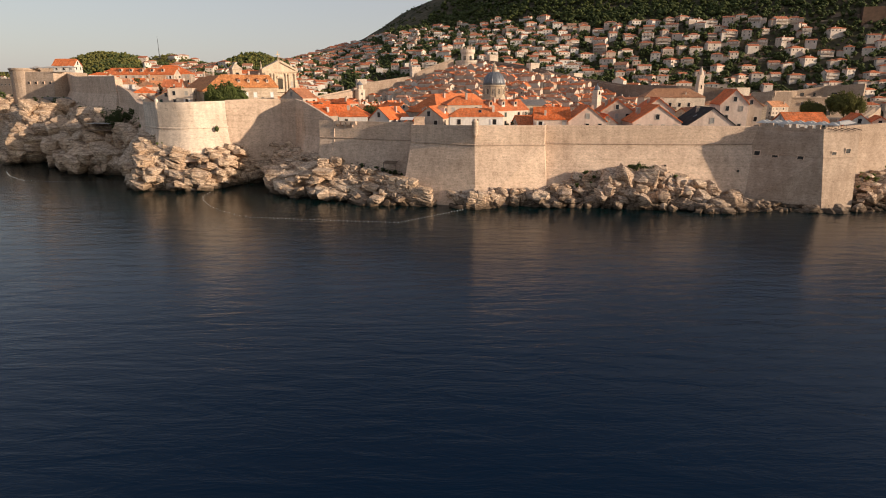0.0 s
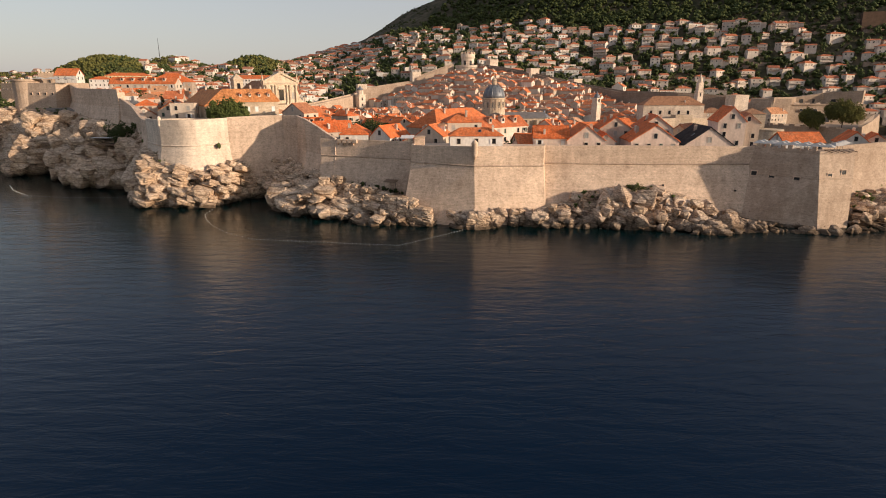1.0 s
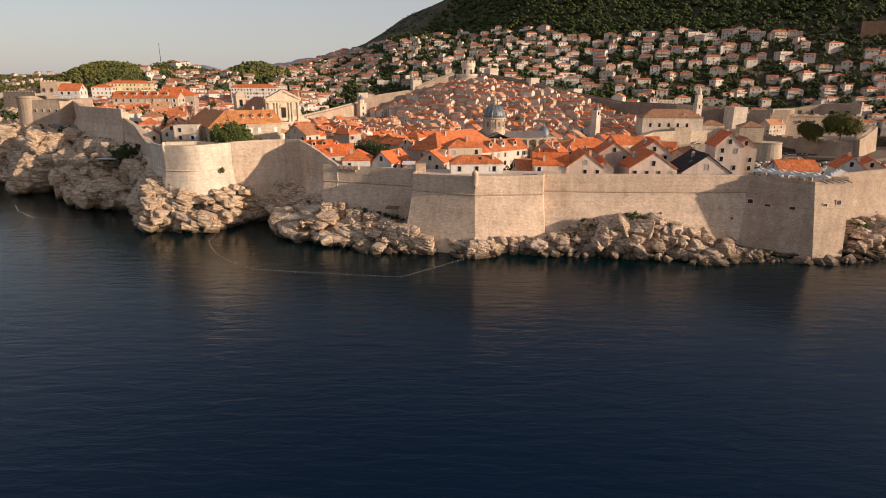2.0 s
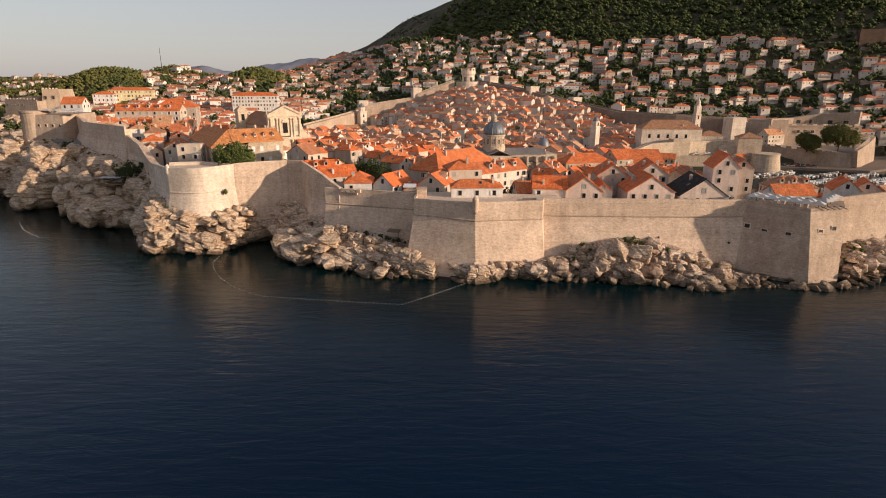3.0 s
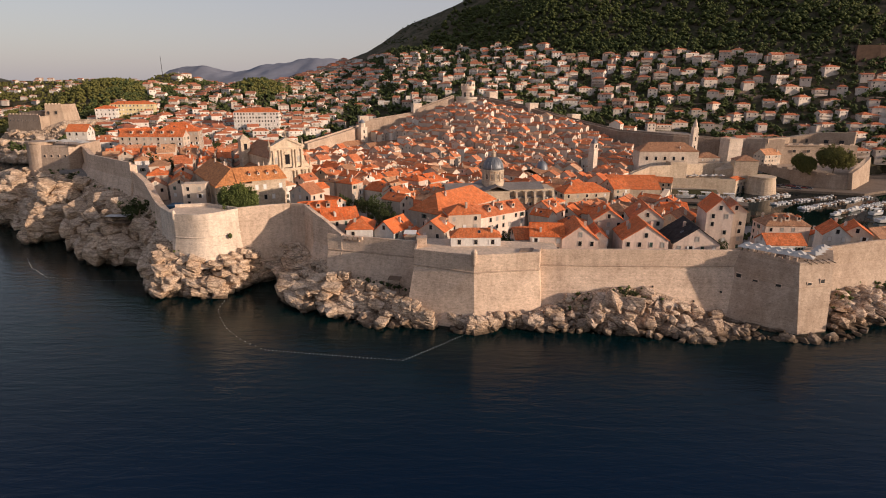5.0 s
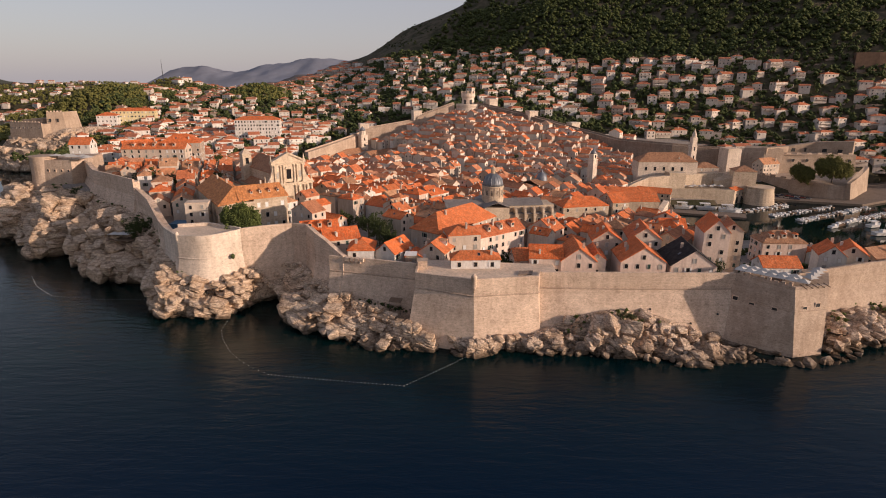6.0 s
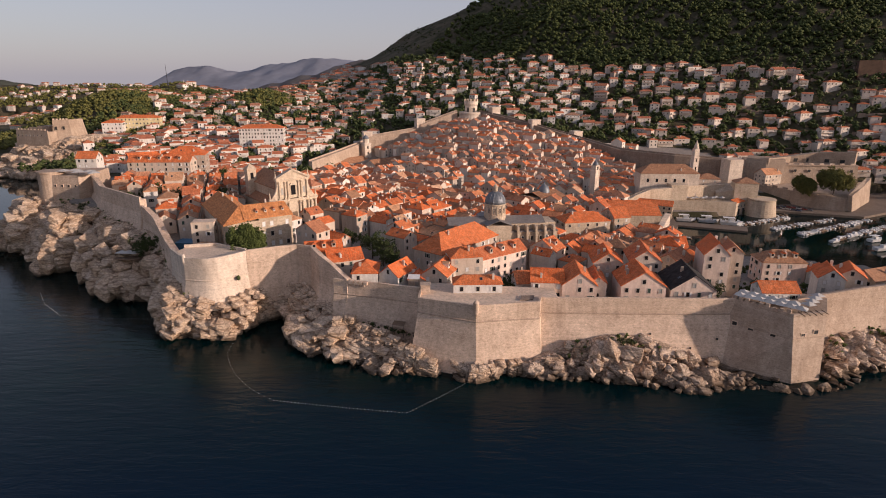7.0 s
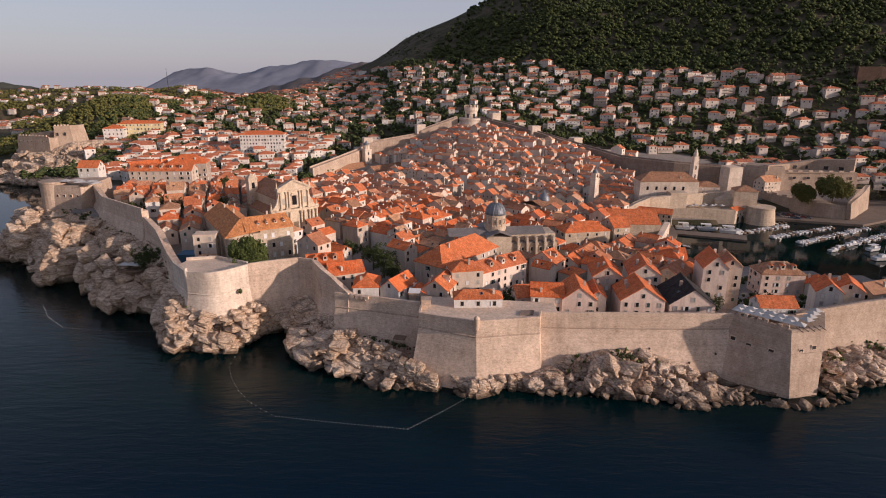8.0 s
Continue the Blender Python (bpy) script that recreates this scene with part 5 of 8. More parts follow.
def house(x, y, z, w, d, h, turn, roof="gable", rise=None, wall=TOWN_WALL, tile=OLD_TILES, near_by=False, chimneys=1, dormers=0, label="", category="house", group="", name="house",
          seed=0, floor=3.1, pitch=3.0, skip=0.18, sink=5.0, windows=True, over=0.35, annex=False):
    """A house with its ridge along its own x: walls with gables, tiled roof, windows, chimneys."""
    r = random.Random(seed * 7919 + int(x * 13) + int(y * 17))
    rise = rise or d * 0.5 * 0.56
    root = thing(name, pose(x, y, z, 0, 0, turn), label or "stone house with a red clay tile roof", category, group)
    s = Shape()
    if roof == "gable":
        v = [(-w / 2, -d / 2, -sink), (w / 2, -d / 2, -sink), (w / 2, d / 2, -sink), (-w / 2, d / 2, -sink), (-w / 2, -d / 2, h), (w / 2, -d / 2, h), (w / 2, d / 2, h), (-w / 2, d / 2, h), (-w / 2, 0, h + rise), (w / 2, 0, h + rise)]
        s.add(v, [(0, 1, 5, 4), (2, 3, 7, 6), (1, 2, 6, 9, 5), (3, 0, 4, 8, 7), (4, 5, 9, 8), (6, 7, 8, 9), (3, 2, 1, 0)])
        cap = Shape().gable_roof(w, d, h + 0.02, rise, over)
    elif roof == "hip":
        s.box(-w / 2, w / 2, -d / 2, d / 2, -sink, h)
        cap = Shape().hip_roof(w, d, h + 0.1, rise, over)
    else:
        s.box(-w / 2, w / 2, -d / 2, d / 2, -sink, h)
        cap = Shape().box(-w / 2 - 0.1, w / 2 + 0.1, -d / 2 - 0.1, d / 2 + 0.1, h, h + 0.3).box(-w / 2 + 0.3, w / 2 - 0.3, -d / 2 + 0.3, d / 2 - 0.3, h + 0.3, h + 0.34)
    part("wall", s, wall, root)
    top = part("roof", cap, tile if roof != "flat" else PAVING, root)
    if windows:
        spots = window_places(w, d, h, r, 3.4, pitch, floor, skip)
        if near_by:
            for o, u in spots:
                if (u == (1, 0) or abs(u[1]) == 1):
                    k = r.random()
                    q = part("window", WINDOW_OPEN if k < 0.36 else WINDOW_LEAVES if k < 0.48 else WINDOW_GREEN_LEAVES if k < 0.54 else WINDOW_PALE if k < 0.72 else WINDOW_SHUT if k < 0.93 else WINDOW_GREEN, None, root)
                    q.matrix_local = Matrix.Translation(o) @ Matrix.Rotation(math.atan2(u[1], u[0]), 4, "Z")
            if roof == "gable":
                for sx in (-1, 1):
                    q = part("window", WINDOW_OPEN if r.random() < 0.7 else WINDOW_SHUT, None, root)
                    q.matrix_local = Matrix.Translation((sx * w / 2, 0, h + rise * 0.18)) @ Matrix.Rotation(sx * math.pi / 2, 4, "Z")
        elif spots:
            q = Shape()
            for o, u in spots:
                q.window(o, u, 0.95, 1.45, (0, 1 if r.random() < 0.75 else 2))
            tagged(part("windows", q, [FRAME, GLASS, SHUTTER], root), kind="stuff")
    if annex:
        a, b, e = w * r.uniform(0.4, 0.7), r.uniform(2.2, 3.6), h * r.uniform(0.55, 0.85)
        o = r.uniform(-0.15, 0.15) * w
        part("annex", Shape().prism([(o - a / 2, -d / 2 - b), (o + a / 2, -d / 2 - b), (o + a / 2, -d / 2), (o - a / 2, -d / 2)], -sink, None, [e - 1.1, e - 1.1, e, e]), wall, root)
        c = 0.3
        part("annex_roof", Shape().prism([(o - a / 2 - c, -d / 2 - b - c), (o + a / 2 + c, -d / 2 - b - c), (o + a / 2 + c, -d / 2), (o - a / 2 - c, -d / 2)], [e - 1.15, e - 1.15, e + 0.05, e + 0.05], None, [e - 0.9, e - 0.9, e + 0.3, e + 0.3]), tile, root)
    for i in range(chimneys):
        fx, fy = r.uniform(-0.38, 0.38) * w, r.choice((-1, 1)) * r.uniform(0.1, 0.36) * d
        q = part("chimney", CHIMNEY, None, top)
        q.matrix_local = Matrix.Translation((fx, fy, h + rise * (1 - abs(fy) / (d / 2)) + 0.3)) @ Matrix.Diagonal((1, 1, r.uniform(0.7, 1.2), 1))
    if near_by and roof != "flat" and r.random() < 0.5:
        k, fx = r.choice((-1, 1)), r.uniform(-0.25, 0.25) * w
        q = part("skylight", SKYLIGHT, None, top)
        q.matrix_local = Matrix.Translation((fx, k * d * 0.25, h + rise * 0.5 + 0.27)) @ Matrix.Rotation(-k * math.atan2(rise, d / 2), 4, "X")
    for i in range(dormers):
        fx = (i + 0.5) / dormers * w * 0.8 - w * 0.4
        q = part("dormer", DORMER, None, top)
        q.matrix_local = Matrix.Translation((fx, -d * 0.24, h + rise * 0.52 + 0.5))
    return root


NEAR_GROUP = "houses behind the sea wall"


def close_house(*a, **k):
    return house(*a, near_by=True, group=NEAR_GROUP, **k)


# houses along the inside of the sea wall: x, y, base, width, depth, height, turn
close_house(10.6, 188.6, 16.0, 17.0, 6.8, 9.2, 2, "hip", 2.5, WHITE_WALL, NEW_TILES, chimneys=1, floor=5, pitch=5.2, skip=0, label="long low cream house with an orange hipped roof on the bastion")
close_house(-30.8, 204.0, 14.0, 12.0, 9.5, 10.6, 92, "hip", 3.4, WHITE_WALL, NEW_TILES, chimneys=1, label="white house with an orange hipped roof by the sloping parapet")
close_house(-18.8, 204.0, 14.0, 13.0, 8.4, 9.8, 62, "gable", 3.6, WHITE_WALL, NEW_TILES, chimneys=1, label="white gabled house with a bright orange roof")
close_house(-11.0, 202.0, 14.0, 7.0, 6.4, 8.0, 84, "gable", 1.8, TOWN_WALL, OLD_TILES, chimneys=1, label="small low stone house beside the guard box")
close_house(-2.6, 203.4, 14.0, 13.0, 10.0, 10.2, 70, "gable", 3.6, TOWN_WALL, NEW_TILES, chimneys=2, dormers=1, label="stone house with an orange gabled roof and a dormer")
close_house(6.6, 211.6, 14.0, 12.5, 10.5, 14.2, 12, "hip", 3.2, TOWN_WALL, NEW_TILES, chimneys=1, label="tall cream house with a hipped orange roof")
close_house(20.5, 222.0, 12.0, 24.0, 9.6, 14.0, 38, "gable", 3.4, PINK_WALL, OLD_TILES, chimneys=2, dormers=3, label="long pink house with red dormers in its roof")
close_house(4.5, 240.0, 8.0, 40.0, 15.0, 17.0, 51, "hip", 6.8, TOWN_WALL, NEW_TILES, chimneys=2, pitch=4.0, label="big long building with a plain bright orange hipped roof", over=0.6)
close_house(36.4, 195.6, 13.0, 11.5, 10.0, 11.2, -6, "gable", 3.4, PINK_WALL, NEW_TILES, chimneys=1, skip=0.12, label="pink house whose eaves face the sea")
close_house(47.6, 196.6, 13.0, 15.0, 12.2, 10.6, 86, "gable", 4.6, PINK_WALL, NEW_TILES, chimneys=1, skip=0.12, label="pink gabled house with a steep orange roof")
close_house(55.4, 200.0, 13.0, 13.0, 6.4, 9.8, 84, "gable", 2.4, TOWN_WALL, OLD_TILES, chimneys=1, label="narrow plain house against its neighbour")
close_house(70.4, 196.8, 12.0, 15.0, 15.6, 11.2, 86, "gable", 5.2, PINK_WALL, NEW_TILES, chimneys=3, skip=0.12, label="wide pink gabled house with an orange roof")
close_house(88.4, 197.6, 11.0, 18.0, 15.6, 11.0, 84, "gable", 5.6, PINK_WALL, BLACK_ROOF, chimneys=1, skip=0.2, label="wide gabled house with a black felted roof")
close_house(106.0, 217.0, 9.0, 14.0, 9.4, 19.5, 80, "gable", 4.8, PINK_WALL, OLD_TILES, chimneys=1, skip=0.35, label="tall pink gabled house near the tower")
close_house(115.0, 222.0, 9.0, 13.0, 8.0, 18.6, 78, "gable", 3.2, TOWN_WALL, BROWN_TILES, chimneys=1, label="tall narrow house with a brown roof")
close_house(114.8, 186.6, 20.0, 12.6, 8.6, 3.6, -3, "gable", 2.6, WHITE_WALL, NEW_TILES, chimneys=0, floor=6, label="small house with a plain bright orange roof on the tower")
close_house(150.6, 246.0, 4.0, 19.0, 12.0, 11.5, -3, "hip", 4.6, PINK_WALL, BROWN_TILES, chimneys=5, dormers=3, pitch=3.6, label="long pink house with dormers in its brown roof by the harbour")
close_house(165.5, 240.0, 4.0, 9.0, 9.0, 8.0, 60, "gable", 2.4, TOWN_WALL, NEW_TILES, chimneys=1, label="low house with an orange roof beside the long pink house")
close_house(147.5, 208.0, 9.0, 11.0, 9.0, 12.4, 70, "gable", 3.6, WHITE_WALL, OLD_TILES, chimneys=1, label="white gabled house behind the eastern wall")
close_house(158.5, 212.0, 9.0, 11.0, 10.0, 11.6, 64, "gable", 3.4, TOWN_WALL, NEW_TILES, chimneys=1, label="gabled house with an orange roof behind the eastern wall")
close_house(172.0, 216.0, 8.0, 14.0, 10.0, 10.0, 20, "gable", 3.2, TOWN_WALL, BROWN_TILES, chimneys=1, label="stone house with a brown roof behind the eastern wall")
close_house(62.5, 214.0, 11.0, 14.0, 11.0, 15.0, 84, "gable", 4.0, TOWN_WALL, NEW_TILES, chimneys=2, label="stone house in the second row behind the wall")
close_house(78.0, 216.5, 10.0, 15.0, 12.0, 16.0, 82, "gable", 4.4, TOWN_WALL, OLD_TILES, chimneys=2, label="stone house with a steep roof in the second row")
close_house(93.0, 222.0, 8.0, 14.0, 11.0, 15.0, 50, "gable", 3.6, TOWN_WALL, OLD_TILES, chimneys=2, label="stone house with a red roof towards the harbour")
close_house(29.5, 201.5, 13.0, 9.0, 10.0, 8.6, 8, "gable", 3.0, PINK_WALL, OLD_TILES, chimneys=1, label="lower house with a red roof among trees")
close_house(-52.0, 228.0, 17.0, 15.0, 10.0, 8.4, 18, "gable", 3.2, TOWN_WALL, NEW_TILES, chimneys=1, dormers=3, label="low house with an orange roof inside the sloping wall")
close_house(-42.0, 219.0, 16.0, 14.0, 10.0, 8.4, 24, "gable", 3.4, TOWN_WALL, NEW_TILES, chimneys=2, label="low house with two orange roof slopes inside the wall")

# the college and its neighbours behind the round bastion
college = thing("college", pose(-96.5, 236.0, 18, 0, 0, 32.3), "large stone college with ochre tiled roofs", "building")
part("wall", Shape().box(15.4, 30.2, 0.3, 14.4, -6, 16.4).box(0.4, 15.4, 0.3, 50, -6, 15.2), CHURCH_STONE, college)
wing = Shape().add([(0, -0.4, 14.6), (15.8, -0.4, 16.3), (15.8, 50.4, 16.3), (0, 50.4, 14.6), (0, -0.4, 15.0), (15.8, -0.4, 16.7), (15.8, 50.4, 16.7), (0, 50.4, 15.0), (8.6, 7.0, 21.2), (8.6, 50.4, 21.2)],
                   [(3, 2, 1, 0), (0, 1, 5, 4), (1, 2, 6, 5), (2, 3, 7, 6), (3, 0, 4, 7), (4, 5, 8), (5, 6, 9, 8), (7, 4, 8, 9), (6, 7, 9)])
part("roof", wing, COLLEGE_TILES, college, "faded ochre tiles")
front = Shape().add([(9, -0.3, 16.2), (30.8, -0.3, 16.2), (30.8, 15.0, 16.2), (9, 15.0, 16.2), (9, -0.3, 16.6), (30.8, -0.3, 16.6), (30.8, 15.0, 16.6), (9, 15.0, 16.6), (9, 7.4, 21.5), (29.2, 7.4, 21.5)],
                    [(3, 2, 1, 0), (0, 1, 5, 4), (1, 2, 6, 5), (2, 3, 7, 6), (3, 0, 4, 7), (4, 5, 9, 8), (6, 7, 8, 9), (5, 6, 9), (7, 4, 8)])
part("roof", front, COLLEGE_TILES, college)
for i in range(4):
    for k in range(3):
        if (i + k) % 5 != 4:
            q = part("window", WINDOW_PALE if (i * 2 + k) % 3 else WINDOW_OPEN, None, college)
            q.matrix_local = pose(17.4 + i * 3.5, 0.3, 3.0 + k * 4.6) @ Matrix.Diagonal((1.2, 1, 1.3, 1))
for i in range(3):
    for k in range(2):
        q = part("window", WINDOW_PALE if (i + k) % 2 else WINDOW_OPEN, None, college)
        q.matrix_local = pose(2.6 + i * 4.4, 0.3, 6.0 + k * 5.2)
for i in range(9):
    q = part("window", WINDOW_OPEN, None, college)
    q.matrix_local = pose(0.4, 4 + i * 5.2, 8.6, 0, 0, -90)
for i in range(4):
    q = part("dormer", DORMER, None, college)
    q.matrix_local = pose(15.2 + i * 3.9, 3.6, 18.9) @ Matrix.Diagonal((0.6, 1.1, 0.7, 1))
for x, y, z in ((21.0, 8.4, 21.2), (9.2, 22.0, 21.0), (8.0, 36.0, 21.0), (25.5, 9.2, 20.6)):
    q = part("chimney", CHIMNEY, None, college)
    q.matrix_local = pose(x, y, z)
close_house(-106.8, 241.2, 18.0, 9.4, 7.0, 15.6, 8, "flat", wall=TOWN_WALL, chimneys=0, label="plain cream block with a flat roof behind the bastion")
close_house(-104.0, 233.0, 18.0, 8.0, 6.0, 7.0, 12, "hip", 1.6, TOWN_WALL, OLD_TILES, chimneys=0, label="low outhouse with a red roof behind the bastion")
court = thing("ball_court", pose(-116, 246, ground(-116, 246)), "small blue court inside the wall", "court")
part("surface", Shape().box(-5, 3.5, -5, 2.5, 0.0, 5.0), POOL, court)

# baroque church
church = thing("church", pose(-83.5, 302.5, 17.2, 0, 0, 38) @ Matrix.Diagonal((1, 1, 1.13, 1)), "baroque stone church with a tall two-storey facade", "church")
part("nave", Shape().box(-8.6, 8.6, 1, 40, -4, 17.5).box(-13, -8.6, 3, 38, -4, 10).box(8.6, 13, 3, 38, -4, 10), CHURCH_STONE, church)
q = part("roof", Shape().gable_roof(39, 17.2, 17.55, 5.2, 0.5), BROWN_TILES, church)
q.matrix_local = pose(0, 21, 0, 0, 0, 90)
part("aisle_roof", Shape().prism([(-13.3, 2), (-8.6, 2), (-8.6, 38.3), (-13.3, 38.3)], [10, 12.6, 12.6, 10], None, [10.3, 12.9, 12.9, 10.3]).prism([(8.6, 2), (13.3, 2), (13.3, 38.3), (8.6, 38.3)], [12.6, 10, 10, 12.6], None, [12.9, 10.3, 10.3, 12.9]), BROWN_TILES, church)
f = Shape().box(-13.2, 13.2, -0.9, 1.4, -4, 11.4).box(-8.9, 8.9, -0.7, 1.4, 13.0, 21.2)
f.add([(-9.2, -1.0, 22.4), (9.2, -1.0, 22.4), (0, -1.0, 26.3), (-9.2, 1.4, 22.4), (9.2, 1.4, 22.4), (0, 1.4, 26.3)], [(0, 1, 2), (4, 3, 5), (1, 4, 5, 2), (3, 0, 2, 5), (0, 3, 4, 1)])
part("facade", f, FACADE_STONE, church)
for z, w, d in ((11.4, 13.8, 1.5), (21.2, 9.6, 1.3)):
    part("cornice", Shape().box(-w + 0.4, w - 0.4, -d + 0.35, 1.5, z, z + 0.6).box(-w, w, -d - 0.25, 1.6, z + 0.6, z + 1.2), FACADE_STONE, church)
for sx in (-1, 1):
    rake = Shape().prism([(-0.45, -1.7), (0.45, -1.7), (0.45, 1.6), (-0.45, 1.6)], 0, None, 10.3)
    q = part("raking_cornice", rake, FACADE_STONE, church)
    q.matrix_local = Matrix.Translation((sx * 9.5, 0, 22.5)) @ Matrix.Rotation(-sx * radians(67), 4, "Y")
    part("scroll", Shape().add([(sx * 8.9, -0.5, 12.6), (sx * 13.0, -0.5, 12.6), (sx * 11.8, -0.5, 13.8), (sx * 10.2, -0.5, 15.6), (sx * 8.9, -0.5, 19.0), (sx * 8.9, 0.9, 12.6), (sx * 13.0, 0.9, 12.6), (sx * 11.8, 0.9, 13.8), (sx * 10.2, 0.9, 15.6), (sx * 8.9, 0.9, 19.0)],
         [(0, 1, 2, 3, 4), (9, 8, 7, 6, 5), (1, 6, 7, 2), (2, 7, 8, 3), (3, 8, 9, 4)]), FACADE_STONE, church)
    for ox, oz in ((13.0, 12.6), (9.2, 22.4)):
        part("obelisk", Shape().box(sx * ox - 0.6, sx * ox + 0.6, -0.6, 0.6, oz, oz + 0.9).round(sx * ox, 0, [(0.5, oz + 0.9), (0.42, oz + 1.6), (0.08, oz + 4.0)], 8), FACADE_STONE, church)
    for cx in (3.2, 5.0, 8.0, 9.8, 12.2):
        part("column", Shape().box(sx * cx - 0.7, sx * cx + 0.7, -2.1, -0.9, -0.5, 1.2).round(sx * cx, -1.5, [(0.58, 1.2), (0.5, 10.2), (0.75, 10.8), (0.8, 11.4)], 10), FACADE_STONE, church)
    for cx in (3.0, 4.6, 7.8):
        part("column", Shape().box(sx * cx - 0.6, sx * cx + 0.6, -1.5, -0.7, 12.6, 13.6).round(sx * cx, -1.1, [(0.48, 13.6), (0.42, 20.2), (0.65, 20.7), (0.68, 21.2)], 10), FACADE_STONE, church)
    part("niche", Shape().window((sx * 6.5, -0.9, 3.0), (1, 0), 1.5, 3.4), [FACADE_STONE, SHUTTER], church)
    part("niche", Shape().window((sx * 6.2, -0.7, 15.0), (1, 0), 1.3, 3.0), [FACADE_STONE, SHUTTER], church)
part("door", Shape().window((0, -0.9, 0.2), (1, 0), 3.0, 6.0), [FACADE_STONE, WOOD], church, "tall wooden church door")
part("window", Shape().window((0, -0.7, 14.4), (1, 0), 2.6, 4.6), [FACADE_STONE, GLASS], church, "large dark central window")
part("window_hood", Shape().prism([(-2.0, -1.6), (2.0, -1.6), (2.0, -0.6), (-2.0, -0.6)], 19.3, [(-1.2, -1.4), (1.2, -1.4), (1.2, -0.6), (-1.2, -0.6)], 20.3), FACADE_STONE, church)
part("cross", Shape().box(-0.5, 0.5, -0.4, 0.6, 26.0, 27.2).box(-0.16, 0.16, 0, 0.3, 27.2, 30.6).box(-1.0, 1.0, 0, 0.3, 29.1, 29.45), FACADE_STONE, church)
part("bell_tower", Shape().box(-12.5, -7.5, 33, 38, 8, 23.4).box(-12.8, -7.2, 32.7, 38.3, 23.4, 23.9).add([(-12.9, 32.6, 23.9), (-7.1, 32.6, 23.9), (-7.1, 38.4, 23.9), (-12.9, 38.4, 23.9), (-10, 35.5, 26.6)], [(0, 1, 4), (1, 2, 4), (2, 3, 4), (3, 0, 4)]), CHURCH_STONE, church, "square stone bell tower with a low roof")
# dark panes paint the shade inside the open belfry
part("bell_opening", Shape().window((-10, 33, 19.0), (1, 0), 1.8, 3.0), [CHURCH_STONE, GLASS], church)
part("bell_opening", Shape().window((-7.5, 35.5, 19.0), (0, 1), 1.8, 3.0), [CHURCH_STONE, GLASS], church)

# cathedral with the lead dome
cath = thing("cathedral", pose(23.6, 273, 15.5, 0, 0, 8) @ Matrix.Scale(0.86, 4), "stone cathedral with a grey lead dome on a drum", "church")
part("nave", Shape().box(-20, 34, -7, 7, -9, 12.6).box(-14, 34, -11, 12, -9, 8.4).box(-7, 7, -12, 17, -9, 12.6), CHURCH_STONE, cath)
part("roof", Shape().gable_roof(55, 14, 12.6, 2.6, 0.4), LEAD_ROOF, cath)
q = part("roof", Shape().gable_roof(29, 14, 12.7, 2.6, 0.4), LEAD_ROOF, cath)
q.matrix_local = pose(0, 2.5, 0, 0, 0, 90)
part("aisle_roof", Shape().box(-14.4, 34.4, -11.4, -7, 8.4, 8.9).box(-20.4, 34.4, 7, 12.4, 8.4, 8.9), LEAD_ROOF, cath)
part("drum", Shape().round(0, 0, [(6.2, 12), (6.2, 17.0), (5.9, 17.1), (5.9, 22.2), (6.3, 22.4), (6.3, 23.2)], 24), CHURCH_STONE, cath)
for i in range(12):
    a = 2 * math.pi * (i + 0.5) / 12
    q = part("window", WINDOW_BIG, None, cath)
    q.matrix_local = Matrix.Rotation(a, 4, "Z") @ Matrix.Translation((0, -5.86, 18.2)) @ Matrix.Diagonal((0.8, 1, 1.25, 1))
    q = part("pilaster", Shape().box(-0.35, 0.35, -6.15, -5.7, 17.1, 22.3), CHURCH_STONE, cath)
    q.matrix_local = Matrix.Rotation(a + math.pi / 12, 4, "Z")
part("dome", Shape().round(0, 0, [(5.8, 23.2), (5.75, 24.4), (5.3, 26.2), (4.5, 27.7), (3.3, 29.0), (1.6, 29.9)], 32), LEAD, cath, "ribbed grey lead dome", True)
for i in range(16):
    q = part("rib", Shape().add([p for r_, z_ in ((5.85, 23.2), (5.8, 24.4), (5.35, 26.2), (4.55, 27.7), (3.35, 29.0), (1.6, 29.95)) for p in ((-0.13, -r_, z_), (0.13, -r_, z_), (0, -r_ - 0.12, z_ + 0.04))],
             [(3 * k, 3 * k + 2, 3 * k + 5, 3 * k + 3) for k in range(5)] + [(3 * k + 2, 3 * k + 1, 3 * k + 4, 3 * k + 5) for k in range(5)]), LEAD, cath)
    q.matrix_local = Matrix.Rotation(2 * math.pi * i / 16, 4, "Z")
part("lantern", Shape().round(0, 0, [(1.5, 29.8), (1.3, 30.0), (1.3, 32.0), (1.6, 32.2), (1.2, 32.8), (0.3, 33.8), (0.08, 35.4)], 12), CHURCH_STONE, cath)
for i in range(5):
    for sy in (-1,):
        q = part("buttress", Shape().prism([(-0.6, -14.5), (0.6, -14.5), (0.6, -7), (-0.6, -7)], -3, [(-0.6, -12.0), (0.6, -12.0), (0.6, -7), (-0.6, -7)], 11.7), CHURCH_STONE, cath)
        q.matrix_local = pose(11 + i * 5.2, 0, 0)
    q = part("window", WINDOW_BIG, None, cath)
    q.matrix_local = pose(13.6 + i * 5.2, -12, 4.0)
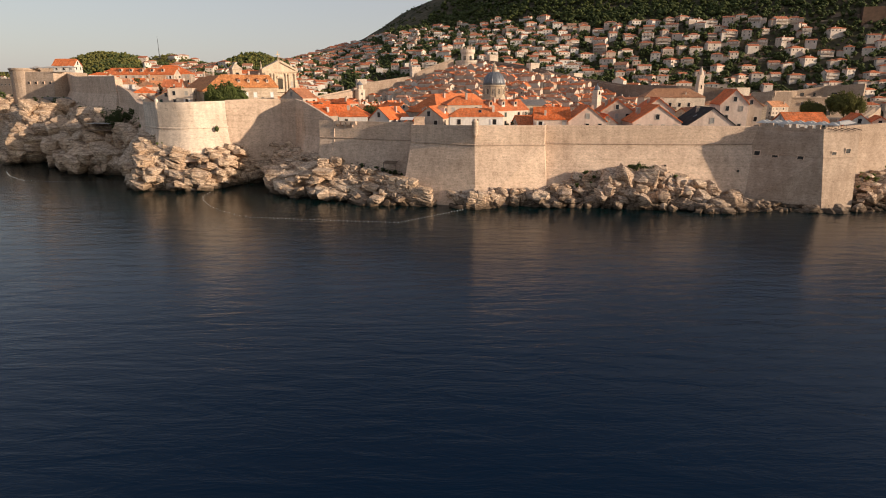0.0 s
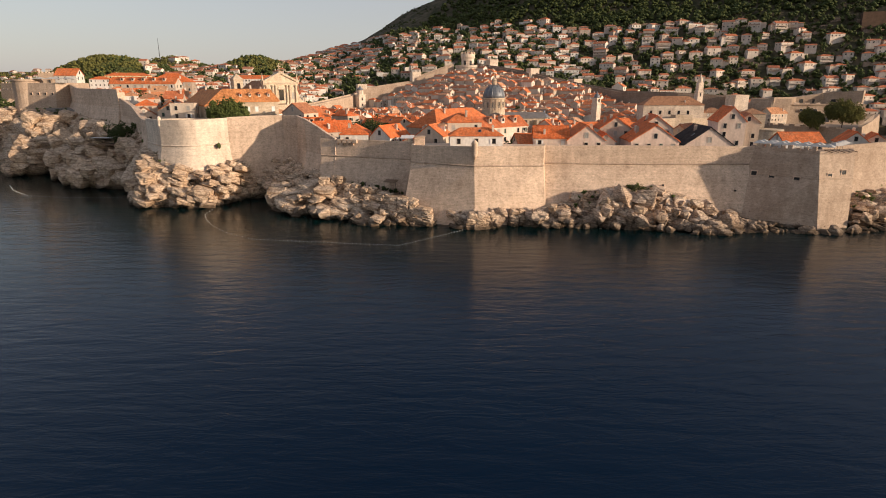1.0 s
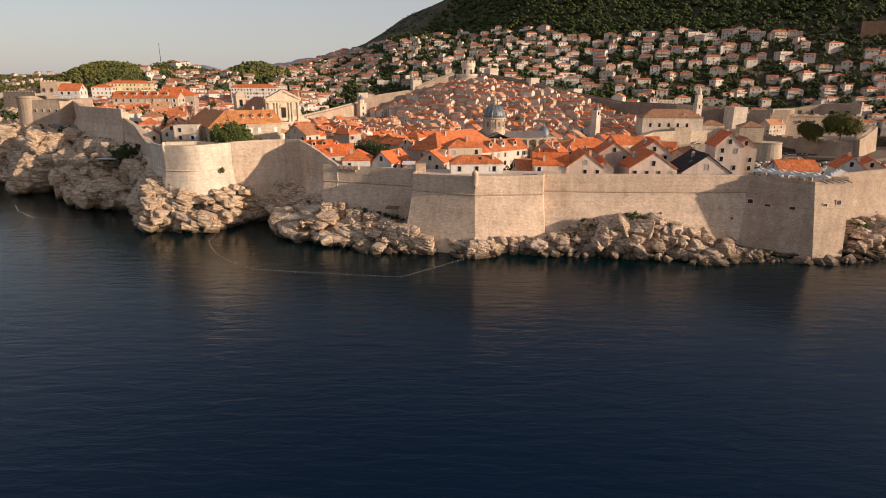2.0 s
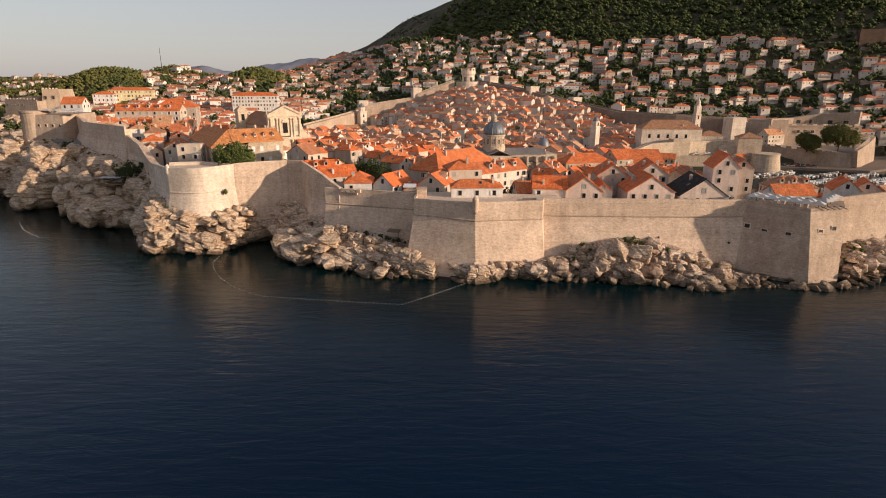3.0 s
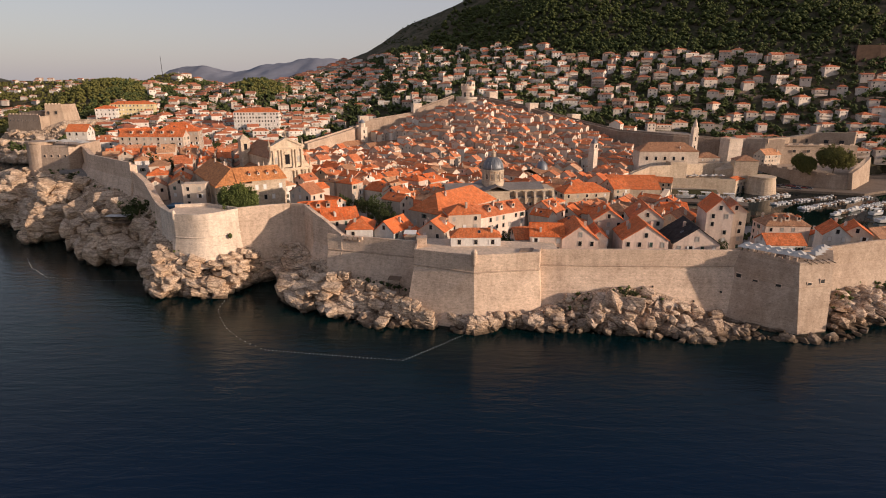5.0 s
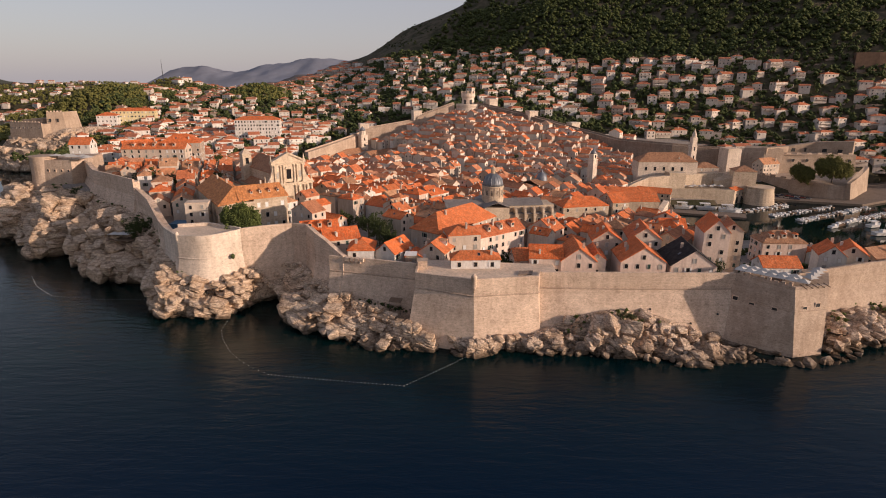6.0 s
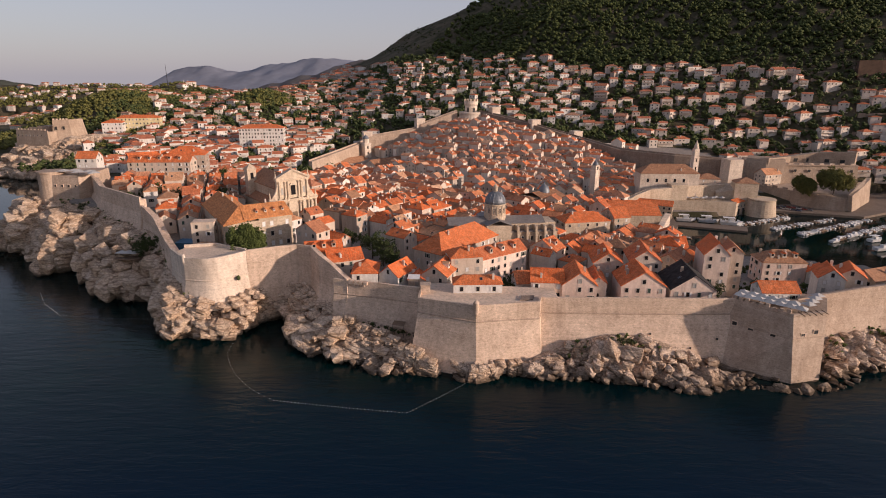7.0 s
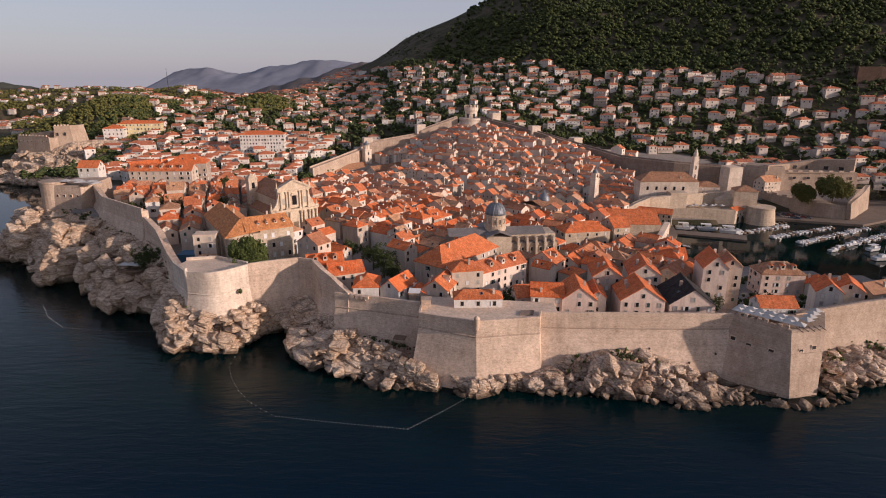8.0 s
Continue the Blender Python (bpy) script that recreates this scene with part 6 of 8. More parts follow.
# domed church by the main street
blaise = thing("small_domed_church", pose(68, 392, 0.4, 0, 0, 35), "small stone church with a dark dome and stone gables", "church")
part("nave", Shape().box(-11, 11, -11, 11, -2, 15), CHURCH_STONE, blaise)
part("roof", Shape().gable_roof(22, 22, 15, 3.0, 0.3), BROWN_TILES, blaise)
part("dome", Shape().round(0, 0, [(4.0, 14), (4.0, 18), (3.9, 18.2), (3.6, 19.8), (2.9, 21.2), (1.7, 22.3), (0.5, 22.9), (0.5, 24.0), (0.1, 25.0)], 20), LEAD, blaise, "dark lead dome with a lantern", True)
# palaces by the harbour
close_house(77.0, 313.0, 3.0, 27.0, 14.0, 14.5, 12, "hip", 4.6, CHURCH_STONE, NEW_TILES, chimneys=1, pitch=5.0, skip=0, floor=5.2, label="long stone palace with an orange hipped roof")
close_house(97.0, 318.0, 3.0, 10.0, 15.0, 16.0, 14, "gable", 4.4, CHURCH_STONE, NEW_TILES, chimneys=1, label="stone palace tower with a gable")
close_house(118.0, 356.5, 3.0, 30.0, 27.0, 9.8, -2, "gable", 6.4, CHURCH_STONE, NEW_TILES, chimneys=0, windows=False, label="arsenal hall with a broad plain orange roof")
close_house(142.5, 388.0, 2.0, 28.0, 9.0, 8.6, -25, "gable", 2.8, CHURCH_STONE, OLD_TILES, chimneys=1, label="harbour building with a red roof")
close_house(186.0, 263.0, 0.5, 24.0, 7.0, 3.6, 6, "gable", 1.8, TOWN_WALL, OLD_TILES, chimneys=1, label="long low harbour shed with a red tiled roof")
clock = thing("clock_tower", pose(110, 420, 4, 0, 0, 38), "slim white stone clock tower with a small dome", "tower")
part("shaft", Shape().box(-2.4, 2.4, -2.4, 2.4, -2, 24).box(-2.7, 2.7, -2.7, 2.7, 24, 24.7).box(-2.1, 2.1, -2.1, 2.1, 24.7, 28.6), PALE_STONE, clock)
part("dome", Shape().round(0, 0, [(2.2, 28.6), (2.1, 29.4), (1.6, 30.6), (0.6, 31.5), (0.1, 33.4)], 14), LEAD, clock, "", True)
# the dark pane is painted shade in an open bell arch
part("bell_opening", Shape().window((0, -2.1, 25.4), (1, 0), 1.6, 2.4), [PALE_STONE, GLASS], clock)
west_bell = thing("bell_tower", pose(-80, 567, 8, 0, 0, 38), "pale stone monastery bell tower with a small dome", "tower")
part("shaft", Shape().box(-3.6, 3.6, -3.6, 3.6, -2, 24).box(-3.9, 3.9, -3.9, 3.9, 24, 24.7).round(0, 0, [(3.2, 24.7), (3.2, 28.4), (3.4, 28.6)], 8), PALE_STONE, west_bell)
part("dome", Shape().round(0, 0, [(3.1, 28.6), (2.6, 30.2), (1.2, 31.4), (0.1, 33.0)], 14), LEAD, west_bell, "", True)
for k in range(3):
    part("window", Shape().window((0, -3.6, 8 + k * 5.6), (1, 0), 1.5, 2.6), [PALE_STONE, GLASS], west_bell)
close_house(-55, 545, 8, 52, 13, 9, -38 + 90, "gable", 4.2, TOWN_WALL, BROWN_TILES, chimneys=0, pitch=6, label="monastery church with a long brown roof")
close_house(-95, 548, 8, 44, 13, 8, 52, "gable", 4.2, TOWN_WALL, BROWN_TILES, chimneys=0, pitch=6, label="monastery wing with a brown roof by the town wall")
# Dominican quarter
friary_church = close_house(163.0, 420.0, 4, 42, 17, 23.6, -3, "hip", 6.0, PALE_STONE, BROWN_TILES, chimneys=1, windows=False, label="tall friary church with a brown roof and square windows")
for k in range(5):
    part("window", Shape().window((-15.5 + k * 6.4, -8.5, 17.4), (1, 0), 1.7, 2.6), [FRAME, GLASS], friary_church)
for k in range(3):
    part("buttress", Shape().prism([(11.0 + k * 3.6, -11.5), (12.4 + k * 3.6, -11.5), (12.4 + k * 3.6, -8.4), (11.0 + k * 3.6, -8.4)], -3, [(11.0 + k * 3.6, -8.9), (12.4 + k * 3.6, -8.9), (12.4 + k * 3.6, -8.4), (11.0 + k * 3.6, -8.4)], 13.0), PALE_STONE, friary_church)
east_bell = thing("bell_tower", pose(189.0, 434.5, 9, 0, 0, 10) @ Matrix.Diagonal((0.68, 0.68, 1.29, 1)), "slender stone friary bell tower with a domed top", "tower")
part("shaft", Shape().box(-3.2, 3.2, -3.2, 3.2, -4, 21).box(-3.6, 3.6, -3.6, 3.6, 21, 21.7).box(-2.8, 2.8, -2.8, 2.8, 21.7, 26.5), PALE_STONE, east_bell)
part("dome", Shape().round(0, 0, [(2.7, 26.5), (2.2, 28.5), (1.0, 30.0), (0.1, 31.4)], 12), PALE_STONE, east_bell, "", True)
for k in range(3):
    part("window", Shape().window((0, -3.2, 8 + k * 5.4), (1, 0), 1.4, 2.6), [PALE_STONE, GLASS], east_bell)

# harbour works
harbour = thing("wall_harbour", Matrix(), "pale stone harbour wall with a terrace and vaulted ports", "wall", kind="structure")
part("terrace", Shape().prism([(158, 401), (205, 394.5), (218.5, 405), (214, 418), (160, 416)], -1, None, 9.4), CHURCH_STONE, harbour)
part("wall_body", Shape().prism([(122, 384), (132, 390), (144, 396), (160, 400), (160, 403), (143, 399.5), (131, 393), (120, 387)], 0, None, [12, 16, 19, 19.5, 19.5, 19, 16, 12]).prism([(166, 405), (206, 417), (206, 420), (166, 408)], 0, None, 19.0), CHURCH_STONE, harbour)
part("bastion_end", Shape().prism([(160, 400), (172, 401), (172, 409), (160, 409)], 0, None, 21.5), CHURCH_STONE, harbour)
part("lean_to", Shape().prism([(197, 410), (209, 406), (213, 420), (200, 424)], 0, None, [14, 17, 20, 17]), CHURCH_STONE, harbour)
part("square_tower", Shape().prism([(207, 404), (222.5, 401), (226, 414), (210.5, 417)], -1, None, 22.2), CHURCH_STONE, harbour)
q = part("tower_roof", Shape().add([(-8.2, -7.2, 0), (8.2, -7.2, 0), (8.2, 7.2, 0), (-8.2, 7.2, 0), (0, 0, 3.8)], [(0, 1, 4), (1, 2, 4), (2, 3, 4), (3, 0, 4), (3, 2, 1, 0)]), BROWN_TILES, harbour)
q.matrix_local = pose(216.5, 409, 22.15, 0, 0, -11)
part("round_fort", Shape().round(225, 399, [(10.6, -1), (8.8, 11.0), (9.1, 11.4), (9.1, 12.2)], 28), CHURCH_STONE, harbour)
part("parapet", Shape().prism([(160, 400.8), (205, 394.6), (205, 395.4), (160, 401.6)], 9.4, None, 10.4), CHURCH_STONE, harbour)
part("gate_roof", Shape().prism([(204.6, 394.2), (219, 405), (216.5, 408.5), (202, 398)], [9.42, 9.42, 11.2, 11.2], None, [9.7, 9.7, 11.5, 11.5]), NEW_TILES, harbour, "small orange tiled lean-to roof")
for k in range(3):
    q = part("window", WINDOW_OPEN, None, harbour)
    q.matrix_local = pose(207.4 + k * 3.6, 396.3 + k * 2.8, 5.8, 0, 0, 37.9)
for k in range(2):
    # dark pane painted as the shade inside the arch
    q = part("arch", Shape().window((0, 0, 0), (1, 0), 3.0, 4.4), [PALE_STONE, IRON_AND_SHADE], harbour)
    q.matrix_local = pose(208.6 + k * 5.2, 397.2 + k * 4.05, 0.4, 0, 0, 37.9)
quay = thing("quay", Matrix(), "pale stone quay and pier", "quay", kind="structure")
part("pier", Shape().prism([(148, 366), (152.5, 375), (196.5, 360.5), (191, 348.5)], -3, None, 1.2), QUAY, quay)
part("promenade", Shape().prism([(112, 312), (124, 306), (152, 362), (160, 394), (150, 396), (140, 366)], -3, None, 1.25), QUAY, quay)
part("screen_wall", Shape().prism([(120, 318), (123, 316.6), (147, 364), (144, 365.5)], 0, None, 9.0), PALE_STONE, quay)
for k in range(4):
    # the vault's inner shade is a flat dark pane
    q = part("arch", Shape().window((0, 0, 0), (1, 0), 3.6, 5.4), [PALE_STONE, IRON_AND_SHADE], quay)
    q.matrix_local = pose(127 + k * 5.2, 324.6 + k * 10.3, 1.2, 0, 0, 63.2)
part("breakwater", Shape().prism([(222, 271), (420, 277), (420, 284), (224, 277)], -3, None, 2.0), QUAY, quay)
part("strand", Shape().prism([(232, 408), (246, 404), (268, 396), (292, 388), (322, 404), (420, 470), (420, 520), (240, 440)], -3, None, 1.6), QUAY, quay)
cut = thing("quarry_face", Matrix(), "brown cut rock face above the suburb", "rock", kind="structure")
part("rock_face", Shape().prism([(416, 602), (440, 596), (500, 590), (520, 640), (440, 650)], 60, [(420, 610), (441, 606), (498, 600), (520, 640), (440, 650)], 112), QUARRY, cut)

# the great fort beyond the harbour
revelin = thing("fort", Matrix(), "massive square stone fort beyond the harbour", "fort")
part("keep", Shape().prism([(248, 470), (275, 462), (335, 458), (345, 500), (262, 512)], 0, [(250, 473), (276, 465), (333, 461), (343, 499), (264, 511)], 27.0), FORT_STONE, revelin)
part("upper_wall", Shape().prism([(262, 464), (287, 476.5), (308, 475.5), (330, 461.4), (333, 464), (310, 481), (286, 482), (260, 468)], 24, None, [32, 32, 35.4, 37.4, 37.4, 35.4, 32, 32]), FORT_STONE, revelin)
for k, (x, y, turn) in enumerate(((291, 476.3, -3), (300, 475.9, -3), (314, 471.6, -32.5), (323, 465.9, -32.5))):
    # dark panes give the gun arches their painted shade
    q = part("gun_arch", Shape().window((0, 0, 0), (1, 0), 3.2, 2.8), [FORT_STONE, IRON_AND_SHADE], revelin)
    q.matrix_local = pose(x, y, 27.6, 0, 0, turn)
part("outwork", Shape().prism(rounded([(250, 462), (258.5, 446), (264, 427), (275, 410), (292, 400), (316, 424), (332, 440), (352, 470)], 1, 1), 0, rounded([(251, 463), (260, 447), (265.5, 428), (276, 411.5), (291.5, 402), (315, 425.5), (331, 441), (350, 470)], 1, 1), 11.8), FORT_STONE, revelin)
part("spur", Shape().prism([(291.6, 400.6), (316, 423.4), (330, 437), (327, 440), (312, 426), (290, 404)], 2, [(291.2, 402.4), (315, 425.4), (329, 438.6), (326.6, 440.4), (312, 427), (290, 405)], [13.4, 16.5, 20.5, 20.5, 16.5, 13.4]), FORT_STONE, revelin)
for k in range(5):
    q = part("gun_arch", Shape().window((0, 0, 0), (1, 0), 2.6, 2.2), [STONE, IRON_AND_SHADE], revelin)
    q.matrix_local = pose(284 + k * 11, 463.0 - k * 0.65, 21.0, 0, 0, -4)
for k in range(7):
    q = part("merlon", MERLON, None, revelin)
    q.matrix_local = pose(281 + k * 8.0, 464.6 - k * 0.55, 27.0, 0, 0, -4) @ Matrix.Diagonal((2.2, 1, 1.0, 1))
part("slanted_bastion", Shape().prism([(244, 474), (258, 460), (276, 460), (276, 480), (258, 496)], 0, [(250, 476), (261, 465), (276, 464), (276, 480), (260, 492)], 31.0), FORT_STONE, revelin)
part("cornice", Shape().prism([(275, 464.0), (333.4, 460.2), (333.6, 461.8), (275.2, 465.6)], 26.0, None, 26.6), FORT_STONE, revelin)
for k in range(3):
    q = part("gun_arch", Shape().window((0, 0, 0), (1, 0), 3.4, 3.6), [STONE, IRON_AND_SHADE], revelin)
    q.matrix_local = pose(287 + k * 9, 462.5 - k * 0.55, 13.0, 0, 0, -4)
for k in range(6):
    q = part("parapet_block", Shape().box(-2.2, 2.2, -0.4, 0.5, -0.1, 1.3), FORT_STONE, revelin)
    q.matrix_local = pose(256.5 + 3.6 * k, 454 - 8.0 * k if k < 4 else 419 - 5.5 * (k - 3), 11.75, 0, 0, -60 if k < 4 else -40)
gh = house(262, 462, 6, 17, 11, 14, 20, "gable", 4, PALE_STONE, OLD_TILES, label="stone gatehouse with a red roof beside the fort", group="harbour buildings")

# the landward walls and towers
north = wall_run("wall_north", [(-122, 500, 6, -122, 500, 25, 18), (-103, 540, 8, -103, 540, 29.5, 22), (-84, 580, 10, -84, 580, 34.5, 24), (-80, 583, 12, -80, 583, 38.5, 26), (-30, 598, 20, -30, 598, 46, 34), (-27, 598, 22, -27, 598, 50, 36), (10, 606, 30, 10, 606, 62.7, 46)][::-1], 4.0,
                 "crenellated landward town wall of pale stone", TOWER_STONE, False, 1.3, 14, 0)
# darker stone than wall_north: shade on this face and weathering, both as colour
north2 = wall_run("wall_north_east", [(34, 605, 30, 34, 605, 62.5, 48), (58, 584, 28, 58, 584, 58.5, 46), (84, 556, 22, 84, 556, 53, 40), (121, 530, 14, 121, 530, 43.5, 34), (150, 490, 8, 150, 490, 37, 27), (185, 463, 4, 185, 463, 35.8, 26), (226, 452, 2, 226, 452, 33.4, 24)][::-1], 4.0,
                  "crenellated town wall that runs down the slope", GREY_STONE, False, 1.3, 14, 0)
minceta = thing("keep", pose(25, 606, 40), "round crenellated stone keep on the highest corner of the walls", "tower")
part("base", Shape().round(0, 0, [(13.5, -8), (12.2, 18), (12.6, 18.4), (12.6, 20.6)], 28), PALE_STONE, minceta)
part("turret", Shape().round(0, 0, [(6.4, 18), (6.4, 26.5), (7.3, 28.4), (7.3, 31.2)], 24), PALE_STONE, minceta)
for a in (-30, 25):
    # shade within the arch, painted as a dark pane
    q = part("arch", Shape().window((0, 0, 0), (1, 0), 2.6, 4.2), [PALE_STONE, IRON_AND_SHADE], minceta)
    q.matrix_local = Matrix.Rotation(radians(a), 4, "Z") @ Matrix.Translation((0, -6.36, 20.8))
for i in range(12):
    q = part("merlon", MERLON, None, minceta)
    q.matrix_local = Matrix.Rotation(2 * math.pi * i / 12, 4, "Z") @ Matrix.Translation((0, -7.2, 31.2)) @ Matrix.Diagonal((1.2, 1, 2.0, 1))
for x, y, z, h in ((49, 598, 40, 24.5), (84, 557, 30, 25), (121, 541, 20, 25.5), (151, 525, 10, 25.5), (-28, 600, 26, 27), (-81, 585, 14, 27)):
    w = thing("wall_turret", pose(x, y, z, 0, 0, 20), "square stone turret in the town wall", "tower", "wall turrets")
    part("shaft", Shape().prism([(-5, -5), (5, -5), (5, 5), (-5, 5)], 0, [(-4.4, -4.4), (4.4, -4.4), (4.4, 4.4), (-4.4, 4.4)], h), PALE_STONE, w)
    part("crown", Shape().box(-4.7, 4.7, -4.7, 4.7, h, h + 1.4), PALE_STONE, w)
asimov = thing("gate_tower", pose(262, 517, 0, 0, 0, 5), "square stone tower at the northern gate", "tower")
part("shaft", Shape().box(-6, 6, -5, 5, -4, 22).box(2, 6.4, -5.4, 5.4, 22, 25), PALE_STONE, asimov)

# fort on the western rock
lov = thing("fort", Matrix(), "triangular stone fort standing on a sea rock", "fort")
part("long_wall", Shape().prism([(-445, 590), (-402, 577), (-394, 600), (-438, 614)], 22, [(-444, 592), (-403, 579), (-395, 600), (-438, 612)], 41.4), FORT_STONE, lov)
part("inner_block", Shape().prism([(-424, 596), (-410, 592), (-404, 606), (-420, 612)], 30, None, 46.0), FORT_STONE, lov)
part("high_wall", Shape().prism([(-412, 598), (-403, 584), (-386, 592), (-380, 612), (-402, 620)], 22, [(-410, 600), (-402, 588), (-389, 594), (-385, 611), (-402, 617)], 51.0), FORT_STONE, lov)
part("parapet", Shape().prism([(-402, 588), (-389, 594), (-385, 611), (-387, 611), (-390.6, 595.4), (-402, 590)], 51.0, None, 52.8).prism([(-444, 592), (-403, 579), (-403, 580.4), (-443, 593.4)], 41.4, None, 42.8), FORT_STONE, lov)
for k in range(8):
    q = part("window", WINDOW_OPEN, None, lov)
    q.matrix_local = pose(-441 + k * 5.0, 590.4 - k * 1.55, 36.5, 0, 0, -17)
for k in range(2):
    # arch hollow: its shade is a painted dark pane
    q = part("arch", Shape().window((0, 0, 0), (1, 0), 2.0, 3.2), [FORT_STONE, IRON_AND_SHADE], lov)
    q.matrix_local = pose(-399 + k * 6, 587.4 + k * 2.8, 43.0, 0, 0, 25)
for k in range(9):
    q = part("merlon", MERLON, None, lov)
    q.matrix_local = pose(-442 + k * 4.4, 592.0 - k * 1.42, 42.8, 0, 0, -18) @ Matrix.Diagonal((1.4, 1, 1.1, 1))
for k in range(5):
    q = part("merlon", MERLON, None, lov)
    q.matrix_local = pose(-401.0 + k * 2.6, 588.8 + k * 1.2, 52.8, 0, 0, 25) @ Matrix.Diagonal((1.1, 1, 1.1, 1))
part("court_wall", Shape().prism([(-436, 600), (-412, 593), (-411, 596), (-435, 603)], 41.4, None, 44.6), FORT_STONE, lov)
LOV_SHORE = [((-490, 660), (-446, 626), 26), ((-470, 600), (-442, 600), 30), ((-446, 556), (-436, 592), 30), ((-420, 540), (-410, 584), 30), ((-396, 534), (-398, 582), 32), ((-372, 536), (-384, 588), 37), ((-346, 545), (-370, 600), 38), ((-318, 560), (-356, 616), 36), ((-296, 590), (-340, 640), 32)]
cliff("cliff_fort", LOV_SHORE, 0.8, 70, 41, ROCK, "rusty limestone rock under the western fort", 1.4, broken=((9.0, 6.5, (0.1, 0.35), 0.7, 0.05, 0.9, -480, -330, 0.5),))

# the convent by the western wall
close_house(-222.0, 352.0, 34.0, 12.0, 9.0, 12.6, 4, "gable", 3.6, WHITE_WALL, NEW_TILES, chimneys=0, label="small house with a plain orange roof above the fort")
close_house(-186.0, 370.0, 30.0, 40.0, 11.0, 12.0, 2, "gable", 3.6, TOWN_WALL, NEW_TILES, chimneys=1, dormers=5, pitch=4, label="long convent wing with white dormers in an orange roof")
close_house(-182.0, 398.0, 30.0, 26.0, 18.0, 13.0, 14, "hip", 5.6, TOWN_WALL, NEW_TILES, chimneys=1, label="convent block with a broad orange hipped roof")
close_house(-206.0, 390.0, 30.0, 24.0, 12.0, 11.0, 40, "gable", 4.0, TOWN_WALL, NEW_TILES, chimneys=1, label="convent wing with an orange gabled roof")

# friary outbuildings
close_house(222.0, 443.0, 2.0, 11.0, 12.0, 32.0, 8, "flat", wall=PALE_STONE, chimneys=0, windows=False, label="tall square stone turret at the end of the landward wall")
close_house(197.0, 428.0, 4.0, 16.0, 13.0, 18.0, -8, "hip", 3.4, PALE_STONE, BROWN_TILES, chimneys=0, pitch=5, label="friary block with a brown hipped roof")
close_house(246.0, 500.0, 6.0, 20.0, 11.0, 16.0, -8, "hip", 3.4, PINK_WALL, OLD_TILES, chimneys=1, label="pale house with a red roof outside the gate")
close_house(268.0, 524.0, 8.0, 24.0, 11.0, 14.0, -4, "gable", 3.2, PINK_WALL, OLD_TILES, chimneys=1, label="long pale house with a red roof outside the gate")

# small things by the front houses
awning = thing("awning", pose(-12.2, 196.6, 21.4, 0, 0, -6), "white canvas awning before a small house", "awning")
part("canvas", Shape().prism([(-2.2, -1.6), (2.2, -1.6), (2.2, 1.4), (-2.2, 1.4)], [2.2, 2.2, 3.0, 3.0], None, [2.3, 2.3, 3.1, 3.1]), WHITE_CANVAS, awning)
for sx in (-2.0, 2.0):
    part("post", Shape().round(sx, -1.5, [(0.05, -0.6), (0.05, 2.25)], 6), IRON_AND_SHADE, awning)
for k in range(8):
    t = thing("cafe_table", pose(-28.0 + k * 2.3, 186.2 - k * 0.55 + 0.7 * (k % 2), 9.9 - k * 0.42), "small dark cafe table on the rock shelf", "table", "cafe on the rocks")
    part("tabletop", Shape().round(0, 0, [(0.5, 0.72), (0.5, 0.76)], 10), WOOD, t)
    part("stem", Shape().round(0, 0, [(0.25, -0.5), (0.05, 0.1), (0.05, 0.72)], 8), IRON_AND_SHADE, t)
shade = thing("cafe_shelter", pose(-17.0, 184.3, 7.6, 0, 0, -15), "low dark shelter of a cafe against the sea wall", "shelter")
part("canopy", Shape().prism([(-2.2, -1.4), (2.2, -1.4), (2.2, 1.2), (-2.2, 1.2)], [3.0, 3.0, 3.5, 3.5], None, [3.15, 3.15, 3.65, 3.65]), WOOD, shade)
for sx in (-2.0, 2.0):
    part("post", Shape().round(sx, -1.2, [(0.07, -1.5), (0.07, 3.05)], 6), IRON_AND_SHADE, shade)

# ---- the crowded old town ----
U_AX, V_AX = np.array((-0.79, 0.613)), np.array((0.613, 0.79))
KEEP = [(-103, 236, 12), (-82, 252, 12), (-96, 252, 14), (-106, 268, 12), (-114, 280, 10), (-70, 290, 12), (-84, 306, 16), (-92, 318, 16), (-102, 332, 14), (24, 274, 17), (42, 277, 14), (50, 278, 12), (10, 272, 12), (135, 515, 8), (150, 490, 9), (167, 476, 9), (185, 462, 9), (204, 457, 9), (222, 452, 10), (68, 392, 15), (77, 313, 16), (97, 318, 10), (108, 324, 11), (114, 343, 15), (119, 360, 12), (140, 388, 12), (70, 311, 12), (128, 333, 19), (116, 327, 12), (140, 340, 12), (110, 420, 7),
        (3, 241, 16), (14, 255, 14), (-8, 227, 14), (20, 222, 15), (-80, 567, 8), (-55, 545, 16), (-70, 526, 14), (-95, 548, 14), (182, 428, 18), (165, 430, 16), (200, 426, 18), (170, 372, 10), (152, 368, 16), (25, 606, 15), (170, 538, 12),
        (-52, 228, 10), (-42, 219, 11), (-30, 206, 10), (-10, 205, 10), (6, 206, 12), (36, 200, 14), (50, 201, 14), (69, 203, 16), (91, 204, 16), (108, 212, 14), (62, 214, 11), (78, 217, 12), (93, 222, 11), (148, 246, 17), (147, 208, 9), (158, 212, 9), (172, 216, 10), (-116, 246, 12), (-222, 352, 9), (-186, 370, 12), (-200, 370, 10), (-172, 371, 10), (-182, 398, 14), (-206, 390, 12), (-46, 262, 10), (-28, 236, 9), (-34, 247, 9), (26, 204, 8)]


NEAR_LIMIT = 406.0
OLD_TOWN, SUBURB, EAST_SUBURB = Batch(), Batch(), Batch()


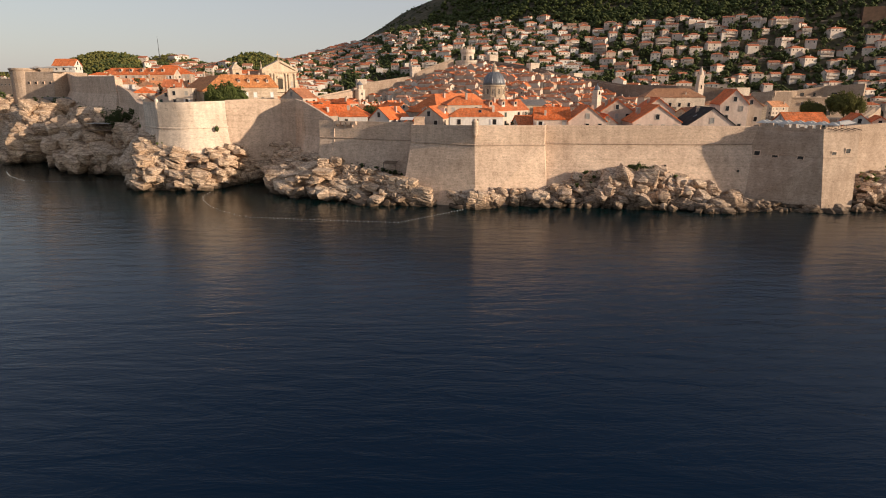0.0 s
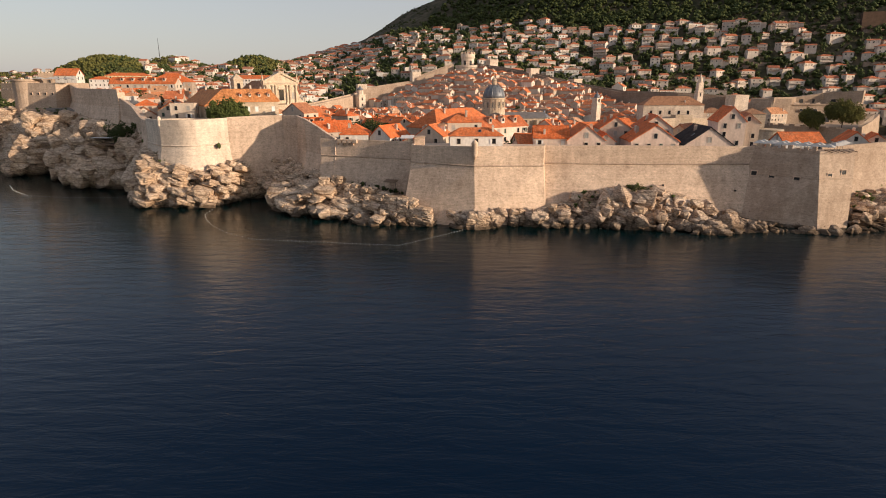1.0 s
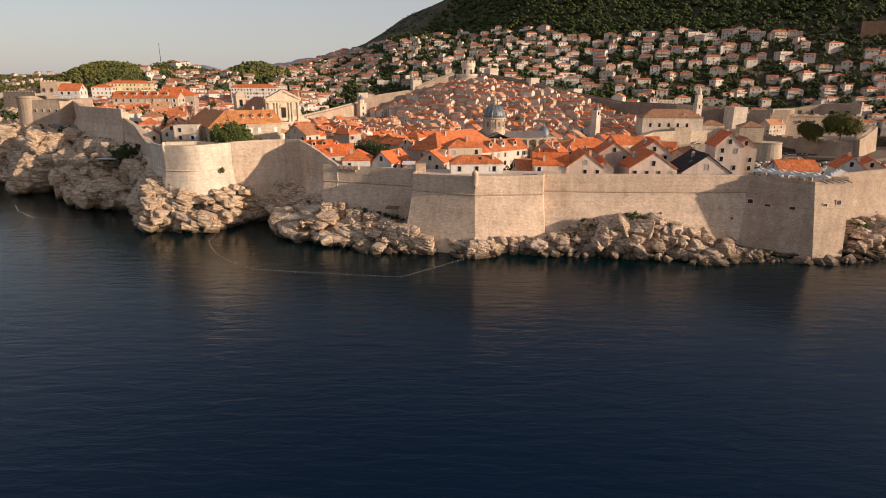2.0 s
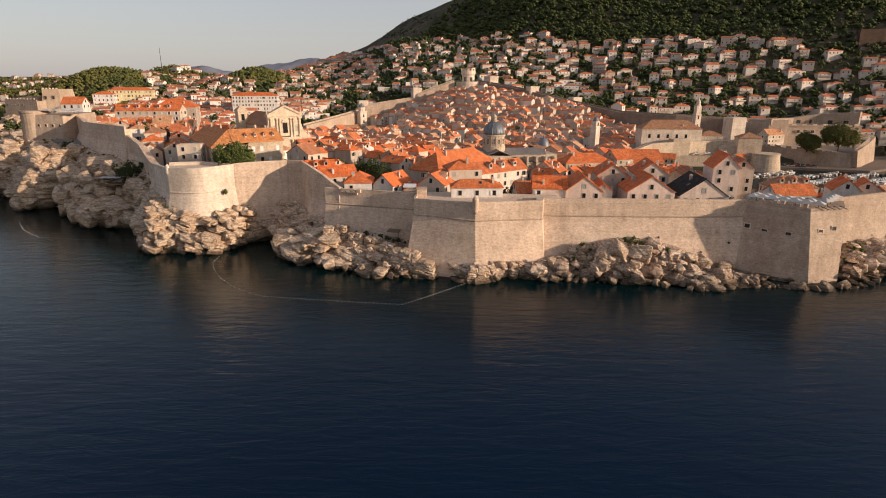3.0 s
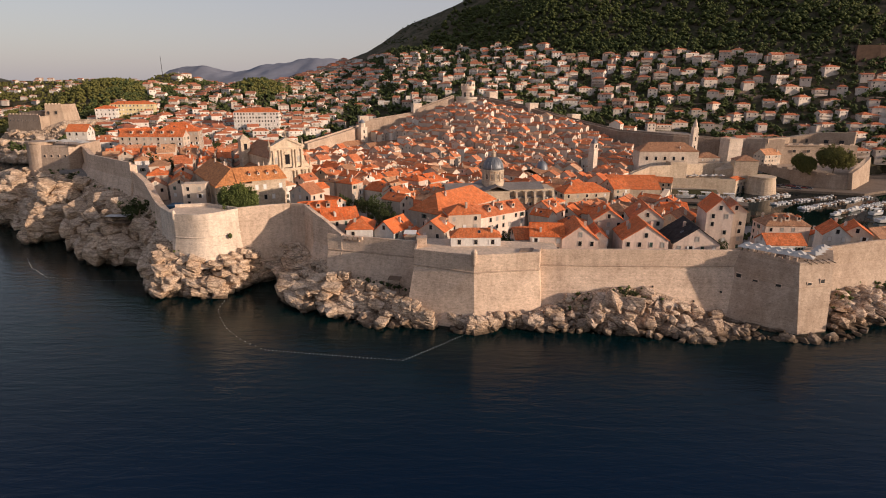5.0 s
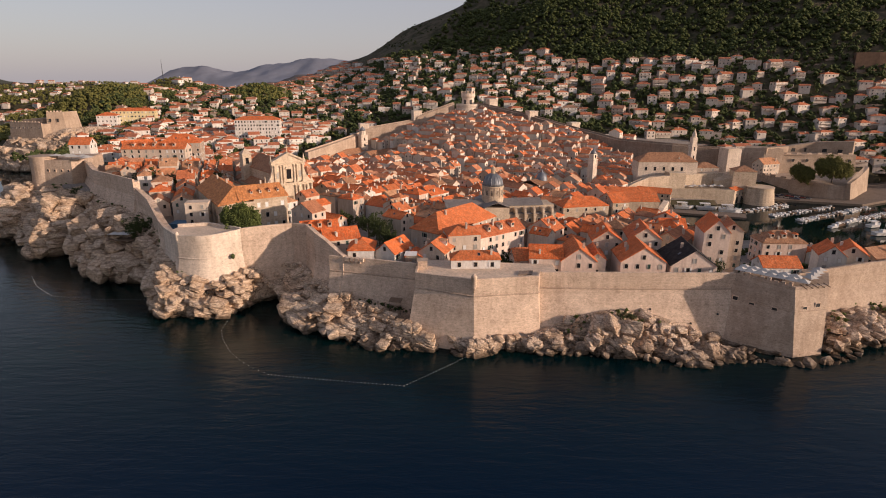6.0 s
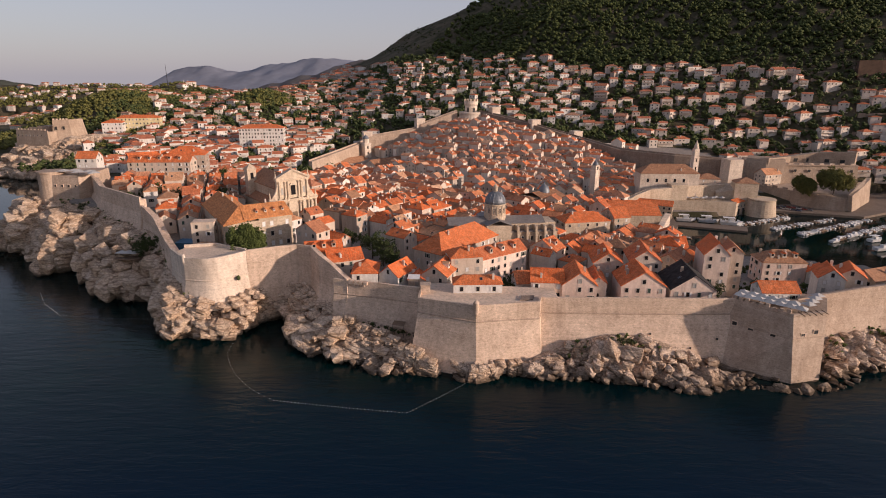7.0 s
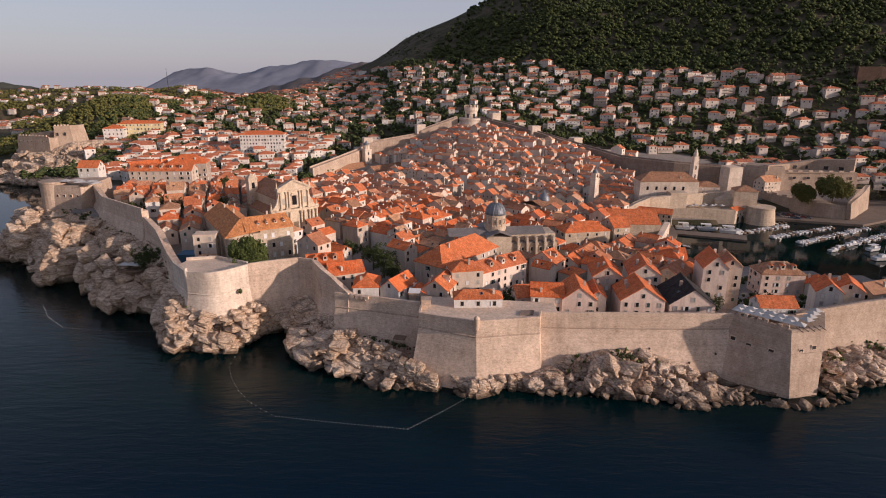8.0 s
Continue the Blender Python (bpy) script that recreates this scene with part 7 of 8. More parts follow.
def row_fill(poly, ax, step_u, step_v, seed, tall, tile_choice, grp, names, edge=6.0, keep=KEEP, leave=0.06, gap_u=1.6, streets=()):
    """Rows of houses on a turned grid, wall to wall, leaving alleys between the rows."""
    r = random.Random(seed)
    ux, uy = ax
    vx, vy = -uy, ux
    turn = math.degrees(math.atan2(uy, ux))
    P = np.array(poly)
    c = P.mean(0)
    made = 0
    a = -330.0
    while a < 330:
        wide = step_u * r.uniform(0.85, 1.2)
        b = -330.0 + r.uniform(0, step_v)
        while b < 330:
            long = step_v * r.uniform(0.75, 1.35)
            x, y = c[0] + ux * (a + wide / 2) + vx * (b + long / 2), c[1] + uy * (a + wide / 2) + vy * (b + long / 2)
            b += long + (r.uniform(0.0, 1.0) if r.random() < 0.75 else r.uniform(1.5, 3.0))
            if not inside(np.array(x), np.array(y), poly) or edge_distance(np.array(x), np.array(y), poly) < edge or r.random() < leave:
                continue
            if any(math.hypot(x - kx, y - ky) < kr + 0.33 * max(wide, long) for kx, ky, kr in keep):
                continue
            if any(abs((x - sx) * ny_ - (y - sy) * nx_) < sw for sx, sy, nx_, ny_, sw in streets):
                continue
            along = r.random() < 0.48
            h = r.uniform(*tall)
            z = ground(x, y)
            w_, d_ = (long, wide - gap_u) if along else (wide - gap_u, long)
            if max(w_, d_) / min(w_, d_) > 1.7 and w_ < d_:
                w_, d_, along = d_, w_, not along
            k = r.random()
            shape, rise, swing = "gable" if r.random() < 0.72 else "hip", d_ * r.uniform(0.24, 0.34), turn + (90 if along else 0) + r.uniform(-6, 6)
            if y + 0.35 * abs(x - 20) > NEAR_LIMIT:
                far_house(OLD_TOWN, x, y, z, w_, d_, h, swing, shape, rise, r, 0, 1, 2, 3.0, 0.25, 5.0, 0.25, 3.0, True)
                continue
            house(x, y, z, w_, d_, h, swing, shape, rise, WHITE_WALL if k > 0.93 else PINK_WALL if k > 0.85 else TOWN_WALL,
                  tile_choice(r), y < 335, r.choice((0, 1, 1, 2)), 1 if r.random() < 0.10 else 0, names(r), "house", grp, seed=seed, over=0.25, skip=0.3, annex=r.random() < 0.35)
            made += 1
        a += wide + 0.6
    return made


def town_tile(r):
    k = r.random()
    return NEW_TILES if k < 0.22 else BROWN_TILES if k < 0.32 else OLD_TILES


def town_label(r):
    return r.choice(("old stone town house with a red clay tile roof", "stone town house under an orange tiled roof", "narrow stone house in a packed row of tiled roofs"))


NORTH_QUARTER = [(-94, 540), (-74, 520), (120, 400), (150, 440), (172, 512), (118, 532), (82, 546), (56, 576), (24, 594), (-26, 590), (-70, 574)]
SOUTH_QUARTER = [(-112, 470), (-120, 330), (-60, 236), (-34, 200), (96, 186), (122, 220), (120, 312), (142, 360), (150, 396), (112, 398), (-74, 508)]
WEST_QUARTER = [(-176, 420), (-222, 380), (-200, 324), (-160, 292), (-140, 262), (-118, 258), (-110, 300), (-112, 460)]
HARBOUR_ROW = [(88, 228), (106, 228), (116, 250), (128, 285), (118, 302), (96, 260)]
row_fill(NORTH_QUARTER, V_AX, 7.6, 8.0, 11, (7.0, 12.0), town_tile, "old town houses north of the main street", town_label, 1.5)
row_fill(SOUTH_QUARTER, V_AX, 9.2, 9.4, 12, (8.0, 14.0), town_tile, "old town houses south of the main street", town_label, 3.0)
row_fill(WEST_QUARTER, (0.94, 0.34), 9.2, 9.6, 13, (5.0, 9.0), town_tile, "old town houses by the western wall", town_label, 4.0)
row_fill(HARBOUR_ROW, (0.97, -0.12), 12.0, 12.0, 14, (8.0, 13.0), town_tile, "houses by the harbour", town_label, 4.0)

OLD_TOWN.link("far_town_houses", [FAR_WALL], [FAR_TILES], "packed stone houses with red and orange tiled roofs")

# ---- suburbs on the hillside ----


def hill_label(r):
    return r.choice(("pale suburban villa with a red hipped roof", "white house with an orange tiled roof on the hillside", "cream apartment house with a red roof on the slope"))


taken = []
VILLA_LIMIT = 560.0


def scatter_houses(count, test, size, tall, seed, grp, turn, gap=1.0):
    r = random.Random(seed)
    tries = 0
    made = 0
    while made < count and tries < count * 60:
        tries += 1
        x, y = test(r)
        if x is None:
            continue
        w = r.uniform(*size)
        d = min(w * r.uniform(0.6, 0.95), r.uniform(8, 11))
        if any(abs(x - a) < (w + c) * 0.5 + gap * 1.6 and abs(y - b) < (w + c) * 0.36 + gap * 4.0 for a, b, c in taken):
            continue
        taken.append((x, y, w))
        z = ground(x, y)
        h = r.uniform(*tall)
        form = (w, d, h, "hip" if r.random() < 0.62 else "gable" if r.random() < 0.85 else "flat", d * r.uniform(0.16, 0.28), r, 0, 1, 2, 3.2, 0.12, 7, 0.3, 3.0, False, True)
        swing = turn(x, y) + r.gauss(0, 17)
        if y - 0.25 * abs(x) < VILLA_LIMIT and y < 720:
            villa(x, y, z + 0.3, swing, hill_label(r), grp, *form)
        else:
            far_house(EAST_SUBURB if x > 150 else SUBURB, x, y, z + 0.3, *form[:3], swing, *form[3:])
        made += 1
    return made


def contour(x, y):
    gx, gy = ground(x + 15, y) - ground(x - 15, y), ground(x, y + 15) - ground(x, y - 15)
    return math.degrees(math.atan2(-gx, gy)) * 0.3


def east_slope(r):
    """Between the town wall and the woods: rows that follow the contours."""
    x = r.uniform(40, 560)
    s = r.uniform(0, 1)
    y = 870 - 0.66 * x - (1 - s) * (200 + 0.05 * x)
    row = round(y / 14.0) * 14.0
    y = row + r.uniform(-8, 8)
    if y < 545 and x < 250 or y < 470 or ground(x, y) > (116 if x < 140 else 106) or (x < 190 and y < 600 - 0.2 * max(0, x - 130)):
        return None, None
    return x, y


def mid_slope(r):
    x, y = r.uniform(-390, 80), r.uniform(560, 900)
    if y < 640 and x > -60 or y < 0.45 * (x + 80) + 598 and x > -112 or ground(x, y) > 120:
        return None, None
    if math.hypot(x + 256, y - 800) < 44:
        return None, None
    return x, y


def pile(r):
    x, y = r.uniform(-330, -125), r.uniform(425, 640)
    if x > -165 and y < 470 or y < 425 - 0.0 * x or x < -330 + (640 - y) * 0.3 or (x > -138 and y < 560):
        return None, None
    return x, y


def far_west(r):
    x, y = r.uniform(-1250, -200), r.uniform(820, 1560)
    if ground(x, y) < 15 or not inside(np.array(x), np.array(y), COAST) or math.hypot(x + 256, y - 800) < 55 or math.hypot(x + 450, y - 770) < 80:
        return None, None
    return x, y


def saddle(r):
    x, y = r.uniform(-330, 0), r.uniform(860, 1130)
    if ground(x, y) > 122 - 0.05 * (y - 860):
        return None, None
    return x, y


scatter_houses(235, east_slope, (7.5, 15), (3.6, 7.0), 21, "houses on the eastern slope", contour)
scatter_houses(290, mid_slope, (6.5, 12.5), (4.2, 8.4), 22, "houses on the middle slope", contour)
scatter_houses(135, pile, (8, 14), (5, 9), 23, "houses outside the western gate", lambda x, y: 20, 0.5)
scatter_houses(340, far_west, (9, 17), (3.6, 7), 24, "houses on the western hills", contour)
scatter_houses(90, saddle, (9, 16), (3.6, 6.5), 25, "houses on the saddle", contour)
SUBURB.link("hillside_houses", [HILL_WALL], [HILL_TILES], "pale villas with red roofs terraced up the hillside")
EAST_SUBURB.link("hillside_houses", [VILLA_WALL], [HILL_TILES], "beige villas with half-shade in their wall colour, red roofs, below the pine forest")
hotel = house(-182, 568, 27, 42, 15, 20, 8, "hip", 3.4, WHITE_WALL, NEW_TILES, True, 0, 0, "large white hotel with rows of windows and a red roof", "hotel", "", "hotel", floor=3.4, pitch=2.6, skip=0.0)
house(-346, 652, 36, 44, 14, 15, 14, "hip", 3.2, YELLOW_WALL, NEW_TILES, True, 0, 0, "long yellow school building with a red roof", "building", "", "school", floor=4.2, pitch=3.4, skip=0.0)
house(-366, 634, 34, 20, 15, 13, 14, "hip", 3.2, WHITE_WALL, NEW_TILES, True, 0, 0, "white wing beside the yellow school", "building", "", "school_wing", floor=4.2, pitch=3.4, skip=0.0)

# dry stone terraces along the contours
r = random.Random(55)
banks = Shape()
for _ in range(420):
    x, y = r.uniform(-260, 560), r.uniform(520, 880)
    z = ground(x, y)
    if z < 22 or z > 112 or inside(np.array(x), np.array(y), TOWN) or (x < 120 and y < 640):
        continue
    n, turn = r.uniform(8, 26), radians(contour(x, y))
    c, s_ = math.cos(turn), math.sin(turn)
    lo = z - 2.0
    banks.prism([(x - c * n, y - s_ * n - 0.4), (x + c * n, y + s_ * n - 0.4), (x + c * n, y + s_ * n + 0.8), (x - c * n, y - s_ * n + 0.8)], lo - 3, None, lo + r.uniform(1.8, 3.2))
tagged(part("terrace_walls", banks, GREY_STONE), "dry stone terrace walls between the hillside houses", "walls", kind="stuff")

# ---- trees ----
OCT = np.array([(1, 0, 0), (0, 1, 0), (-1, 0, 0), (0, -1, 0), (0, 0, 1), (0, 0, -1)], float)
OCT_F = np.array([(0, 1, 4), (1, 2, 4), (2, 3, 4), (3, 0, 4), (1, 0, 5), (2, 1, 5), (3, 2, 5), (0, 3, 5)])


def clumps(places, radii, flatten, seed, per=5, spread=0.62):
    """Crowns made of several ragged lumps each: arrays of corners and faces."""
    g = np.random.default_rng(seed)
    n = len(places)
    c = np.repeat(places, per, 0)
    rad = np.repeat(radii, per)
    off = g.normal(size=(n * per, 3))
    off /= np.linalg.norm(off, axis=1)[:, None]
    off *= (spread * g.uniform(0.45, 1.0, n * per))[:, None]
    off[:, 2] *= flatten
    c = c + off * rad[:, None]
    sz = rad * g.uniform(0.26, 0.52, n * per)
    v = OCT[None] * g.uniform(0.6, 1.4, (n * per, 6, 1))
    ang = g.uniform(0, 6.3, n * per)
    ca, sa = np.cos(ang)[:, None], np.sin(ang)[:, None]
    v = np.stack([v[:, :, 0] * ca - v[:, :, 1] * sa, v[:, :, 0] * sa + v[:, :, 1] * ca, v[:, :, 2] * 0.8], 2)
    v = v * sz[:, None, None] + c[:, None]
    f = OCT_F[None] + (np.arange(n * per) * 6)[:, None, None]
    return v.reshape(-1, 3), f.reshape(-1, 3)


def woods(name, places, sizes, seed, mat, label, tall=0.9, per=5):
    places = np.array(places)
    places[:, 2] += np.array(sizes) * tall
    v, f = clumps(places, np.array(sizes), 0.9, seed, per)
    tagged(part(name, array_mesh(name, v, f, mat), None), label, "trees", kind="stuff")


r = random.Random(31)
spots, sizes = [], []
while len(spots) < 11500:
    x, y = r.uniform(-170, 900), r.uniform(480, 1300)
    if x > 0.86 * y + 20:
        continue
    z = ground(x, y)
    edge_z = 112 + 9 * math.sin(x * 0.02) + 6 * math.sin(x * 0.057 + 1)
    if x < 0:
        edge_z = 128 - x * 0.1
    if z < edge_z:
        continue
    bare = noise.noise(Vector((x * 0.012, y * 0.012, 3.0))) + 0.5 * noise.noise(Vector((x * 0.04, y * 0.04, 7.0)))
    if bare > 0.62 or (z > 200 and x < 160 and r.random() < 0.75) or (x < 40 and z > 150 and r.random() < 0.5):
        continue
    flank = x < 0.8 * (z - 150) - 20
    if flank and r.random() < 0.82:
        continue
    spots.append((x, y, z - 1))
    sizes.append(r.uniform(1.6, 3.2) if flank else r.uniform(3.4, 6.0))
woods("pine_forest", spots, sizes, 1, PINE, "dense dark pine forest on the mountain slope", 0.9, 8)
spots, sizes = [], []
while len(spots) < 11500:
    x, y = r.uniform(-420, 620), r.uniform(430, 1000)
    z = ground(x, y)
    if z > 126 or z < 6 or inside(np.array(x), np.array(y), TOWN) or (x < -330 and y < 640) or (240 < x < 360 and y < 515):
        continue
    if any(abs(x - a) < c * 0.5 and abs(y - b) < c * 0.45 for a, b, c in taken):
        continue
    spots.append((x, y, z - 0.5))
    sizes.append(r.choice((1.8, 2.4, 3.0, 3.6, 4.4)))
woods("garden_trees", spots, sizes, 2, GARDEN, "garden trees and shrubs between the hillside houses", 1.1, 7)
spots, sizes = [], []
for cx, cy, rx, ry, n in ((-256, 800, 48, 55, 620), (-445, 720, 75, 75, 900), (-460, 790, 75, 80, 700), (-390, 650, 40, 30, 160), (-560, 820, 90, 90, 420), (-360, 850, 60, 60, 250), (-620, 700, 90, 40, 260), (-540, 665, 90, 40, 320), (-500, 640, 50, 25, 140), (-700, 1400, 150, 90, 450), (-860, 1520, 140, 70, 350), (-500, 1180, 110, 80, 380), (-1050, 1440, 170, 80, 700), (-980, 1360, 120, 30, 300), (-340, 640, 40, 40, 200), (-355, 610, 22, 30, 140), (-470, 1000, 80, 80, 350), (-700, 1050, 180, 90, 700), (-170, 500, 22, 14, 60), (-215, 545, 14, 14, 30), (-125, 590, 14, 12, 30), (-290, 470, 20, 25, 60), (-260, 520, 14, 14, 30)):
    for _ in range(n):
        a, q = r.uniform(0, 6.3), r.random() ** 0.5
        x, y = cx + rx * q * math.cos(a), cy + ry * q * math.sin(a)
        if any(abs(x - p) < c * 0.5 and abs(y - b) < c * 0.45 for p, b, c in taken):
            continue
        spots.append((x, y, ground(x, y) - 0.5))
        sizes.append(r.uniform(2.4, 4.6))
woods("park_woods", spots, sizes, 3, PARK, "wooded park hill west of the town", 0.9, 6)


def tree(x, y, z, h, rad, seed, mat, label, flat_top=0.8, lumps=150):
    """A tapered trunk with limbs and a ragged crown of many small leafy lumps."""
    g = np.random.default_rng(seed)
    root = thing("tree", pose(x, y, z), label, "tree")
    s = Shape().round(0, 0, [(0.35, -1), (0.28, h * 0.35), (0.16, h * 0.7)], 8)
    for i in range(6):
        a = i * 1.05 + seed
        ex, ey, ez = rad * 0.6 * math.cos(a), rad * 0.6 * math.sin(a), h * (0.62 + 0.05 * (i % 3))
        b = h * 0.32
        s.add([(0.12, 0, b), (-0.06, 0.1, b), (-0.06, -0.1, b), (ex, ey, ez)], [(0, 1, 3), (1, 2, 3), (2, 0, 3)])
    part("trunk", s, TRUNK, root)
    d = g.normal(size=(lumps, 3))
    d /= np.linalg.norm(d, axis=1)[:, None]
    d *= g.uniform(0.35, 1.0, lumps)[:, None] ** 0.5
    # boughs: each its own smaller crown, uneven in height and reach
    n = 9
    turn = np.arange(n) * 2.4 + seed
    reach = np.where(np.arange(n) == 0, 0.0, g.uniform(0.42, 0.74, n))
    bough = np.stack([np.cos(turn) * reach, np.sin(turn) * reach, g.uniform(-0.35, 0.42, n) * flat_top], 1)
    size = g.uniform(0.34, 0.52, n)
    pick = g.integers(0, n, lumps)
    d[:, 2] *= 0.8 + 0.5 * (g.random(lumps) < 0.3)
    c = (bough[pick] + d * size[pick][:, None]) * rad + (0, 0, h - rad * flat_top * 0.9)
    v, f = clumps(c, np.full(lumps, min(rad * 0.12, 0.9)), 1.2, seed + 1, 14, 1.3)
    part("crown", array_mesh("crown", v, f, mat), None, root)
    return root


tree(-82.5, 226, 20.5, 14.5, 8.2, 1, BUSH, "broad bright green tree above the round bastion", 0.72, 900)
tree(285, 414, 11.8, 19, 11.5, 2, PARK, "dark umbrella pine on the fort's terrace", 0.75, 1500)
tree(267, 421, 11.8, 12, 8.0, 3, PARK, "smaller dark pine on the fort's terrace", 0.8, 900)
for i, (x, y, h, rad) in enumerate(((-28, 237, 13, 5.0), (-34, 247, 12, 5.0), (-24, 229, 10, 4.2), (-46, 262, 9, 4.0), (24, 203, 9, 3.8), (29, 206, 9, 3.6), (-150, 305, 8, 5.0), (-163, 308, 8, 5.5), (-139, 350, 15, 2.6), (-130, 320, 9, 3.5), (-172, 300, 7, 4.0), (60, 470, 13, 2.0), (104, 207, 7, 3.0), (126, 214, 7, 4.0), (131, 220, 6, 4.0), (122, 203, 6, 2.6), (168, 236, 6, 3.4), (-17, 560, 9, 4), (-10, 557, 9, 4))):
    tree(x, y, ground(x, y), h + 1, rad * 1.25, 10 + i, GARDEN, "green tree among the roofs of the old town", 0.9, 90)
for i, (x, y, z, rad) in enumerate(((-135, 243, 18, 6.4), (-141, 248, 18, 5.4), (-196, 298, 24, 4.0), (-190, 296, 23, 3.4), (58, 171, 9.6, 2.2), (61, 171, 9.4, 1.8), (-182, 292, 19, 3.0), (-205, 302, 25, 2.6))):
    tree(x, y, z, rad * 1.3, rad, 40 + i, GARDEN, "low dark bush growing on the rocks under the wall", 0.7, 70)

gardens = [(r.uniform(120, 190), r.uniform(196, 270)) for _ in range(420)]
gardens = [(x, y, ground(x, y)) for x, y in gardens if y > 196 + 0.27 * (x - 120) and not any(math.hypot(x - a, y - b) < c for a, b, c in ((148, 246, 13), (147, 208, 8), (158, 212, 8), (172, 216, 9), (165, 240, 7), (114, 188, 12))) and y < 280 - 0.1 * (x - 120)]
woods("harbour_gardens", gardens, [r.uniform(1.0, 2.4) for _ in gardens], 82, GARDEN, "dark gardens between the sea wall and the harbour houses", 0.6, 12)
groves = [(r.uniform(150, 300), r.uniform(480, 620)) for _ in range(420)]
groves = [(x, y) for x, y in groves if y > 500 - 0.3 * (x - 140) + 8 and not inside(np.array(x), np.array(y), TOWN)] + [(r.uniform(196, 236), r.uniform(470, 496)) for _ in range(40)]
woods("gate_gardens", [(x, y, ground(x, y)) for x, y in groves], [r.uniform(1.8, 4.2) for _ in groves], 83, GARDEN, "dark garden trees outside the landward wall", 0.9, 8)
plants = [(-30 + k * 1.9 + 0.7 * math.sin(k * 5.3), 186.8 - k * 0.36 + 0.4 * math.cos(k * 3.1), 9.6 - k * 0.3) for k in range(10)]
woods("cafe_plants", plants, [0.7 + 0.3 * (k % 3) for k in range(10)], 81, GARDEN, "dark green potted plants along the foot of the wall", 0.3, 14)
for c, sz, label in (scrub("scrub", 150, -240, -115, 0.72, 1.0, 3, "low green scrub along the cliff top"), scrub("scrub", 40, -118, -66, 0.8, 1.0, 4, "tufts of grass under the bastion"), scrub("scrub", 26, 40, 70, 0.7, 1.0, 5, "scrub on the rocks below the wall"), scrub("scrub", 60, 130, 180, 0.6, 1.0, 6, "scrub on the rocky point")):
    woods("cliff_scrub", c, sz, 80, BUSH, label, 0.2, 10)

# ---- boats, buoys, terrace ----
HULL = Shape().add([(-0.5, -0.16, 0.05), (0.25, -0.16, 0.05), (0.5, 0, 0.08), (0.25, 0.16, 0.05), (-0.5, 0.16, 0.05), (-0.5, -0.2, 0.2), (0.25, -0.2, 0.21), (0.56, 0, 0.26), (0.25, 0.2, 0.21), (-0.5, 0.2, 0.2)],
                   [(0, 1, 6, 5), (1, 2, 7, 6), (2, 3, 8, 7), (3, 4, 9, 8), (4, 0, 5, 9), (5, 6, 7, 8, 9)])
HULL_WHITE, HULL_DARK = HULL.mesh("hull", WHITE_PAINT), HULL.mesh("hull", WOOD)
CABIN = Shape().prism([(-0.15, -0.12), (0.2, -0.1), (0.2, 0.1), (-0.15, 0.12)], 0.2, [(-0.15, -0.11), (0.12, -0.09), (0.12, 0.09), (-0.15, 0.11)], 0.34).mesh("cabin", WHITE_PAINT)
SCREEN = Shape().prism([(0.1, -0.1), (0.22, -0.09), (0.22, 0.09), (0.1, 0.1)], 0.22, [(0.1, -0.09), (0.14, -0.08), (0.14, 0.08), (0.1, 0.09)], 0.33).mesh("windscreen", GLASS)


def boat(x, y, turn, size, dark=False):
    root = thing("boat", pose(x, y, -0.15, 0, 0, turn) @ Matrix.Scale(size, 4), "small dark wooden boat moored in the harbour" if dark else "small white motor boat moored in the harbour", "boat", "harbour boats")
    part("hull", HULL_DARK if dark else HULL_WHITE, None, root)
    if size > 4.6:
        part("windscreen", SCREEN, None, part("cabin", CABIN, None, root))
    return root


r = random.Random(77)
for (x0, y0), (x1, y1), n, turn, lo, hi in (((193, 367), (240, 390), 22, 110, 4.5, 7), ((211, 358), (268, 385), 26, 115, 5, 7), ((221, 344), (291, 383), 32, 115, 5, 8), ((231, 328), (256, 343), 6, 20, 8, 12), ((256, 344), (293, 366), 13, 115, 5, 8),
                                            ((162, 384), (202, 379), 11, 85, 5, 8), ((143, 344), (149, 335), 5, 150, 4, 7), ((300, 372), (330, 392), 8, 110, 4, 6), ((222, 392), (246, 400), 6, 100, 4, 5)):
    for i in range(n):
        t = (i + r.uniform(0.4, 0.6)) / n
        boat(x0 + (x1 - x0) * t + r.gauss(0, 0.3), y0 + (y1 - y0) * t + r.gauss(0, 0.4), turn + r.gauss(0, 4), r.uniform(lo, hi) * 0.76, r.random() < 0.36)
for x, y, turn, size in ((164, 379.5, -12, 12), (178, 376, -14, 12), (190, 369, -16, 13), (258, 330, 20, 10)):
    b = boat(x, y, turn, size)
    b["label"] = "larger white excursion boat beside the pier"
    part("awning", Shape().box(-0.4, 0.15, -0.15, 0.15, 0.4, 0.415).box(-0.39, -0.38, -0.14, -0.13, 0.2, 0.4).box(0.13, 0.14, -0.14, -0.13, 0.2, 0.4), WHITE_CANVAS, b)
yacht = boat(249, 311, 8, 11)
yacht["label"] = "white sailing yacht with a bare mast"
part("mast", Shape().round(0.05 , 0, [(0.009, 0.2), (0.005, 1.35)], 8), WHITE_PAINT, yacht)

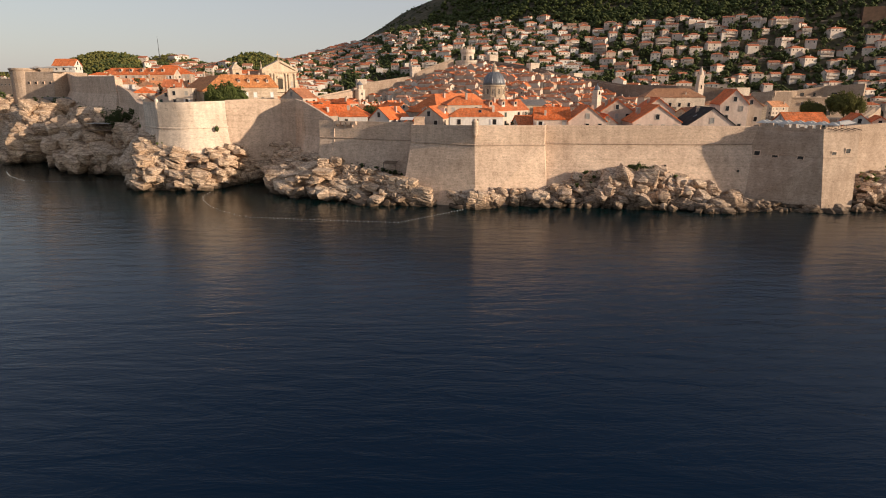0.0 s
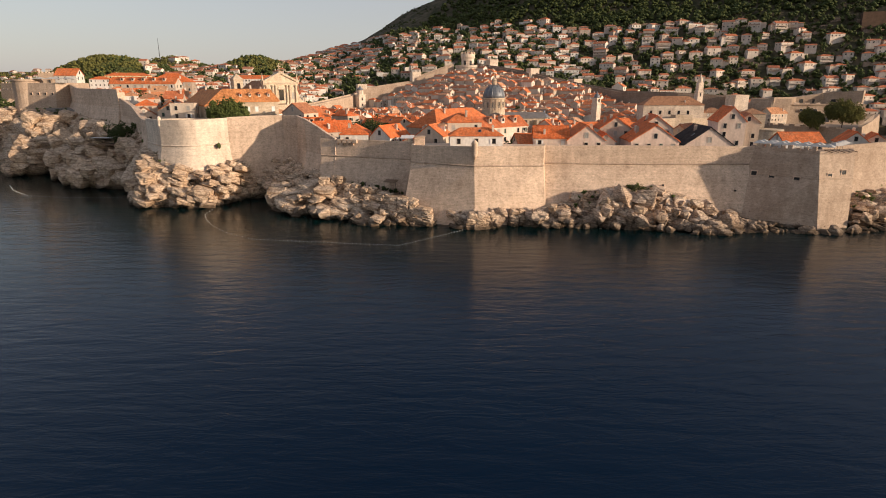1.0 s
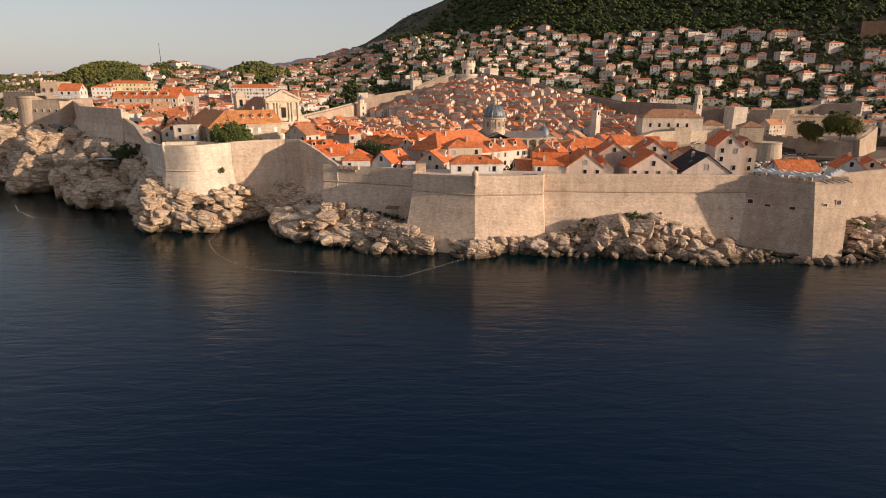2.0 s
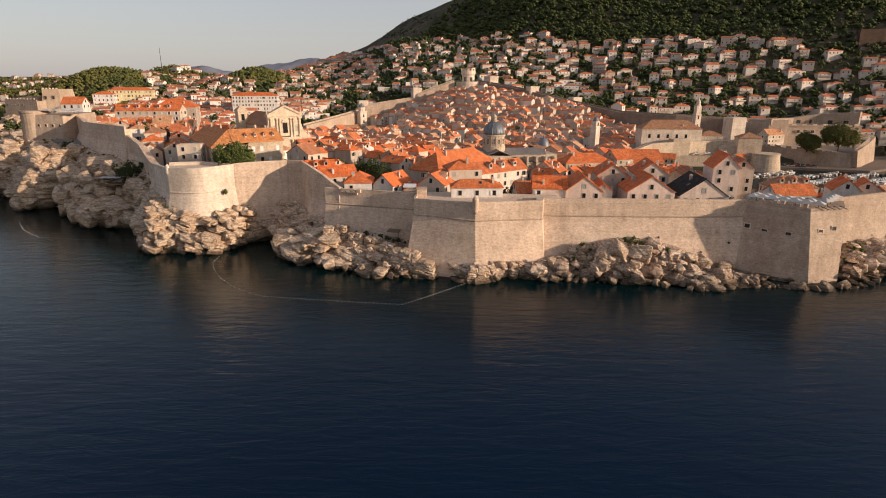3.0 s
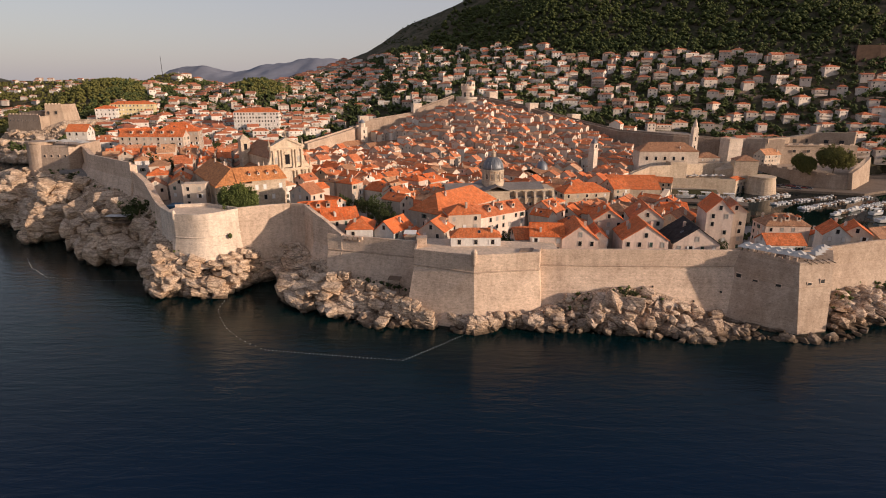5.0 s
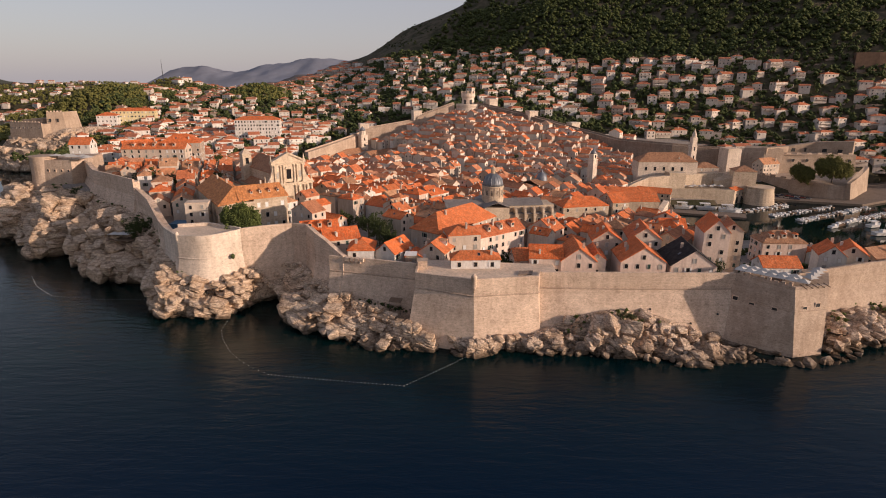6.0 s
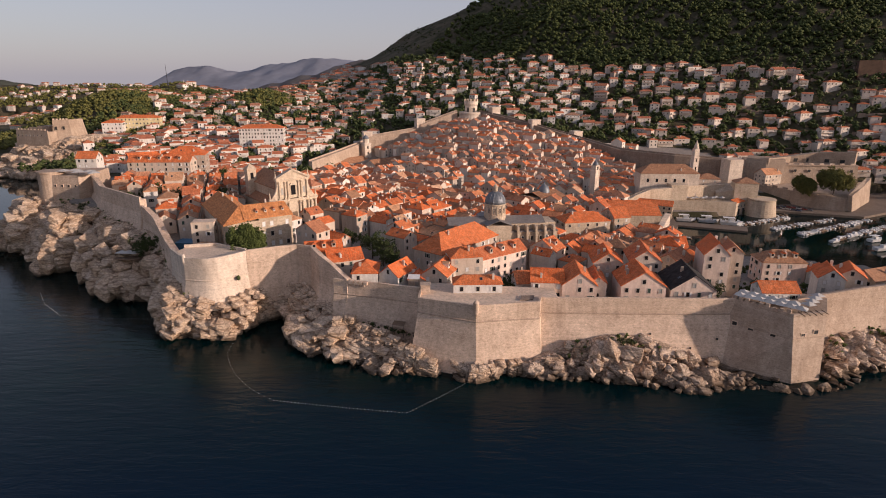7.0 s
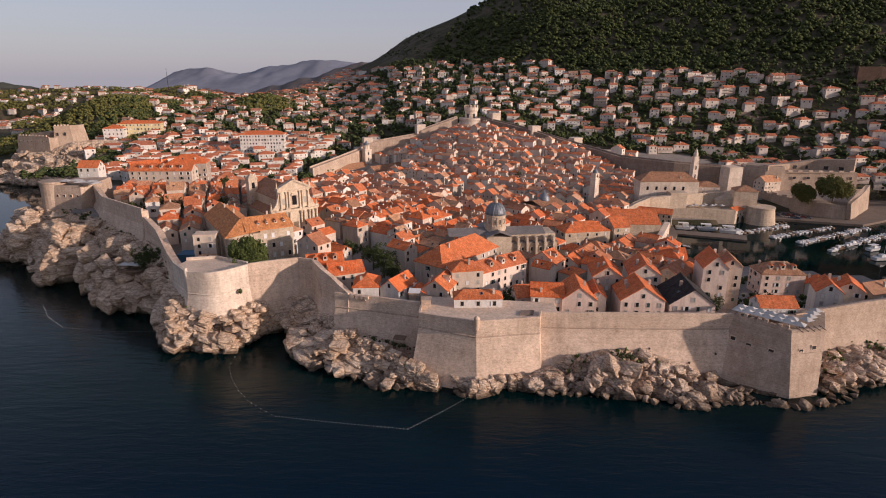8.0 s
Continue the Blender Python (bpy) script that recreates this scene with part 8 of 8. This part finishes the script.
CAR_PAINT = [plain("car_paint_" + n, c, 0.35, 0.2, 0.05) for n, c in (("white", (0.6, 0.6, 0.58)), ("grey", (0.22, 0.23, 0.24)), ("red", (0.30, 0.04, 0.03)), ("blue", (0.05, 0.08, 0.16)))]
CAR_BODY = Shape().prism([(-2.1, -0.85), (2.1, -0.8), (2.1, 0.8), (-2.1, 0.85)], 0.3, [(-2.0, -0.78), (1.95, -0.72), (1.95, 0.72), (-2.0, 0.78)], [0.95, 0.82, 0.82, 0.95])
CAR_CABIN = Shape().prism([(-1.7, -0.74), (0.9, -0.72), (0.9, 0.72), (-1.7, 0.74)], 0.9, [(-1.2, -0.6), (0.2, -0.6), (0.2, 0.6), (-1.2, 0.6)], 1.45).mesh("cabin", GLASS)
CAR_WHEEL = Shape().round(0, 0, [(0.2, -0.1), (0.32, -0.08), (0.32, 0.08), (0.2, 0.1)], 10).mesh("wheel", IRON_AND_SHADE)
for i in range(14):
    t = (i + r.uniform(0.3, 0.7)) / 14
    k = r.randrange(4)
    a = thing("car", pose(242 + 16 * t + 8 * (i % 2), 420 - 17 * t + 3 * (i % 2), 1.6, 0, 0, -46 + r.gauss(0, 6)), ("small white car parked on the harbour strand", "grey car parked on the harbour strand", "red car parked on the harbour strand", "dark blue car parked on the harbour strand")[k], "car", "cars on the strand")
    part("body", CAR_BODY, CAR_PAINT[k], a)
    part("cabin", CAR_CABIN, None, a)
    for wx in (-1.3, 1.3):
        for wy in (-0.8, 0.8):
            part("wheel", CAR_WHEEL, None, a).matrix_local = pose(wx, wy, 0.32, 90)

FLOAT = Shape().round(0, 0, [(0.05, -0.1), (0.10, -0.05), (0.12, 0.03), (0.08, 0.09), (0.03, 0.11)], 8).mesh("float", WHITE_PAINT)


def buoy_line(name, pts, step, label):
    root = thing(name, Matrix(), label, "buoy line")
    p = resample(pts, 0.9)
    rope = Shape()
    n = len(p)
    v = [(q[0] + a, q[1] + b, 0.02 + c) for q in p for a, b, c in ((0, -0.012, 0), (0, 0.012, 0), (0, 0, 0.02))]
    rope.add(v, [(3 * i + j, 3 * i + (j + 1) % 3, 3 * i + 3 + (j + 1) % 3, 3 * i + 3 + j) for i in range(n - 1) for j in range(3)])
    part("rope", rope, IRON_AND_SHADE, root)
    for q in resample(pts, step):
        o = part("float", FLOAT, None, root)
        o.matrix_local = pose(q[0], q[1], 0.05)


curve = [(-79, 190), (-78.5, 183), (-75.5, 176), (-70, 167), (-63.5, 159.5), (-58, 155), (-52.7, 151.4)]
buoy_line("buoy_line", curve, 2.6, "curved line of small white floats on a rope")
buoy_line("buoy_line", [(-52.7, 151.4), (-40, 149.2), (-26, 147), (-11.7, 145)], 1.15, "straight line of small white floats off the rocks")
buoy_line("buoy_line", [(-11.7, 145), (-2, 154), (8.5, 164.5)], 1.15, "line of small white floats that runs to the rocks")
buoy_line("buoy_line", [(-184.7, 239.7), (-174, 227), (-159.8, 215.3)], 1.3, "short line of white floats below the cliff")
buoy_line("buoy_line", [(-159.8, 215.3), (-139, 211.6), (-117, 211.8)], 1.6, "sparse line of floats below the cliff")

POLE = Shape().round(0, 0, [(0.05, 0), (0.05, 2.4)], 8).mesh("pole", IRON_AND_SHADE)
TENT = Shape().add([(-1.75, -1.75, 2.0), (1.75, -1.75, 2.0), (1.75, 1.75, 2.0), (-1.75, 1.75, 2.0), (0, 0, 3.0), (0, 0, 2.85)], [(0, 1, 4), (1, 2, 4), (2, 3, 4), (3, 0, 4), (1, 0, 5), (2, 1, 5), (3, 2, 5), (0, 3, 5)]).mesh("canopy", CANVAS)
for k in range(7):
    for j in range(2):
        if k < 6 or j == 0:
            t = k / 6
            x, y = 98.6 + 13.6 * t + j * 2.6 + 1.0, 180.6 - 12.2 * t + j * 2.5
            p = thing("parasol", pose(x, y, 21.6, 0, 0, -42), "pale grey square parasol on the tower terrace", "parasol", "parasols on the tower")
            part("pole", POLE, None, p)
            part("canopy", TENT, None, p)
for k in range(4):
    p = thing("parasol", pose(117.8 + k * 2.6, 172.4 + k * 2.6, 21.6, 0, 0, 20), "pale grey square parasol on the tower terrace", "parasol", "parasols on the tower")
    part("pole", POLE, None, p)
    part("canopy", TENT, None, p)
for k in range(5):
    p = thing("parasol", pose(-214 + k * 5.2, 314 - k * 1.6 + (k % 2) * 3, 42.2, 0, 0, 10 * k), "white square parasol on the fort's roof terrace", "parasol", "parasols on the fort")
    part("pole", POLE, None, p)
    q = part("canopy", TENT, None, p)
    q.matrix_local = Matrix.Diagonal((1.7, 1.5, 1, 1))
for k in range(9):
    p = thing("parasol", pose(170 + k * 3.7, 403.4 + k * 0.2 + 2.6 * (k % 2), 9.4, 0, 0, 12), "white square parasol on the harbour terrace", "parasol", "parasols on the harbour terrace")
    part("pole", POLE, None, p)
    part("canopy", TENT, None, p)
bar = thing("rock_bar", pose(-141, 240, 17.5), "wooden platform with a canvas roof on the cliff", "terrace")
part("deck", Shape().prism([(-6, -3), (5, -4), (6, 2), (-5, 3)], -0.3, None, 0.1), WOOD, bar)
part("awning", Shape().prism([(-5, -3), (4.4, -3.6), (5, 1.4), (-4.6, 2.2)], 2.5, None, 2.62), CANVAS, bar)
for px_, py_ in ((-4.8, -2.8), (4.2, -3.4), (4.8, 1.2), (-4.4, 2.0)):
    q = part("post", POLE, None, bar)
    q.matrix_local = pose(px_, py_, 0.1)
mast = thing("radio_mast", pose(-474, 1000, ground(-474, 1000)), "thin red and white radio mast on a hill", "mast")
part("mast_pole", Shape().round(0, 0, [(0.6, 0), (0.25, 34)], 6), IRON_AND_SHADE, mast)

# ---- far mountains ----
mountain_chain("mountain_far", -2400, 300, 3300, 900, [(-2400, 20), (-2050, 10), (-1900, 60), (-1780, 140), (-1500, 168), (-1350, 150), (-1200, 182), (-960, 205), (-700, 200), (300, 200)], FAR_HILL, 61, "mountains far along the coast with blue haze in their colour")
mountain_chain("mountain_near", -1000, 400, 2150, 500, [(-1000, 5), (-760, 70), (-600, 115), (-460, 160), (-344, 180), (-200, 190), (400, 200)], FAR_RIDGE, 67, "brown bare ridge behind the saddle")
mountain_chain("hill_far_west", -2600, -1200, 2000, 400, [(-2600, 80), (-1750, 84), (-1600, 74), (-1450, 55), (-1200, 5)], FAR_WOOD, 71, "low wooded headland far to the west")
